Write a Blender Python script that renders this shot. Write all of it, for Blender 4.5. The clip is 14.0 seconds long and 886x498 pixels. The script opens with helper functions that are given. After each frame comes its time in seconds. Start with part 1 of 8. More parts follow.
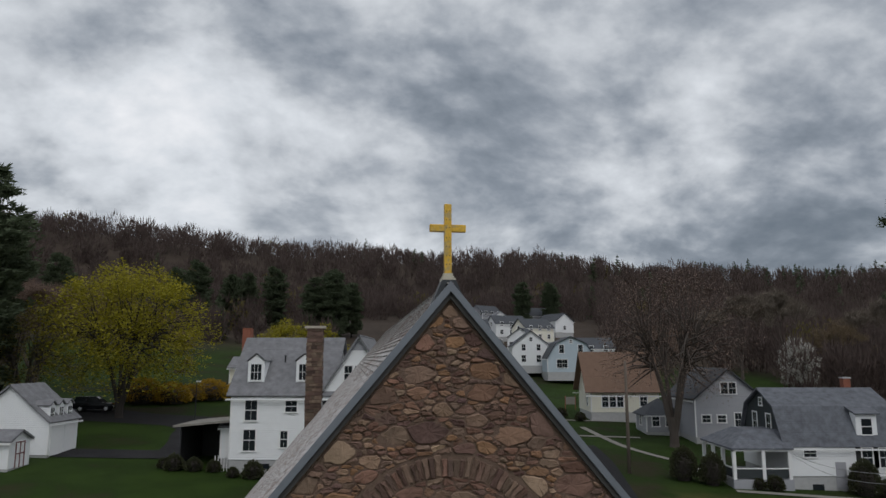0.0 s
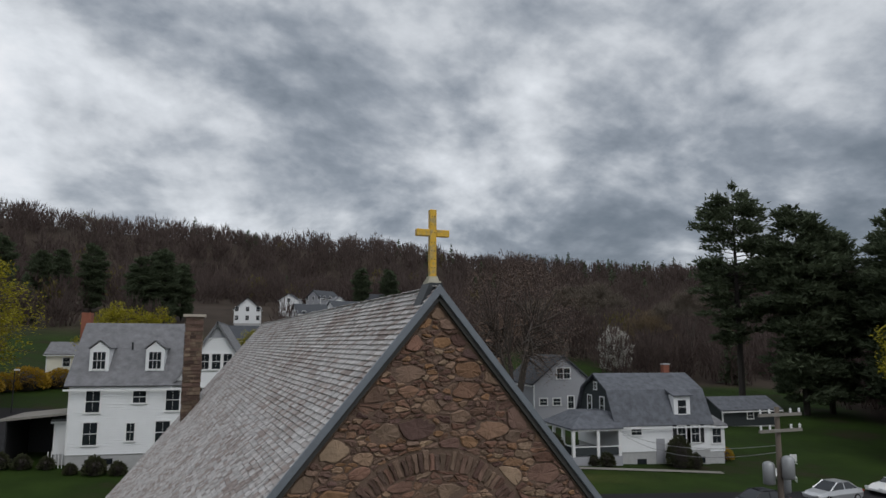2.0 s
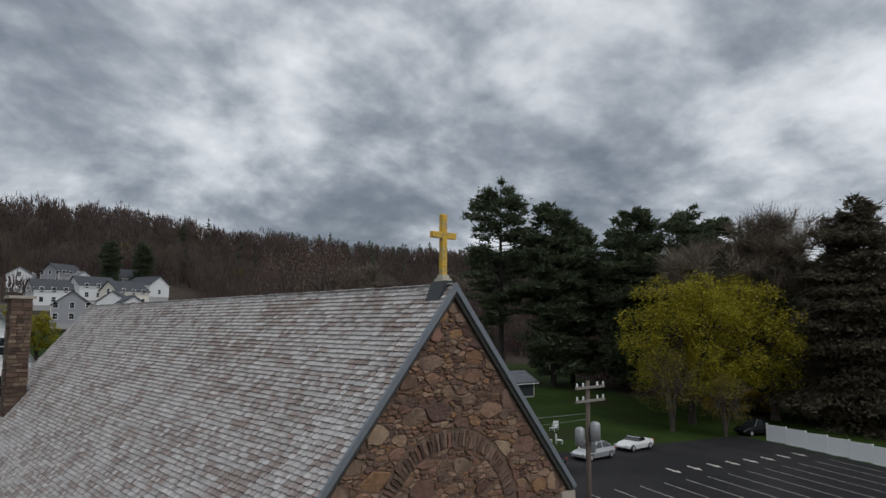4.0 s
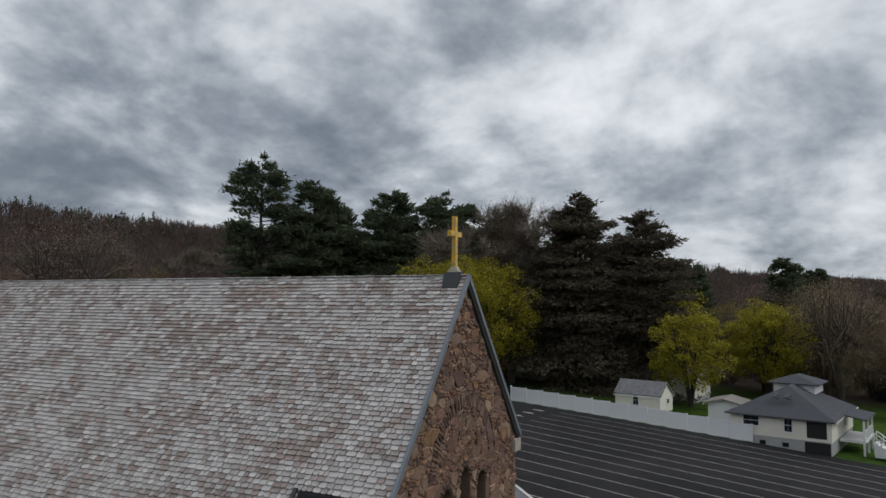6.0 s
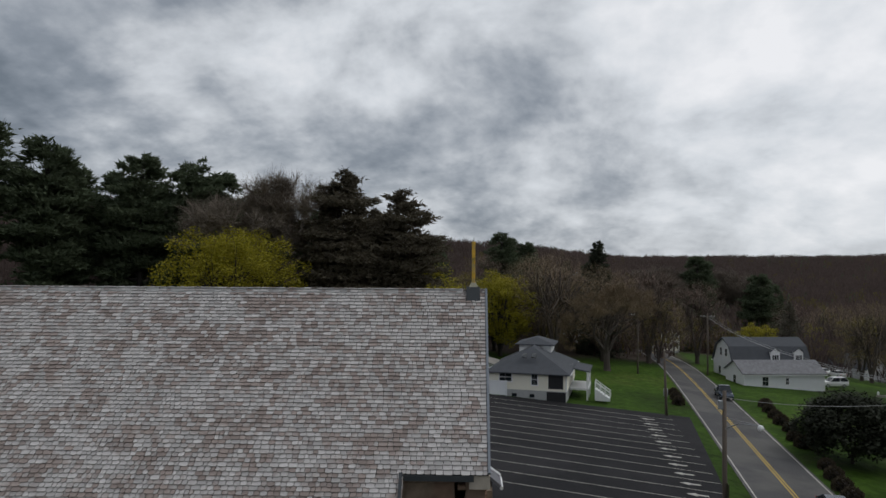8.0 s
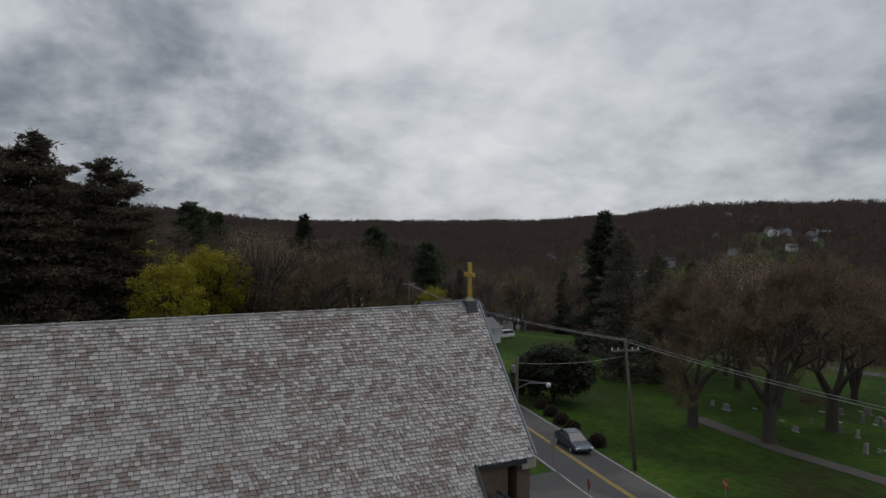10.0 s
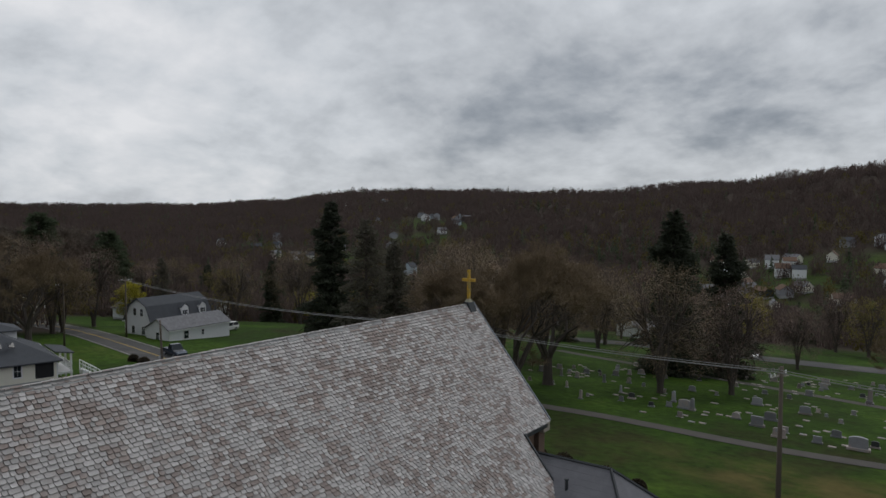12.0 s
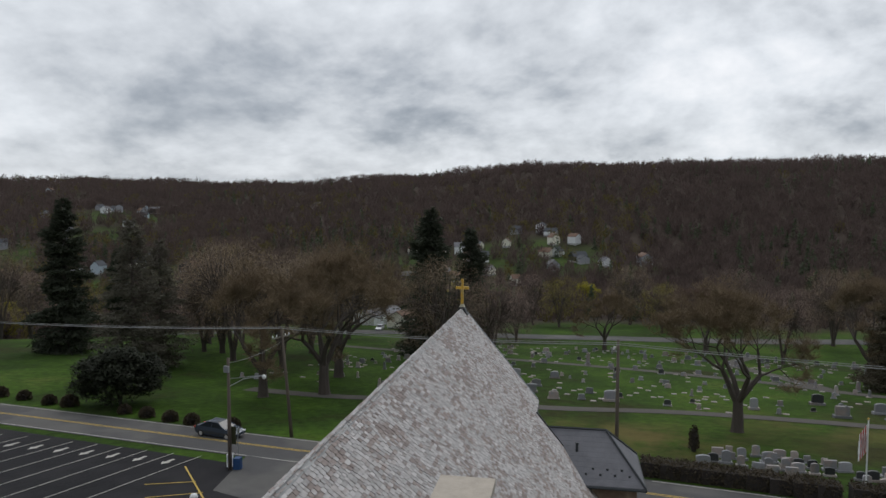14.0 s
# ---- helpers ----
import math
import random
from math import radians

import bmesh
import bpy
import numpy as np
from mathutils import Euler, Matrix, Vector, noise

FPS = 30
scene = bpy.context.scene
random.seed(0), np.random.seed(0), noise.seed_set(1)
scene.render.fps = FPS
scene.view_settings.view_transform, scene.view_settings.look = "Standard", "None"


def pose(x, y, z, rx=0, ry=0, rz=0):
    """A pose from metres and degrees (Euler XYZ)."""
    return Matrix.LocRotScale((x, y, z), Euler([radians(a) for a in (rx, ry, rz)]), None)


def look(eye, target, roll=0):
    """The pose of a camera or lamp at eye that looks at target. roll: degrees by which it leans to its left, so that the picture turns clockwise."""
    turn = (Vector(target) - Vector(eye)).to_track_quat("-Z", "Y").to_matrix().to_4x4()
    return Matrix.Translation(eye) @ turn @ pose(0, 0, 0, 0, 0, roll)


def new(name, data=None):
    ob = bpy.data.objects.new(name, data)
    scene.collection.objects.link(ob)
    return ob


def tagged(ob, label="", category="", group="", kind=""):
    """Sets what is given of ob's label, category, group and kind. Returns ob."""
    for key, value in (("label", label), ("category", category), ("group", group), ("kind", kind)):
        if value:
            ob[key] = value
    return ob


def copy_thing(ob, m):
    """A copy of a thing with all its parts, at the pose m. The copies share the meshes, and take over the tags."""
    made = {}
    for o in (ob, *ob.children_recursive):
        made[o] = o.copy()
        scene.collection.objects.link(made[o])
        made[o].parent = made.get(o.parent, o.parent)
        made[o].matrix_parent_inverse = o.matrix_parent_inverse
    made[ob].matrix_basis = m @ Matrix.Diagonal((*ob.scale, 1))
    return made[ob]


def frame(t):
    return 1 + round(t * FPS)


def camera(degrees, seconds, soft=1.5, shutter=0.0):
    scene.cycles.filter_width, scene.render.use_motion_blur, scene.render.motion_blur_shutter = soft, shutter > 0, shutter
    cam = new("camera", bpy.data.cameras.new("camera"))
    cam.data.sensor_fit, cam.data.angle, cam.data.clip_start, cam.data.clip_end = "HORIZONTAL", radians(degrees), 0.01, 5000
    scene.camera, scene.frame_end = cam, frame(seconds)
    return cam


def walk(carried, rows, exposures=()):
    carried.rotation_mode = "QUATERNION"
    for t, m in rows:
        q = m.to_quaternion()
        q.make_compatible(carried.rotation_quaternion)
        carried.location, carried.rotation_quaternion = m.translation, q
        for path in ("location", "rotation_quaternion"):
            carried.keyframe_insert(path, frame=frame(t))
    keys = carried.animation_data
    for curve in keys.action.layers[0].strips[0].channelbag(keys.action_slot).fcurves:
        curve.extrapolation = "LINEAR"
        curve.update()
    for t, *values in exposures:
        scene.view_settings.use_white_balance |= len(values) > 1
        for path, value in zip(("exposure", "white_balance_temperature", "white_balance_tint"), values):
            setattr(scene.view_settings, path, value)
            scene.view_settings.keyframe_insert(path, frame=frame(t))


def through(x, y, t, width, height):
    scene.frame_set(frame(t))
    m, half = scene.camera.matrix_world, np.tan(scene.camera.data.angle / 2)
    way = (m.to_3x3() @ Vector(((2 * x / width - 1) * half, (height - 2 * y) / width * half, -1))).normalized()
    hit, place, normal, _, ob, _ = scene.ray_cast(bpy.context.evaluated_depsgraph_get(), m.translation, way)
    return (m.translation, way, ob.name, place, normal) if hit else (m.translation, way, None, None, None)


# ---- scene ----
cam = camera(65.3, 14.0)
PATH = [
    (0, (-2.355, 3.114, 9.019), (-2.382, 5.089, 9.333), 0.0),
    (0.5, (-2.887, 3.038, 9.036), (-2.842, 5.013, 9.348), 0.1),
    (1, (-3.519, 2.983, 9.108), (-3.377, 4.955, 9.409), 0.1),
    (1.5, (-4.292, 2.906, 9.189), (-3.984, 4.861, 9.475), 0.2),
    (2, (-5.208, 2.826, 9.283), (-4.756, 4.755, 9.555), 0.2),
    (2.5, (-6.299, 2.773, 9.408), (-5.7, 4.664, 9.66), 0.4),
    (2.7, (-6.765, 2.8, 9.44), (-6.103, 4.671, 9.685), 0.2),
    (4.8, (-12.949, 4.209, 9.595), (-11.603, 5.675, 9.791), 0.3),
    (5, (-13.59, 4.429, 9.633), (-12.187, 5.843, 9.821), 0.2),
    (5.5, (-15.371, 5.153, 9.706), (-13.832, 6.42, 9.867), 0.2),
    (6, (-17.158, 6.02, 9.7), (-15.501, 7.131, 9.847), 0.2),
    (6.5, (-19.095, 7.161, 9.89), (-17.333, 8.097, 10.021), 0.1),
    (7, (-20.918, 8.508, 10.327), (-19.072, 9.271, 10.431), 0.1),
    (7.2, (-21.494, 9.223, 10.445), (-19.618, 9.91, 10.539), 0.1),
    (9.5, (-26.764, 21.077, 12.624), (-24.798, 20.711, 12.587), 0.6),
    (10, (-26.315, 24.403, 13.027), (-24.416, 23.78, 12.971), 0.2),
    (10.5, (-25.478, 27.654, 13.351), (-23.675, 26.793, 13.274), 0.1),
    (11, (-24.796, 31.094, 13.58), (-23.111, 30.021, 13.496), 0.3),
    (11.5, (-24.012, 34.525, 13.852), (-22.461, 33.266, 13.762), 0.2),
    (12, (-22.576, 38.014, 14.216), (-21.188, 36.577, 14.117), 0.2),
    (12.5, (-20.678, 41.159, 14.595), (-19.464, 39.573, 14.489), 0.2),
    (13, (-18.219, 44.048, 14.913), (-17.197, 42.333, 14.801), 0.2),
    (13.5, (-15.559, 46.487, 15.186), (-14.724, 44.674, 15.068), 0.1),
    (14, (-12.497, 48.74, 15.482), (-11.865, 46.847, 15.358), 0.1),
]
walk(cam, [(t, look(eye, target, roll)) for t, eye, target, roll in PATH],
     exposures=[(0.0, -0.1), (2.5, -0.02), (7.0, 0.0), (9.5, -0.48), (11.5, -0.42), (14.0, 0.05)])
SKY_LOBES = [(0, 90, 3, 0.08), (-27, 18, 120, 0.11), (-18, 13, 120, 0.06), (6, 15, 160, -0.07), (20, 14, 120, -0.10), (26, 6, 120, -0.15), (30, 22, 60, -0.10), (52, 22, 40, -0.04),
             (72, 15, 90, 0.05), (79, 11, 160, -0.12), (36, 15, 120, -0.06), (88, 14, 200, -0.10), (42, 14, 50, -0.12), (104, 22, 22, 0.12), (110, 13, 18, 0.22), (122, 12, 60, 0.05), (171, 17, 160, -0.04), (160, 5, 300, 0.06), (184, 9, 120, 0.10)]
# ---------------------------------------------------------------- light
SUN_AZ, SUN_EL = 170.0, 52.0     # degrees clockwise from +y, degrees up
world = bpy.data.worlds.new("overcast_sky")
scene.world = world
world.use_nodes = True
wn, wl = world.node_tree.nodes, world.node_tree.links
wn.clear()


def wnode(kind):
    return wn.new(kind)


def wmath(op, a, b=None, clamp=False):
    n = wn.new("ShaderNodeMath")
    n.operation, n.use_clamp = op, clamp
    for i, v in enumerate((a, b)):
        if v is None:
            continue
        if isinstance(v, (int, float)):
            n.inputs[i].default_value = v
        else:
            wl.new(v, n.inputs[i])
    return n.outputs[0]


w_co = wnode("ShaderNodeTexCoord").outputs["Generated"]
w_sep = wnode("ShaderNodeSeparateXYZ")
wl.new(w_co, w_sep.inputs[0])
w_alt = wmath("MAXIMUM", w_sep.outputs[2], -0.05)
w_up = wmath("ADD", wmath("MULTIPLY", w_alt, 0.9), 0.42)
w_flat = wnode("ShaderNodeCombineXYZ")          # rounded clouds that shrink and flatten towards the horizon
wl.new(wmath("DIVIDE", w_sep.outputs[0], w_up), w_flat.inputs[0])
wl.new(wmath("DIVIDE", w_sep.outputs[1], w_up), w_flat.inputs[1])
wl.new(wmath("DIVIDE", wmath("MULTIPLY", w_alt, 0.8), w_up), w_flat.inputs[2])


def wnoise(vec, scale, detail, rough, offset=(0, 0, 0), distortion=0.0):
    m = wnode("ShaderNodeMapping")
    m.inputs["Location"].default_value = offset
    wl.new(vec, m.inputs[0])
    n = wnode("ShaderNodeTexNoise")
    n.inputs["Scale"].default_value = scale
    n.inputs["Detail"].default_value = detail
    n.inputs["Roughness"].default_value = rough
    n.inputs["Distortion"].default_value = distortion
    wl.new(m.outputs[0], n.inputs["Vector"])
    return n.outputs["Fac"]


def wlobe(az, el, sharp):
    """1 towards that direction, falling to 0."""
    d = Vector((math.sin(radians(az)) * math.cos(radians(el)), math.cos(radians(az)) * math.cos(radians(el)), math.sin(radians(el))))
    n = wnode("ShaderNodeVectorMath")
    n.operation = "DOT_PRODUCT"
    wl.new(w_co, n.inputs[0])
    n.inputs[1].default_value = d
    return wmath("POWER", wmath("MAXIMUM", n.outputs["Value"], 0.0), sharp)


w_warp = wnode("ShaderNodeTexNoise")             # a slow swirl that bends the rows of cloud
w_warp.inputs["Scale"].default_value, w_warp.inputs["Detail"].default_value = 1.3, 1.0
wl.new(w_flat.outputs[0], w_warp.inputs["Vector"])
w_bent = wnode("ShaderNodeVectorMath")
w_bent.operation = "MULTIPLY_ADD"
wl.new(w_warp.outputs["Color"], w_bent.inputs[0])
w_bent.inputs[1].default_value = (0.22, 0.22, 0.12)
wl.new(w_flat.outputs[0], w_bent.inputs[2])


def wpuff(scale, offset, smooth):
    """Rounded heads of cloud with smaller ones on them: 1 at their middles."""
    m = wnode("ShaderNodeMapping")
    m.inputs["Location"].default_value = offset
    wl.new(w_bent.outputs[0], m.inputs[0])
    n = wnode("ShaderNodeTexVoronoi")
    n.feature = "SMOOTH_F1"
    n.inputs["Scale"].default_value, n.inputs["Smoothness"].default_value = scale, smooth
    n.inputs["Detail"].default_value, n.inputs["Roughness"].default_value, n.inputs["Lacunarity"].default_value = 3.0, 0.55, 2.3
    n.normalize = True
    wl.new(m.outputs[0], n.inputs["Vector"])
    return wmath("SUBTRACT", 1.0, n.outputs["Distance"])


SUNWARD = (0.02, -0.03, 0.07)
w_big = wnoise(w_flat.outputs[0], 1.0, 2.0, 0.5, (3.1, 1.7, 0.4))
w_mid = wnoise(w_bent.outputs[0], 2.9, 8.0, 0.54, (0.6, 4.2, 1.9))
w_lit = wnoise(w_bent.outputs[0], 2.9, 8.0, 0.54, (0.6 + SUNWARD[0], 4.2 + SUNWARD[1], 1.9 + SUNWARD[2]))
w_relief = wmath("SUBTRACT", w_mid, w_lit)       # bright rims where the cloud thins towards the sun
w_sum = wmath("ADD", wmath("ADD", wmath("MULTIPLY", w_big, 0.42), wmath("MULTIPLY", w_mid, 0.60)), wmath("ADD", wmath("MULTIPLY", w_relief, 0.75), wmath("MULTIPLY", wpuff(4.6, (1.0, 0.3, 0.2), 0.45), 0.42)))
w_sum = wmath("SUBTRACT", w_sum, 0.155)
w_even = wmath("MULTIPLY", wlobe(140, 20, 2.0), 0.32)    # the deck is thinner and more even to the south
w_sum = wmath("ADD", wmath("MULTIPLY", w_sum, wmath("SUBTRACT", 1.0, w_even)), wmath("MULTIPLY", w_even, 0.66))
# brighter and darker quarters of the cloud deck: (azimuth, elevation, sharpness, amount)
for az, el, sharp, amount in SKY_LOBES:
    w_sum = wmath("ADD", w_sum, wmath("MULTIPLY", wlobe(az, el, sharp), amount))
w_ramp = wnode("ShaderNodeValToRGB")
wl.new(w_sum, w_ramp.inputs[0])
cr = w_ramp.color_ramp
cr.elements[0].position, cr.elements[0].color = 0.20, (0.110, 0.140, 0.176, 1)
cr.elements[1].position, cr.elements[1].color = 1.0, (0.92, 0.93, 0.96, 1)
for pos, col in ((0.36, (0.175, 0.206, 0.246, 1)), (0.48, (0.262, 0.296, 0.344, 1)), (0.58, (0.393, 0.427, 0.474, 1)), (0.68, (0.560, 0.592, 0.634, 1)), (0.80, (0.71, 0.745, 0.79, 1))):
    e = cr.elements.new(pos)
    e.color = col
w_sky = wnode("ShaderNodeTexSky")
w_sky.sky_type, w_sky.sun_disc, w_sky.sun_elevation, w_sky.sun_rotation = "NISHITA", False, radians(SUN_EL), radians(SUN_AZ)
w_bg1, w_bg2, w_mix, w_out = wnode("ShaderNodeBackground"), wnode("ShaderNodeBackground"), wnode("ShaderNodeMixShader"), wnode("ShaderNodeOutputWorld")
wl.new(w_sky.outputs[0], w_bg1.inputs[0])
w_bg1.inputs[1].default_value = 0.06
wl.new(w_ramp.outputs[0], w_bg2.inputs[0])
w_bg2.inputs[1].default_value = 1.08
w_mix.inputs[0].default_value = 0.93
wl.new(w_bg1.outputs[0], w_mix.inputs[1])
wl.new(w_bg2.outputs[0], w_mix.inputs[2])
wl.new(w_mix.outputs[0], w_out.inputs[0])

sun = new("sun", bpy.data.lights.new("sun", "SUN"))
sun.data.energy, sun.data.angle, sun.data.color = 0.8, radians(35), (1.0, 0.98, 0.95)
sun.matrix_world = look((0, 0, 60), (-math.sin(radians(SUN_AZ)) * 60, -math.cos(radians(SUN_AZ)) * 60, 60 - 60 * math.tan(radians(SUN_EL))))


# ---------------------------------------------------------------- materials
def material(name, base, rough=0.8, metal=0.0, vary=0.25, scale=3.0, bump=0.2, bump_scale=30.0, island=0.0, objrand=0.0, tint=None, spec=0.4, stretch=(1, 1, 1), lines=None, palette=None):
    """A surface with grain at two scales. island, objrand: brightness spread piece by piece; tint: a second colour mixed in by large stains; lines: (axis, spacing, depth) for boards."""
    m = bpy.data.materials.new(name)
    m.use_nodes = True
    n, l = m.node_tree.nodes, m.node_tree.links
    b = n["Principled BSDF"]
    b.inputs["Roughness"].default_value = rough
    b.inputs["Metallic"].default_value = metal
    b.inputs["Specular IOR Level"].default_value = spec
    geo = n.new("ShaderNodeNewGeometry")
    mp = n.new("ShaderNodeMapping")
    mp.inputs["Scale"].default_value = stretch
    l.new(geo.outputs["Position"], mp.inputs[0])

    def tex(sc, det):
        t = n.new("ShaderNodeTexNoise")
        t.inputs["Scale"].default_value, t.inputs["Detail"].default_value, t.inputs["Roughness"].default_value = sc, det, 0.62
        l.new(mp.outputs[0], t.inputs["Vector"])
        return t.outputs["Fac"]

    def mth(op, a, c=None):
        t = n.new("ShaderNodeMath")
        t.operation = op
        for i, v in enumerate((a, c)):
            if v is None:
                continue
            if isinstance(v, (int, float)):
                t.inputs[i].default_value = v
            else:
                l.new(v, t.inputs[i])
        return t.outputs[0]

    big, fine = tex(scale, 5), tex(scale * 11, 4)
    gain = mth("ADD", 1.0 - vary * 0.7 - 0.25 * vary, mth("ADD", mth("MULTIPLY", big, vary * 1.4), mth("MULTIPLY", fine, vary * 0.5)))
    if island:
        gain = mth("MULTIPLY", gain, mth("ADD", 1 - island, mth("MULTIPLY", geo.outputs["Random Per Island"], 2 * island)))
    if objrand:
        oi = n.new("ShaderNodeObjectInfo")
        gain = mth("MULTIPLY", gain, mth("ADD", 1 - objrand, mth("MULTIPLY", oi.outputs["Random"], 2 * objrand)))
    col = n.new("ShaderNodeRGB")
    col.outputs[0].default_value = (*base, 1)
    src = col.outputs[0]
    if palette:                      # each piece takes a colour of its own
        pr = n.new("ShaderNodeValToRGB")
        for i, c in enumerate(palette):
            e = pr.color_ramp.elements[i] if i < 2 else pr.color_ramp.elements.new(1.0)
            e.position, e.color = i / (len(palette) - 1), (*c, 1)
        l.new(mth("FRACT", mth("MULTIPLY", oi.outputs["Random"] if objrand else geo.outputs["Random Per Island"], 13.7)), pr.inputs[0])
        src = pr.outputs[0]
    if tint is not None:
        mx = n.new("ShaderNodeMix")
        mx.data_type = "RGBA"
        st = n.new("ShaderNodeMapRange")
        st.inputs["From Min"].default_value, st.inputs["From Max"].default_value = 0.485, 0.60
        if island or objrand:
            srcr = geo.outputs["Random Per Island"] if island else oi.outputs["Random"]
            l.new(mth("ADD", mth("MULTIPLY", mth("FRACT", mth("MULTIPLY", srcr, 7.31)), 0.26), mth("MULTIPLY", tex(scale * 0.33, 4), 0.75)), st.inputs[0])
        else:
            l.new(tex(scale * 0.37, 3), st.inputs[0])
        l.new(st.outputs[0], mx.inputs["Factor"])
        l.new(src, mx.inputs["A"])
        mx.inputs["B"].default_value = (*tint, 1)
        src = mx.outputs["Result"]
    vm = n.new("ShaderNodeVectorMath")
    vm.operation = "SCALE"
    l.new(src, vm.inputs[0])
    l.new(gain, vm.inputs["Scale"])
    l.new(vm.outputs[0], b.inputs["Base Color"])
    if bump or lines:
        h = mth("MULTIPLY", tex(bump_scale, 4), bump * 0.02)
        if lines:
            axis, gap, depth = lines
            sp = n.new("ShaderNodeSeparateXYZ")
            tc = n.new("ShaderNodeTexCoord")
            l.new(tc.outputs["Object"], sp.inputs[0])
            h = mth("ADD", h, mth("MULTIPLY", mth("FRACT", mth("MULTIPLY", sp.outputs[axis], 1.0 / gap)), -depth))
        bp = n.new("ShaderNodeBump")
        bp.inputs["Strength"].default_value = 1.0
        bp.inputs["Distance"].default_value = 1.0
        l.new(h, bp.inputs["Height"])
        l.new(bp.outputs[0], b.inputs["Normal"])
    return m


def glass_material(name, base=(0.02, 0.024, 0.028)):
    m = bpy.data.materials.new(name)
    m.use_nodes = True
    b = m.node_tree.nodes["Principled BSDF"]
    b.inputs["Base Color"].default_value = (*base, 1)
    b.inputs["Roughness"].default_value = 0.06
    b.inputs["Specular IOR Level"].default_value = 0.5
    return m


def leaf_material(name, base, spread=0.35, hue=(0.0, 0.0, 0.0), through=0.35, patch_scale=0.5):
    """Leaves, needles and twigs: each clump a little lighter or darker."""
    m = bpy.data.materials.new(name)
    m.use_nodes = True
    n, l = m.node_tree.nodes, m.node_tree.links
    b, out = n["Principled BSDF"], n["Material Output"]
    geo, oi = n.new("ShaderNodeNewGeometry"), n.new("ShaderNodeObjectInfo")
    r = n.new("ShaderNodeValToRGB")
    r.color_ramp.elements[0].color = (*[max(0, c * (1 - spread)) for c in base], 1)
    r.color_ramp.elements[1].color = (*[max(0, c * (1 + spread) + h) for c, h in zip(base, hue)], 1)
    no = n.new("ShaderNodeTexNoise")
    no.inputs["Scale"].default_value, no.inputs["Detail"].default_value = patch_scale, 4
    l.new(geo.outputs["Position"], no.inputs["Vector"])
    a = n.new("ShaderNodeMath")
    a.operation = "MULTIPLY_ADD"
    a.inputs[1].default_value = 0.5
    l.new(geo.outputs["Random Per Island"], a.inputs[0])
    h = n.new("ShaderNodeMath")
    h.operation = "MULTIPLY"
    h.inputs[1].default_value = 0.5
    l.new(no.outputs["Fac"], h.inputs[0])
    l.new(h.outputs[0], a.inputs[2])
    l.new(a.outputs[0], r.inputs[0])
    l.new(r.outputs[0], b.inputs["Base Color"])
    b.inputs["Roughness"].default_value = 0.75
    b.inputs["Specular IOR Level"].default_value = 0.2
    if through:
        tr, mx = n.new("ShaderNodeBsdfTranslucent"), n.new("ShaderNodeMixShader")
        l.new(r.outputs[0], tr.inputs[0])
        mx.inputs[0].default_value = through
        l.new(b.outputs[0], mx.inputs[1])
        l.new(tr.outputs[0], mx.inputs[2])
        l.new(mx.outputs[0], out.inputs[0])
    return m


M_SLATE = material("slate", (0.475, 0.452, 0.442), 0.62, vary=0.36, scale=2.6, bump=0.5, bump_scale=26, island=0.20, tint=(0.29, 0.238, 0.215), spec=0.4)
M_SLATE1 = material("slate_piece", (0.475, 0.452, 0.442), 0.62, vary=0.36, scale=2.6, bump=0.5, bump_scale=26, objrand=0.22, tint=(0.29, 0.238, 0.215), spec=0.4)
M_UNDER = material("roof_deck", (0.06, 0.058, 0.056), 0.9)
M_LEAD = material("verge_metal", (0.20, 0.22, 0.25), 0.5, metal=0.2, vary=0.25, scale=4, bump=0.1)
M_DARKLEAD = material("lead_flashing", (0.05, 0.055, 0.06), 0.55, metal=0.2, vary=0.3, scale=6)
M_STONE = material("fieldstone", (0.215, 0.118, 0.082), 0.85, vary=0.7, scale=4, bump=1.0, bump_scale=14, objrand=0.25, palette=[(0.20, 0.108, 0.076), (0.13, 0.072, 0.060), (0.31, 0.205, 0.138), (0.155, 0.098, 0.080), (0.225, 0.12, 0.084), (0.265, 0.158, 0.104), (0.115, 0.068, 0.062), (0.30, 0.165, 0.085), (0.205, 0.135, 0.104), (0.36, 0.255, 0.172)])
M_STONEI = material("fieldstone_rest", (0.215, 0.118, 0.082), 0.85, vary=0.7, scale=4, bump=1.0, bump_scale=14, island=0.25, palette=[(0.20, 0.108, 0.076), (0.13, 0.072, 0.060), (0.31, 0.205, 0.138), (0.155, 0.098, 0.080), (0.225, 0.12, 0.084), (0.265, 0.158, 0.104), (0.115, 0.068, 0.062), (0.30, 0.165, 0.085), (0.205, 0.135, 0.104), (0.36, 0.255, 0.172)])
M_STONEA = material("arch_fieldstone", (0.15, 0.095, 0.075), 0.85, vary=0.6, scale=5, bump=0.9, bump_scale=16, objrand=0.3, palette=[(0.13, 0.078, 0.062), (0.17, 0.105, 0.08), (0.21, 0.145, 0.105), (0.12, 0.075, 0.066), (0.18, 0.10, 0.074)])
M_STONEW = material("fieldstone_wall", (0.17, 0.11, 0.078), 0.85, vary=0.8, scale=2.2, bump=1.6, bump_scale=5, tint=(0.24, 0.18, 0.13))
M_MORTAR = material("mortar", (0.165, 0.112, 0.084), 0.95, vary=0.4, scale=9, bump=0.6, bump_scale=60)
M_COPING = material("coping_stone", (0.42, 0.37, 0.31), 0.8, vary=0.35, scale=5, bump=0.4)
M_GOLD = material("gilded_metal", (0.72, 0.44, 0.055), 0.42, metal=0.35, vary=0.45, scale=14, bump=0.25, bump_scale=60, tint=(0.5, 0.36, 0.14), spec=0.5)
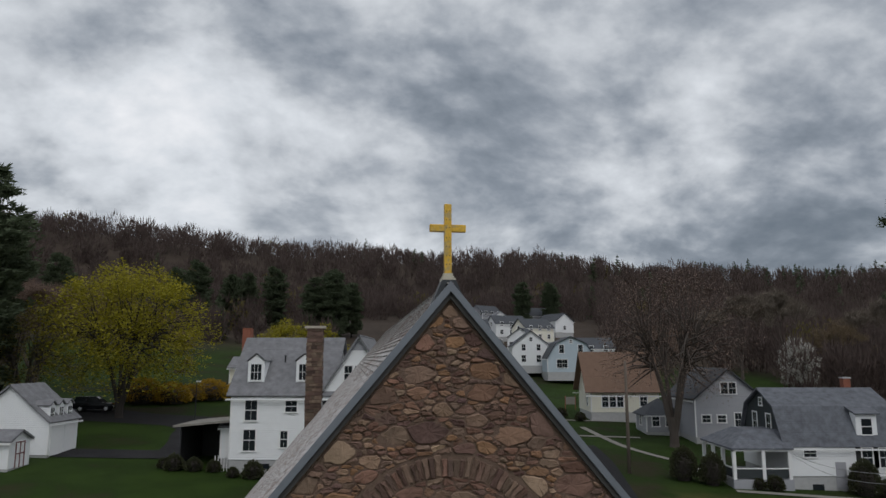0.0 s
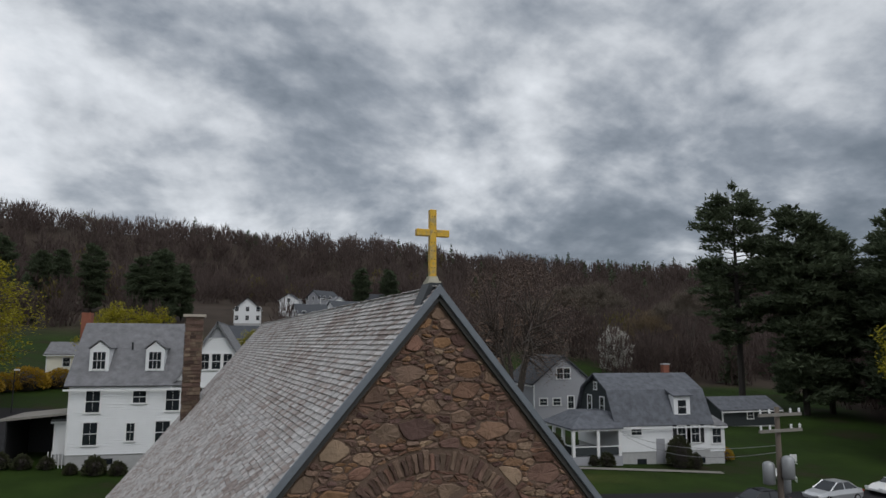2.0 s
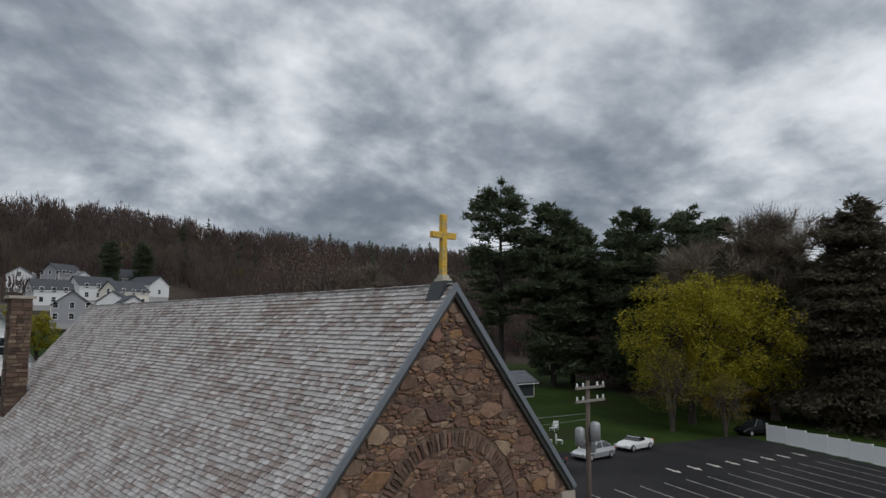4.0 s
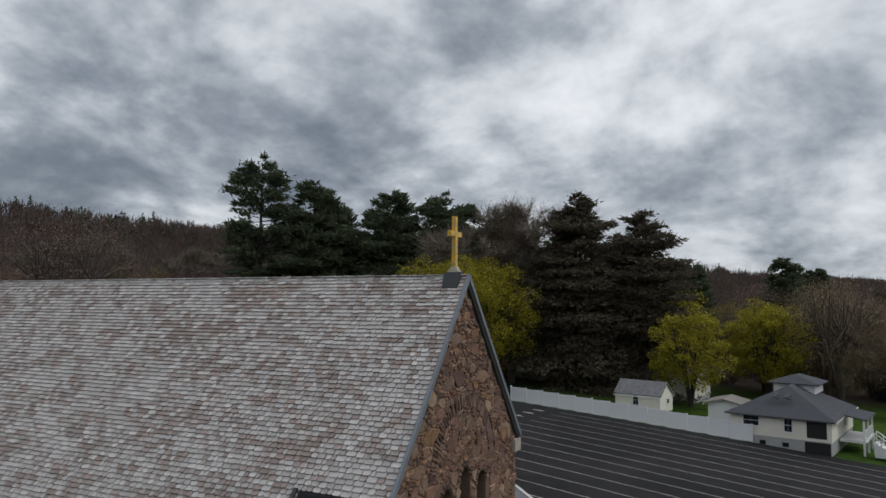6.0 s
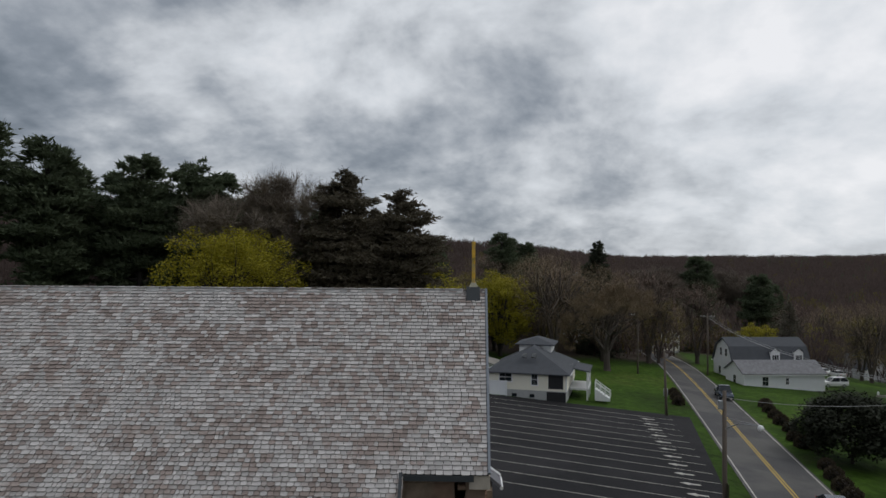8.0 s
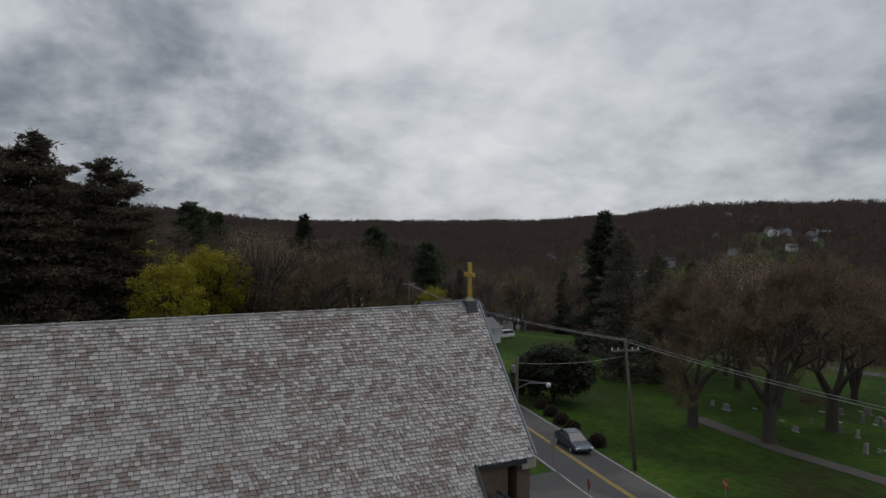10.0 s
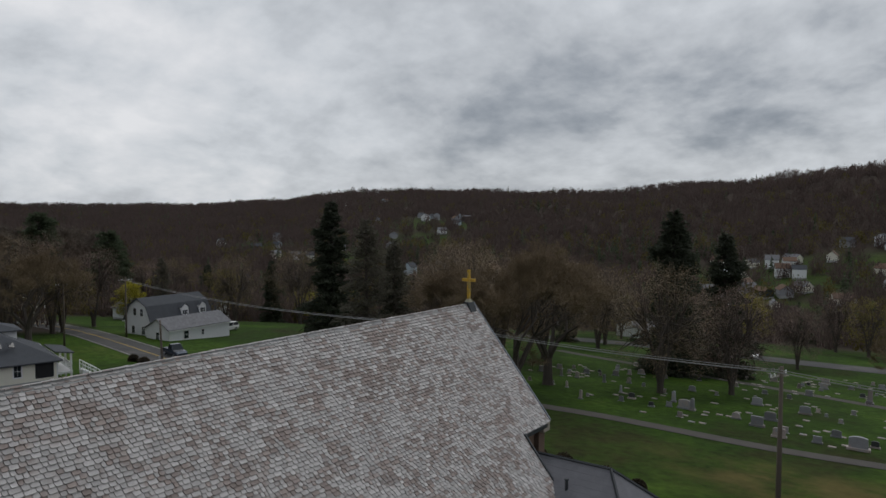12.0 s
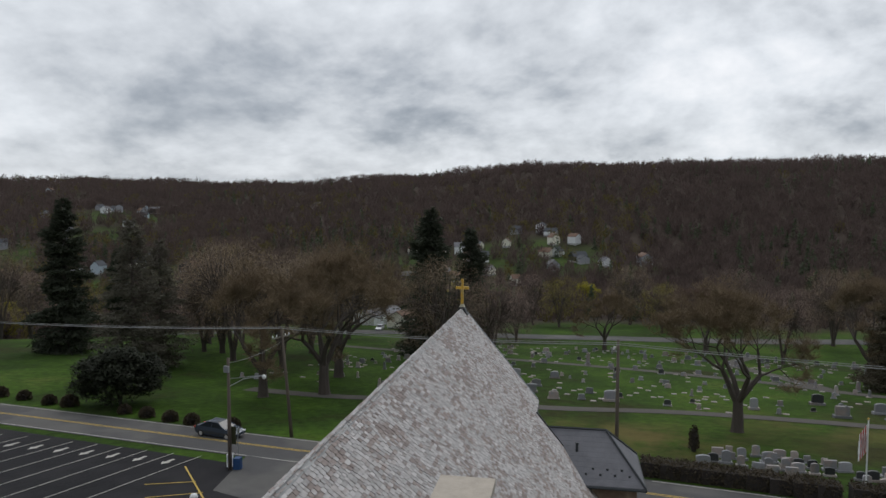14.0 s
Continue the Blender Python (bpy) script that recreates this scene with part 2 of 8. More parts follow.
M_PALE = material("weathered_base", (0.5, 0.47, 0.38), 0.7, vary=0.4, scale=15, bump=0.3)
M_WHITE = material("white_clapboard", (0.78, 0.79, 0.80), 0.55, vary=0.08, scale=1.5, bump=0.05, lines=(2, 0.16, 0.018))
M_TRIM = material("white_trim", (0.8, 0.8, 0.8), 0.5, vary=0.06, scale=3, bump=0.05)
M_CREAM = material("cream_siding", (0.80, 0.77, 0.66), 0.6, vary=0.08, scale=1.5, bump=0.05, lines=(2, 0.2, 0.015))
M_GREY = material("grey_siding", (0.33, 0.335, 0.36), 0.6, vary=0.1, scale=1.5, bump=0.05, lines=(2, 0.2, 0.02))
M_BLUE = material("pale_blue_siding", (0.46, 0.54, 0.6), 0.6, vary=0.1, scale=1.5, bump=0.05, lines=(2, 0.2, 0.02))
M_DKGREEN = material("dark_shingle_wall", (0.035, 0.042, 0.045), 0.8, vary=0.2, scale=2, bump=0.2, lines=(2, 0.2, 0.02))
M_SHINGLE = material("grey_shingle", (0.18, 0.18, 0.19), 0.85, vary=0.9, scale=1.8, bump=0.5, bump_scale=12, lines=(2, 0.14, 0.012))
M_SHINGLEM = material("slate_grey_shingle", (0.115, 0.122, 0.14), 0.85, vary=1.1, scale=1.8, bump=0.8, bump_scale=12, lines=(2, 0.14, 0.012))
M_SHINGLED = material("dark_shingle", (0.065, 0.07, 0.08), 0.85, vary=0.35, scale=1.2, bump=0.5, bump_scale=12, lines=(2, 0.14, 0.012))
M_SHINGLEB = material("brown_shingle", (0.16, 0.098, 0.068), 0.85, vary=0.35, scale=1.2, bump=0.5, bump_scale=12, lines=(2, 0.14, 0.012))
M_BRICK = material("red_brick", (0.26, 0.095, 0.06), 0.9, vary=0.4, scale=6, bump=0.5, lines=(2, 0.075, 0.01))
M_FOUND = material("foundation_block", (0.42, 0.42, 0.42), 0.9, vary=0.25, scale=3, bump=0.3)
M_BLACK = material("black_paint", (0.02, 0.02, 0.022), 0.6, vary=0.3, scale=3)
M_GLASS = glass_material("window_glass")
M_ASPHALT = material("asphalt", (0.075, 0.073, 0.074), 0.92, vary=0.35, scale=0.35, bump=0.5, bump_scale=40, tint=(0.11, 0.105, 0.10))
M_LOT = material("fresh_asphalt", (0.019, 0.0185, 0.0205), 0.9, vary=0.45, scale=0.3, bump=0.4, bump_scale=50, tint=(0.027, 0.026, 0.028), spec=0.15)
M_PATH = material("gravel_path", (0.088, 0.079, 0.071), 0.95, vary=0.35, scale=0.8, bump=0.6, bump_scale=20)
M_CONC = material("concrete", (0.24, 0.225, 0.20), 0.9, vary=0.25, scale=1.5, bump=0.3)
M_LINEW = material("white_road_paint", (0.48, 0.46, 0.42), 0.8, vary=0.6, scale=4)
M_LINEY = material("yellow_road_paint", (0.52, 0.36, 0.08), 0.8, vary=0.4, scale=4)
M_VINYL = material("white_vinyl", (0.82, 0.83, 0.85), 0.45, vary=0.05, scale=2, bump=0)
M_WOODP = material("weathered_pole", (0.13, 0.105, 0.085), 0.9, vary=0.4, scale=5, bump=0.6, stretch=(1, 1, 0.1))
M_POLEG = material("galvanised_steel", (0.35, 0.36, 0.37), 0.5, metal=0.6, vary=0.2, scale=6)
M_WIRE = material("cable", (0.28, 0.28, 0.28), 0.5, vary=0.1)
M_BARK = material("bark", (0.085, 0.07, 0.06), 0.95, vary=0.5, scale=3, bump=1.2, bump_scale=16, stretch=(1, 1, 0.25))
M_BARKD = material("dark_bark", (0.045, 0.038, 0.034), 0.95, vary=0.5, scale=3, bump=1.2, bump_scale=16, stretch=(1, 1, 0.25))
M_TWIG = leaf_material("bare_twigs", (0.175, 0.122, 0.096), 0.35, through=0.0)
M_TWIGO = leaf_material("budding_twigs", (0.195, 0.142, 0.092), 0.35, (0.01, 0.012, 0.0), through=0.0)
M_TWIGP = leaf_material("pale_twigs", (0.155, 0.128, 0.102), 0.3, through=0.0)
M_LEAFY = leaf_material("spring_leaves", (0.30, 0.27, 0.03), 0.4, (0.05, 0.04, 0.0), 0.4)
M_LEAFO = leaf_material("olive_buds", (0.17, 0.145, 0.04), 0.4, (0.03, 0.02, 0.0), 0.35)
M_PINE = leaf_material("pine_needles", (0.088, 0.11, 0.064), 0.45, through=0.3)
M_SPRUCE = leaf_material("spruce_needles", (0.10, 0.086, 0.06), 0.45, through=0.3)
M_SPRUCED = leaf_material("dark_spruce_needles", (0.052, 0.060, 0.040), 0.45, through=0.2)
M_FIR = leaf_material("grey_fir_needles", (0.125, 0.115, 0.088), 0.4, through=0.3)
M_BLOOM = leaf_material("white_blossom", (0.52, 0.50, 0.46), 0.3, through=0.3)
M_FORSY = leaf_material("forsythia_bloom", (0.36, 0.23, 0.03), 0.4, (0.05, 0.03, 0), 0.3)
M_SHRUB = leaf_material("evergreen_shrub", (0.052, 0.056, 0.028), 0.4, through=0.1)
M_HEDGE = leaf_material("brown_hedge", (0.075, 0.06, 0.04), 0.4, through=0.1)
M_GRANITE = material("grey_granite", (0.25, 0.25, 0.265), 0.6, vary=0.25, scale=4, bump=0.15, objrand=0.35, tint=(0.33, 0.28, 0.26))
M_YEW = leaf_material("yew_needles", (0.022, 0.026, 0.015), 0.4, through=0.05)
M_RIDGE = material("ridge_slate", (0.40, 0.40, 0.395), 0.6, vary=0.4, scale=3, bump=0.3, objrand=0.2)
M_GRANITED = material("dark_granite", (0.05, 0.05, 0.055), 0.35, vary=0.25, scale=4, bump=0.1, objrand=0.3)
M_SILVER = material("silver_paint", (0.55, 0.56, 0.58), 0.28, metal=0.5, vary=0.05, bump=0)
M_CARBLACK = material("black_car_paint", (0.012, 0.013, 0.016), 0.2, metal=0.2, vary=0.05, bump=0)
M_CARBLUE = material("blue_grey_paint", (0.06, 0.075, 0.10), 0.25, metal=0.4, vary=0.05, bump=0)
M_CARWHITE = material("white_car_paint", (0.75, 0.75, 0.74), 0.3, vary=0.05, bump=0)
M_TYRE = material("tyre_rubber", (0.018, 0.018, 0.018), 0.85, vary=0.2, bump=0.1)
M_RED = material("red_sign", (0.42, 0.05, 0.025), 0.5, vary=0.1, bump=0)
M_DKRED = material("dark_red_paint", (0.16, 0.03, 0.03), 0.6, vary=0.2, bump=0)
M_SIGNB = material("blue_sign", (0.025, 0.07, 0.18), 0.5, vary=0.2, bump=0)


# ---------------------------------------------------------------- building tools
class Geo:
    """Points and faces of one mesh."""

    def __init__(self):
        self.v, self.f = [], []

    def face(self, *pts):
        n = len(self.v)
        self.v += [tuple(p) for p in pts]
        self.f.append(tuple(range(n, n + len(pts))))

    def box(self, x0, y0, z0, x1, y1, z1):
        n = len(self.v)
        self.v += [(x0, y0, z0), (x1, y0, z0), (x1, y1, z0), (x0, y1, z0), (x0, y0, z1), (x1, y0, z1), (x1, y1, z1), (x0, y1, z1)]
        self.f += [tuple(n + i for i in q) for q in ((0, 3, 2, 1), (4, 5, 6, 7), (0, 1, 5, 4), (1, 2, 6, 5), (2, 3, 7, 6), (3, 0, 4, 7))]

    def slab(self, a, b, c, d, t):
        """A plate under the quad a b c d, thickness t along its normal."""
        a, b, c, d = map(Vector, (a, b, c, d))
        k = (b - a).cross(d - a).normalized() * -t
        n = len(self.v)
        self.v += [tuple(p) for p in (a, b, c, d, a + k, b + k, c + k, d + k)]
        self.f += [tuple(n + i for i in q) for q in ((0, 1, 2, 3), (7, 6, 5, 4), (0, 4, 5, 1), (1, 5, 6, 2), (2, 6, 7, 3), (3, 7, 4, 0))]

    def prism(self, pts, off):
        """The flat polygon pts pushed along off."""
        off, n, k = Vector(off), len(self.v), len(pts)
        self.v += [tuple(p) for p in pts] + [tuple(Vector(p) + off) for p in pts]
        self.f.append(tuple(range(n + k - 1, n - 1, -1)))
        self.f.append(tuple(range(n + k, n + 2 * k)))
        for i in range(k):
            j = (i + 1) % k
            self.f.append((n + i, n + j, n + k + j, n + k + i))

    def tube(self, pts, radii, sides=6, cap=True):
        n0 = len(self.v)
        for i, p in enumerate(pts):
            p = Vector(p)
            d = (Vector(pts[min(i + 1, len(pts) - 1)]) - Vector(pts[max(i - 1, 0)])).normalized()
            u = d.cross(Vector((0, 0, 1)) if abs(d.z) < 0.95 else Vector((1, 0, 0))).normalized()
            w = d.cross(u)
            for k in range(sides):
                a = 2 * math.pi * k / sides
                self.v.append(tuple(p + (u * math.cos(a) + w * math.sin(a)) * radii[i]))
        for i in range(len(pts) - 1):
            for k in range(sides):
                a, b = n0 + i * sides + k, n0 + i * sides + (k + 1) % sides
                self.f.append((a, b, b + sides, a + sides))
        if cap:
            self.f.append(tuple(n0 + k for k in range(sides - 1, -1, -1)))
            self.f.append(tuple(n0 + (len(pts) - 1) * sides + k for k in range(sides)))

    def lathe(self, prof, sides=12, at=(0, 0, 0)):
        self.tube([(at[0], at[1], at[2] + z) for r, z in prof], [max(r, 0.002) for r, z in prof], sides)

    def mesh(self, name, smooth=False):
        me = bpy.data.meshes.new(name)
        me.from_pydata(self.v, [], self.f)
        if smooth:
            me.polygons.foreach_set("use_smooth", [True] * len(me.polygons))
        me.update()
        return me


def part(name, geo, mat, parent, label="", smooth=False):
    me = geo if isinstance(geo, bpy.types.Mesh) else geo.mesh(name, smooth)
    if not me.materials:
        me.materials.append(mat)
    ob = new(name, me)
    ob.parent = parent
    if label:
        ob["label"] = label
    return ob


def thing(name, m, label, category, group="", kind=""):
    ob = new(name)
    ob.empty_display_size = 0.3
    ob.matrix_world = m
    return tagged(ob, label, category, group, kind)


def solid(name, geo, mat, label, category, m=None, group="", kind="", smooth=False):
    ob = new(name, geo.mesh(name, smooth))
    ob.data.materials.append(mat)
    if m is not None:
        ob.matrix_world = m
    return tagged(ob, label, category, group, kind)


def smooth01(a, b, t):
    t = min(1.0, max(0.0, (t - a) / (b - a)))
    return t * t * (3 - 2 * t)


# ---------------------------------------------------------------- ground
# azimuth: crest elevation in degrees, crest distance, height of the foot of the slope 300 m out
HILLS = [(-180, 4.1, 900, -34), (-150, 3.9, 900, -24), (-110, 5, 600, 0), (-60, 9.5, 430, 18), (-32, 10.1, 400, 28), (-12, 9.2, 400, 28), (5, 8.4, 410, 27), (18, 7.0, 430, 22),
         (30, 6.1, 450, 18), (50, 5.0, 480, 10), (68, 3.3, 560, 0), (82, 1.9, 800, -14), (95, 0.75, 1700, -24), (115, 0.85, 1900, -32), (121, 1.25, 1600, -36), (129, 2.2, 1300, -38),
         (148, 2.2, 1150, -38), (157, 2.9, 1050, -38), (169, 3.95, 950, -38), (180, 3.95, 900, -34)]


def hill(az):
    for a, b in zip(HILLS, HILLS[1:]):
        if a[0] <= az <= b[0]:
            t = smooth01(a[0], b[0], az)
            return [p + (q - p) * t for p, q in zip(a[1:], b[1:])]
    return HILLS[0][1:]


def near_ground(x, y):
    x, y = min(130, max(-100, x)), min(120, max(-115, y))
    return -5.227 - 0.0235 * x + 0.0881 * y + 3e-5 * x * x - 1.9e-4 * x * y - 1.9e-4 * y * y


def ground_z(x, y):
    r, az = math.hypot(x, y), math.degrees(math.atan2(x, y))
    z = near_ground(x, y)
    if r > 105:
        el, dist, foot = hill(az)
        crest = 11 + dist * math.tan(radians(el)) - 9
        if r < 300:
            t = smooth01(105, 330, r)
            z = z + (foot - z) * t / smooth01(105, 330, 300)
        else:
            t = smooth01(0, 1, min(1, (r - 300) / (dist - 300)) * 0.8 + 0.1) - smooth01(0, 1, 0.1)
            t /= smooth01(0, 1, 0.9) - smooth01(0, 1, 0.1)
            z = foot + (crest - foot) * t
            if r > dist:
                z = crest - (r - dist) * 0.03
        z += (2.5 + 3.5 * smooth01(500, 900, r)) * noise.noise((x * 0.012, y * 0.012, 0.3)) * smooth01(120, 300, r)
    return z


M_GROUND = bpy.data.materials.new("lawn_and_woodland_floor")
M_GROUND.use_nodes = True


def ground_nodes():
    n, l = M_GROUND.node_tree.nodes, M_GROUND.node_tree.links
    b = n["Principled BSDF"]
    b.inputs["Roughness"].default_value, b.inputs["Specular IOR Level"].default_value = 0.95, 0.1
    geo = n.new("ShaderNodeNewGeometry")

    def tex(sc, det):
        t = n.new("ShaderNodeTexNoise")
        t.inputs["Scale"].default_value, t.inputs["Detail"].default_value, t.inputs["Roughness"].default_value = sc, det, 0.65
        l.new(geo.outputs["Position"], t.inputs["Vector"])
        return t.outputs["Fac"]

    def ramp(src, stops):
        r = n.new("ShaderNodeValToRGB")
        r.color_ramp.elements[0].position, r.color_ramp.elements[0].color = stops[0][0], (*stops[0][1], 1)
        r.color_ramp.elements[1].position, r.color_ramp.elements[1].color = stops[-1][0], (*stops[-1][1], 1)
        for p, c in stops[1:-1]:
            r.color_ramp.elements.new(p).color = (*c, 1)
        l.new(src, r.inputs[0])
        return r.outputs[0]

    def mix(f, a, c):
        m = n.new("ShaderNodeMix")
        m.data_type = "RGBA"
        l.new(f, m.inputs["Factor"])
        l.new(a, m.inputs["A"])
        l.new(c, m.inputs["B"])
        return m.outputs["Result"]

    grass = ramp(tex(0.06, 8), [(0.34, (0.034, 0.040, 0.012)), (0.45, (0.030, 0.062, 0.009)), (0.58, (0.050, 0.100, 0.012)), (0.7, (0.075, 0.108, 0.020))])
    fine = ramp(tex(1.1, 9), [(0.32, (0.55, 0.55, 0.58)), (0.7, (1.35, 1.3, 1.2))])
    mul = n.new("ShaderNodeVectorMath")
    mul.operation = "MULTIPLY"
    l.new(grass, mul.inputs[0])
    l.new(fine, mul.inputs[1])
    dry = ramp(tex(0.35, 6), [(0.3, (0.085, 0.075, 0.022)), (0.7, (0.15, 0.12, 0.045))])
    litter = ramp(tex(0.08, 8), [(0.3, (0.042, 0.032, 0.026)), (0.7, (0.075, 0.058, 0.046))])
    vc = n.new("ShaderNodeVertexColor")
    vc.layer_name = "cover"          # red: woodland floor, green: worn dry grass, blue: darker turf to the north
    sp = n.new("ShaderNodeSeparateColor")
    l.new(vc.outputs[0], sp.inputs[0])
    dm = n.new("ShaderNodeMath")
    dm.operation = "MULTIPLY"
    l.new(sp.outputs[1], dm.inputs[0])
    l.new(ramp(tex(0.16, 5), [(0.38, (0, 0, 0)), (0.6, (1, 1, 1))]), dm.inputs[1])
    # a darker green and brown turf, blended in with growing y
    dark_turf = ramp(tex(0.11, 9), [(0.36, (0.030, 0.027, 0.014)), (0.46, (0.018, 0.034, 0.006)), (0.66, (0.030, 0.054, 0.009))])
    col = mix(sp.outputs[0], mix(dm.outputs[0], mix(sp.outputs[2], mul.outputs[0], dark_turf), dry), litter)
    l.new(col, b.inputs["Base Color"])
    bp = n.new("ShaderNodeBump")
    bp.inputs["Distance"].default_value, bp.inputs["Strength"].default_value = 0.06, 0.7
    l.new(tex(5.0, 5), bp.inputs["Height"])
    l.new(bp.outputs[0], b.inputs["Normal"])


ground_nodes()


def meet(az, el):
    """Where a line of sight from over the church meets the far ground."""
    k = 150.0
    while k < 1800:
        x, y, z = -20 + k * math.sin(radians(az)), 32 + k * math.cos(radians(az)), 13.6 + k * math.tan(radians(el))
        if z < ground_z(x, y) + 3:
            break
        k += 4
    return x, y


# clearings with houses: azimuth and elevation of the sight line, number of houses, spread in metres
HAMLETS = [(104.6, 0.5, 3, 40), (106.2, 0.6, 4, 50), (108.0, 0.7, 4, 50), (109.3, 0.7, 3, 40), (133.2, -0.3, 3, 16), (134.9, -0.1, 3, 18), (136.9, -0.5, 3, 16), (134.2, -1.4, 2, 20), (121.8, -2.4, 3, 14), (120.4, -2.0, 2, 14), (125.6, -3.1, 3, 14), (126.4, -3.5, 2, 12),
           (135.6, -4.2, 2, 12), (132.6, -4.8, 2, 12), (122.8, -5.1, 2, 10), (101.2, -4.6, 2, 10), (165.1, -2.6, 2, 12), (167.6, -2.3, 3, 14), (170.4, -2.9, 2, 10), (170.2, -3.6, 3, 12), (171.8, -4.5, 3, 14), (177.3, -4.2, 1, 6), (139.9, -4.8, 2, 12), (130.5, 1.2, 2, 25), (92.0, -0.9, 1, 6), (158.6, -3.6, 2, 12), (160.0, -4.4, 3, 14), (161.5, -3.2, 2, 12), (159.2, -5.2, 2, 10), (162.2, -5.0, 3, 14), (163.4, -3.9, 2, 12), (128.5, -2.6, 2, 14), (160.2, -6.4, 2, 12), (164.0, -6.0, 2, 12)]
SPOTS = [(*meet(az, el), n, wide) for az, el, n, wide in HAMLETS]


def clearing(x, y):
    """1 at a far house and on the ground before it, falling to 0."""
    c = 0.0
    for sx, sy, n, wide in SPOTS:
        r = math.hypot(sx, sy)
        off, rad = (12, 0.8 * wide + 6) if r < 420 else (30, 1.0 * wide + 22)
        dx, dy = x - sx * (1 - off / r), y - sy * (1 - off / r)
        d = (dx * dx + dy * dy) / rad ** 2
        if d < 6:
            c = max(c, math.exp(-d * d))
    return c


def woods(x, y):
    """0 on lawns, 1 under trees."""
    r, az = math.hypot(x, y), math.degrees(math.atan2(x, y))
    w = smooth01(165, 205, r + 14 * noise.noise((x * 0.03, y * 0.03, 5)))
    if 24 < az < 95:
        e = 30 * (1 - smooth01(36, 44, az))
        w = max(w, smooth01(112 + e, 124 + e, r + 10 * noise.noise((x * 0.04, y * 0.04, 2))))
    if -75 < az < -33:
        w = max(w, smooth01(78, 90, r))
    return w * (1 - 0.78 * clearing(x, y)) if r > 150 else w


def dry_grass(x, y):
    d = max(math.exp(-(((x + 9) / 13) ** 2 + ((y + 19) / 6) ** 2)), 0.5 * math.exp(-(((x + 30) / 15) ** 2 + ((y + 30) / 8) ** 2)), 0.5 * math.exp(-(((x - 15) / 7) ** 2 + ((y - 57) / 2.5) ** 2)))
    return min(1, 1.3 * d)


def make_ground():
    rings = [0.0]
    while rings[-1] < 4600:
        rings.append(rings[-1] + max(2.2, rings[-1] * 0.028))
    g, cover, na = Geo(), [], 300
    for r in rings:
        for k in range(na):
            a = 2 * math.pi * k / na
            x, y = r * math.sin(a), r * math.cos(a)
            g.v.append((x, y, ground_z(x, y)))
            cover.append((woods(x, y), dry_grass(x, y), smooth01(28, 58, y), 1))
    for i in range(len(rings) - 1):
        for k in range(na):
            a, b = i * na + k, i * na + (k + 1) % na
            g.f.append((a + na, b + na, b, a))
    ob = solid("ground", g, M_GROUND, "green lawn sloping to wooded valley and brown hills", "ground", kind="structure", smooth=True)
    at = ob.data.color_attributes.new("cover", "FLOAT_COLOR", "POINT")
    at.data.foreach_set("color", np.array(cover, dtype=np.float32).ravel())


make_ground()


def strip(pts, widths, lift):
    """A paved band along pts that lies on the ground: points at left and right edges, cut fine."""
    fine = []
    for (a, b), (wa, wb) in zip(zip(pts, pts[1:]), zip(widths, widths[1:])):
        n = max(1, int(math.dist(a, b) / 2.5))
        fine += [((a[0] + (b[0] - a[0]) * i / n, a[1] + (b[1] - a[1]) * i / n), wa + (wb - wa) * i / n) for i in range(n)]
    fine.append((pts[-1], widths[-1]))
    g, cols = Geo(), 5
    for i, (p, w) in enumerate(fine):
        q0, q1 = fine[max(0, i - 1)][0], fine[min(len(fine) - 1, i + 1)][0]
        d = Vector((q1[0] - q0[0], q1[1] - q0[1])).normalized()
        for k in range(cols):
            s = (k / (cols - 1) - 0.5) * w
            x, y = p[0] - d.y * s, p[1] + d.x * s
            g.v.append((x, y, ground_z(x, y) + lift))
    for i in range(len(fine) - 1):
        for k in range(cols - 1):
            a = i * cols + k
            g.f.append((a, a + cols, a + cols + 1, a + 1))
    return g


def curve_pts(pts, n=8):
    """A smooth line through the points."""
    out = []
    for i in range(len(pts) - 1):
        p0, p1, p2, p3 = (Vector(pts[max(0, min(len(pts) - 1, j))]) for j in (i - 1, i, i + 1, i + 2))
        for k in range(n):
            t = k / n
            out.append(tuple(0.5 * ((2 * p1) + (p2 - p0) * t + (2 * p0 - 5 * p1 + 4 * p2 - p3) * t * t + (3 * p1 - p0 - 3 * p2 + p3) * t ** 3)))
    return out + [tuple(pts[-1])]


def shifted(pts, s):
    out = []
    for i, p in enumerate(pts):
        a, b = pts[max(0, i - 1)], pts[min(len(pts) - 1, i + 1)]
        d = Vector((b[0] - a[0], b[1] - a[1])).normalized()
        out.append((p[0] - d.y * s, p[1] + d.x * s))
    return out


ROAD = curve_pts([(-120, 14), (-60, 4.5), (-11, -1.9), (23, -3.8), (68, -6.3), (104, -7.8), (142, -8.0), (190, -6), (280, 8)], 8)
solid("road", strip(ROAD, [6.9] * len(ROAD), 0.05), M_ASPHALT, "worn grey two-lane asphalt road along the cemetery", "road", kind="structure")
for name, s, mat, label in (("edge_line", 3.15, M_LINEW, "white"), ("edge_line", -3.15, M_LINEW, "white"), ("centre_line", 0.13, M_LINEY, "yellow"), ("centre_line", -0.13, M_LINEY, "yellow")):
    for a, b in ((4, 17), (19 if s > 0 else 17, len(ROAD) - 3)):
        pts = shifted(ROAD, s)[a:b]
        solid(name, strip(pts, [0.12] * len(pts), 0.065), mat, label + " painted line on the road", "road marking", kind="structure")


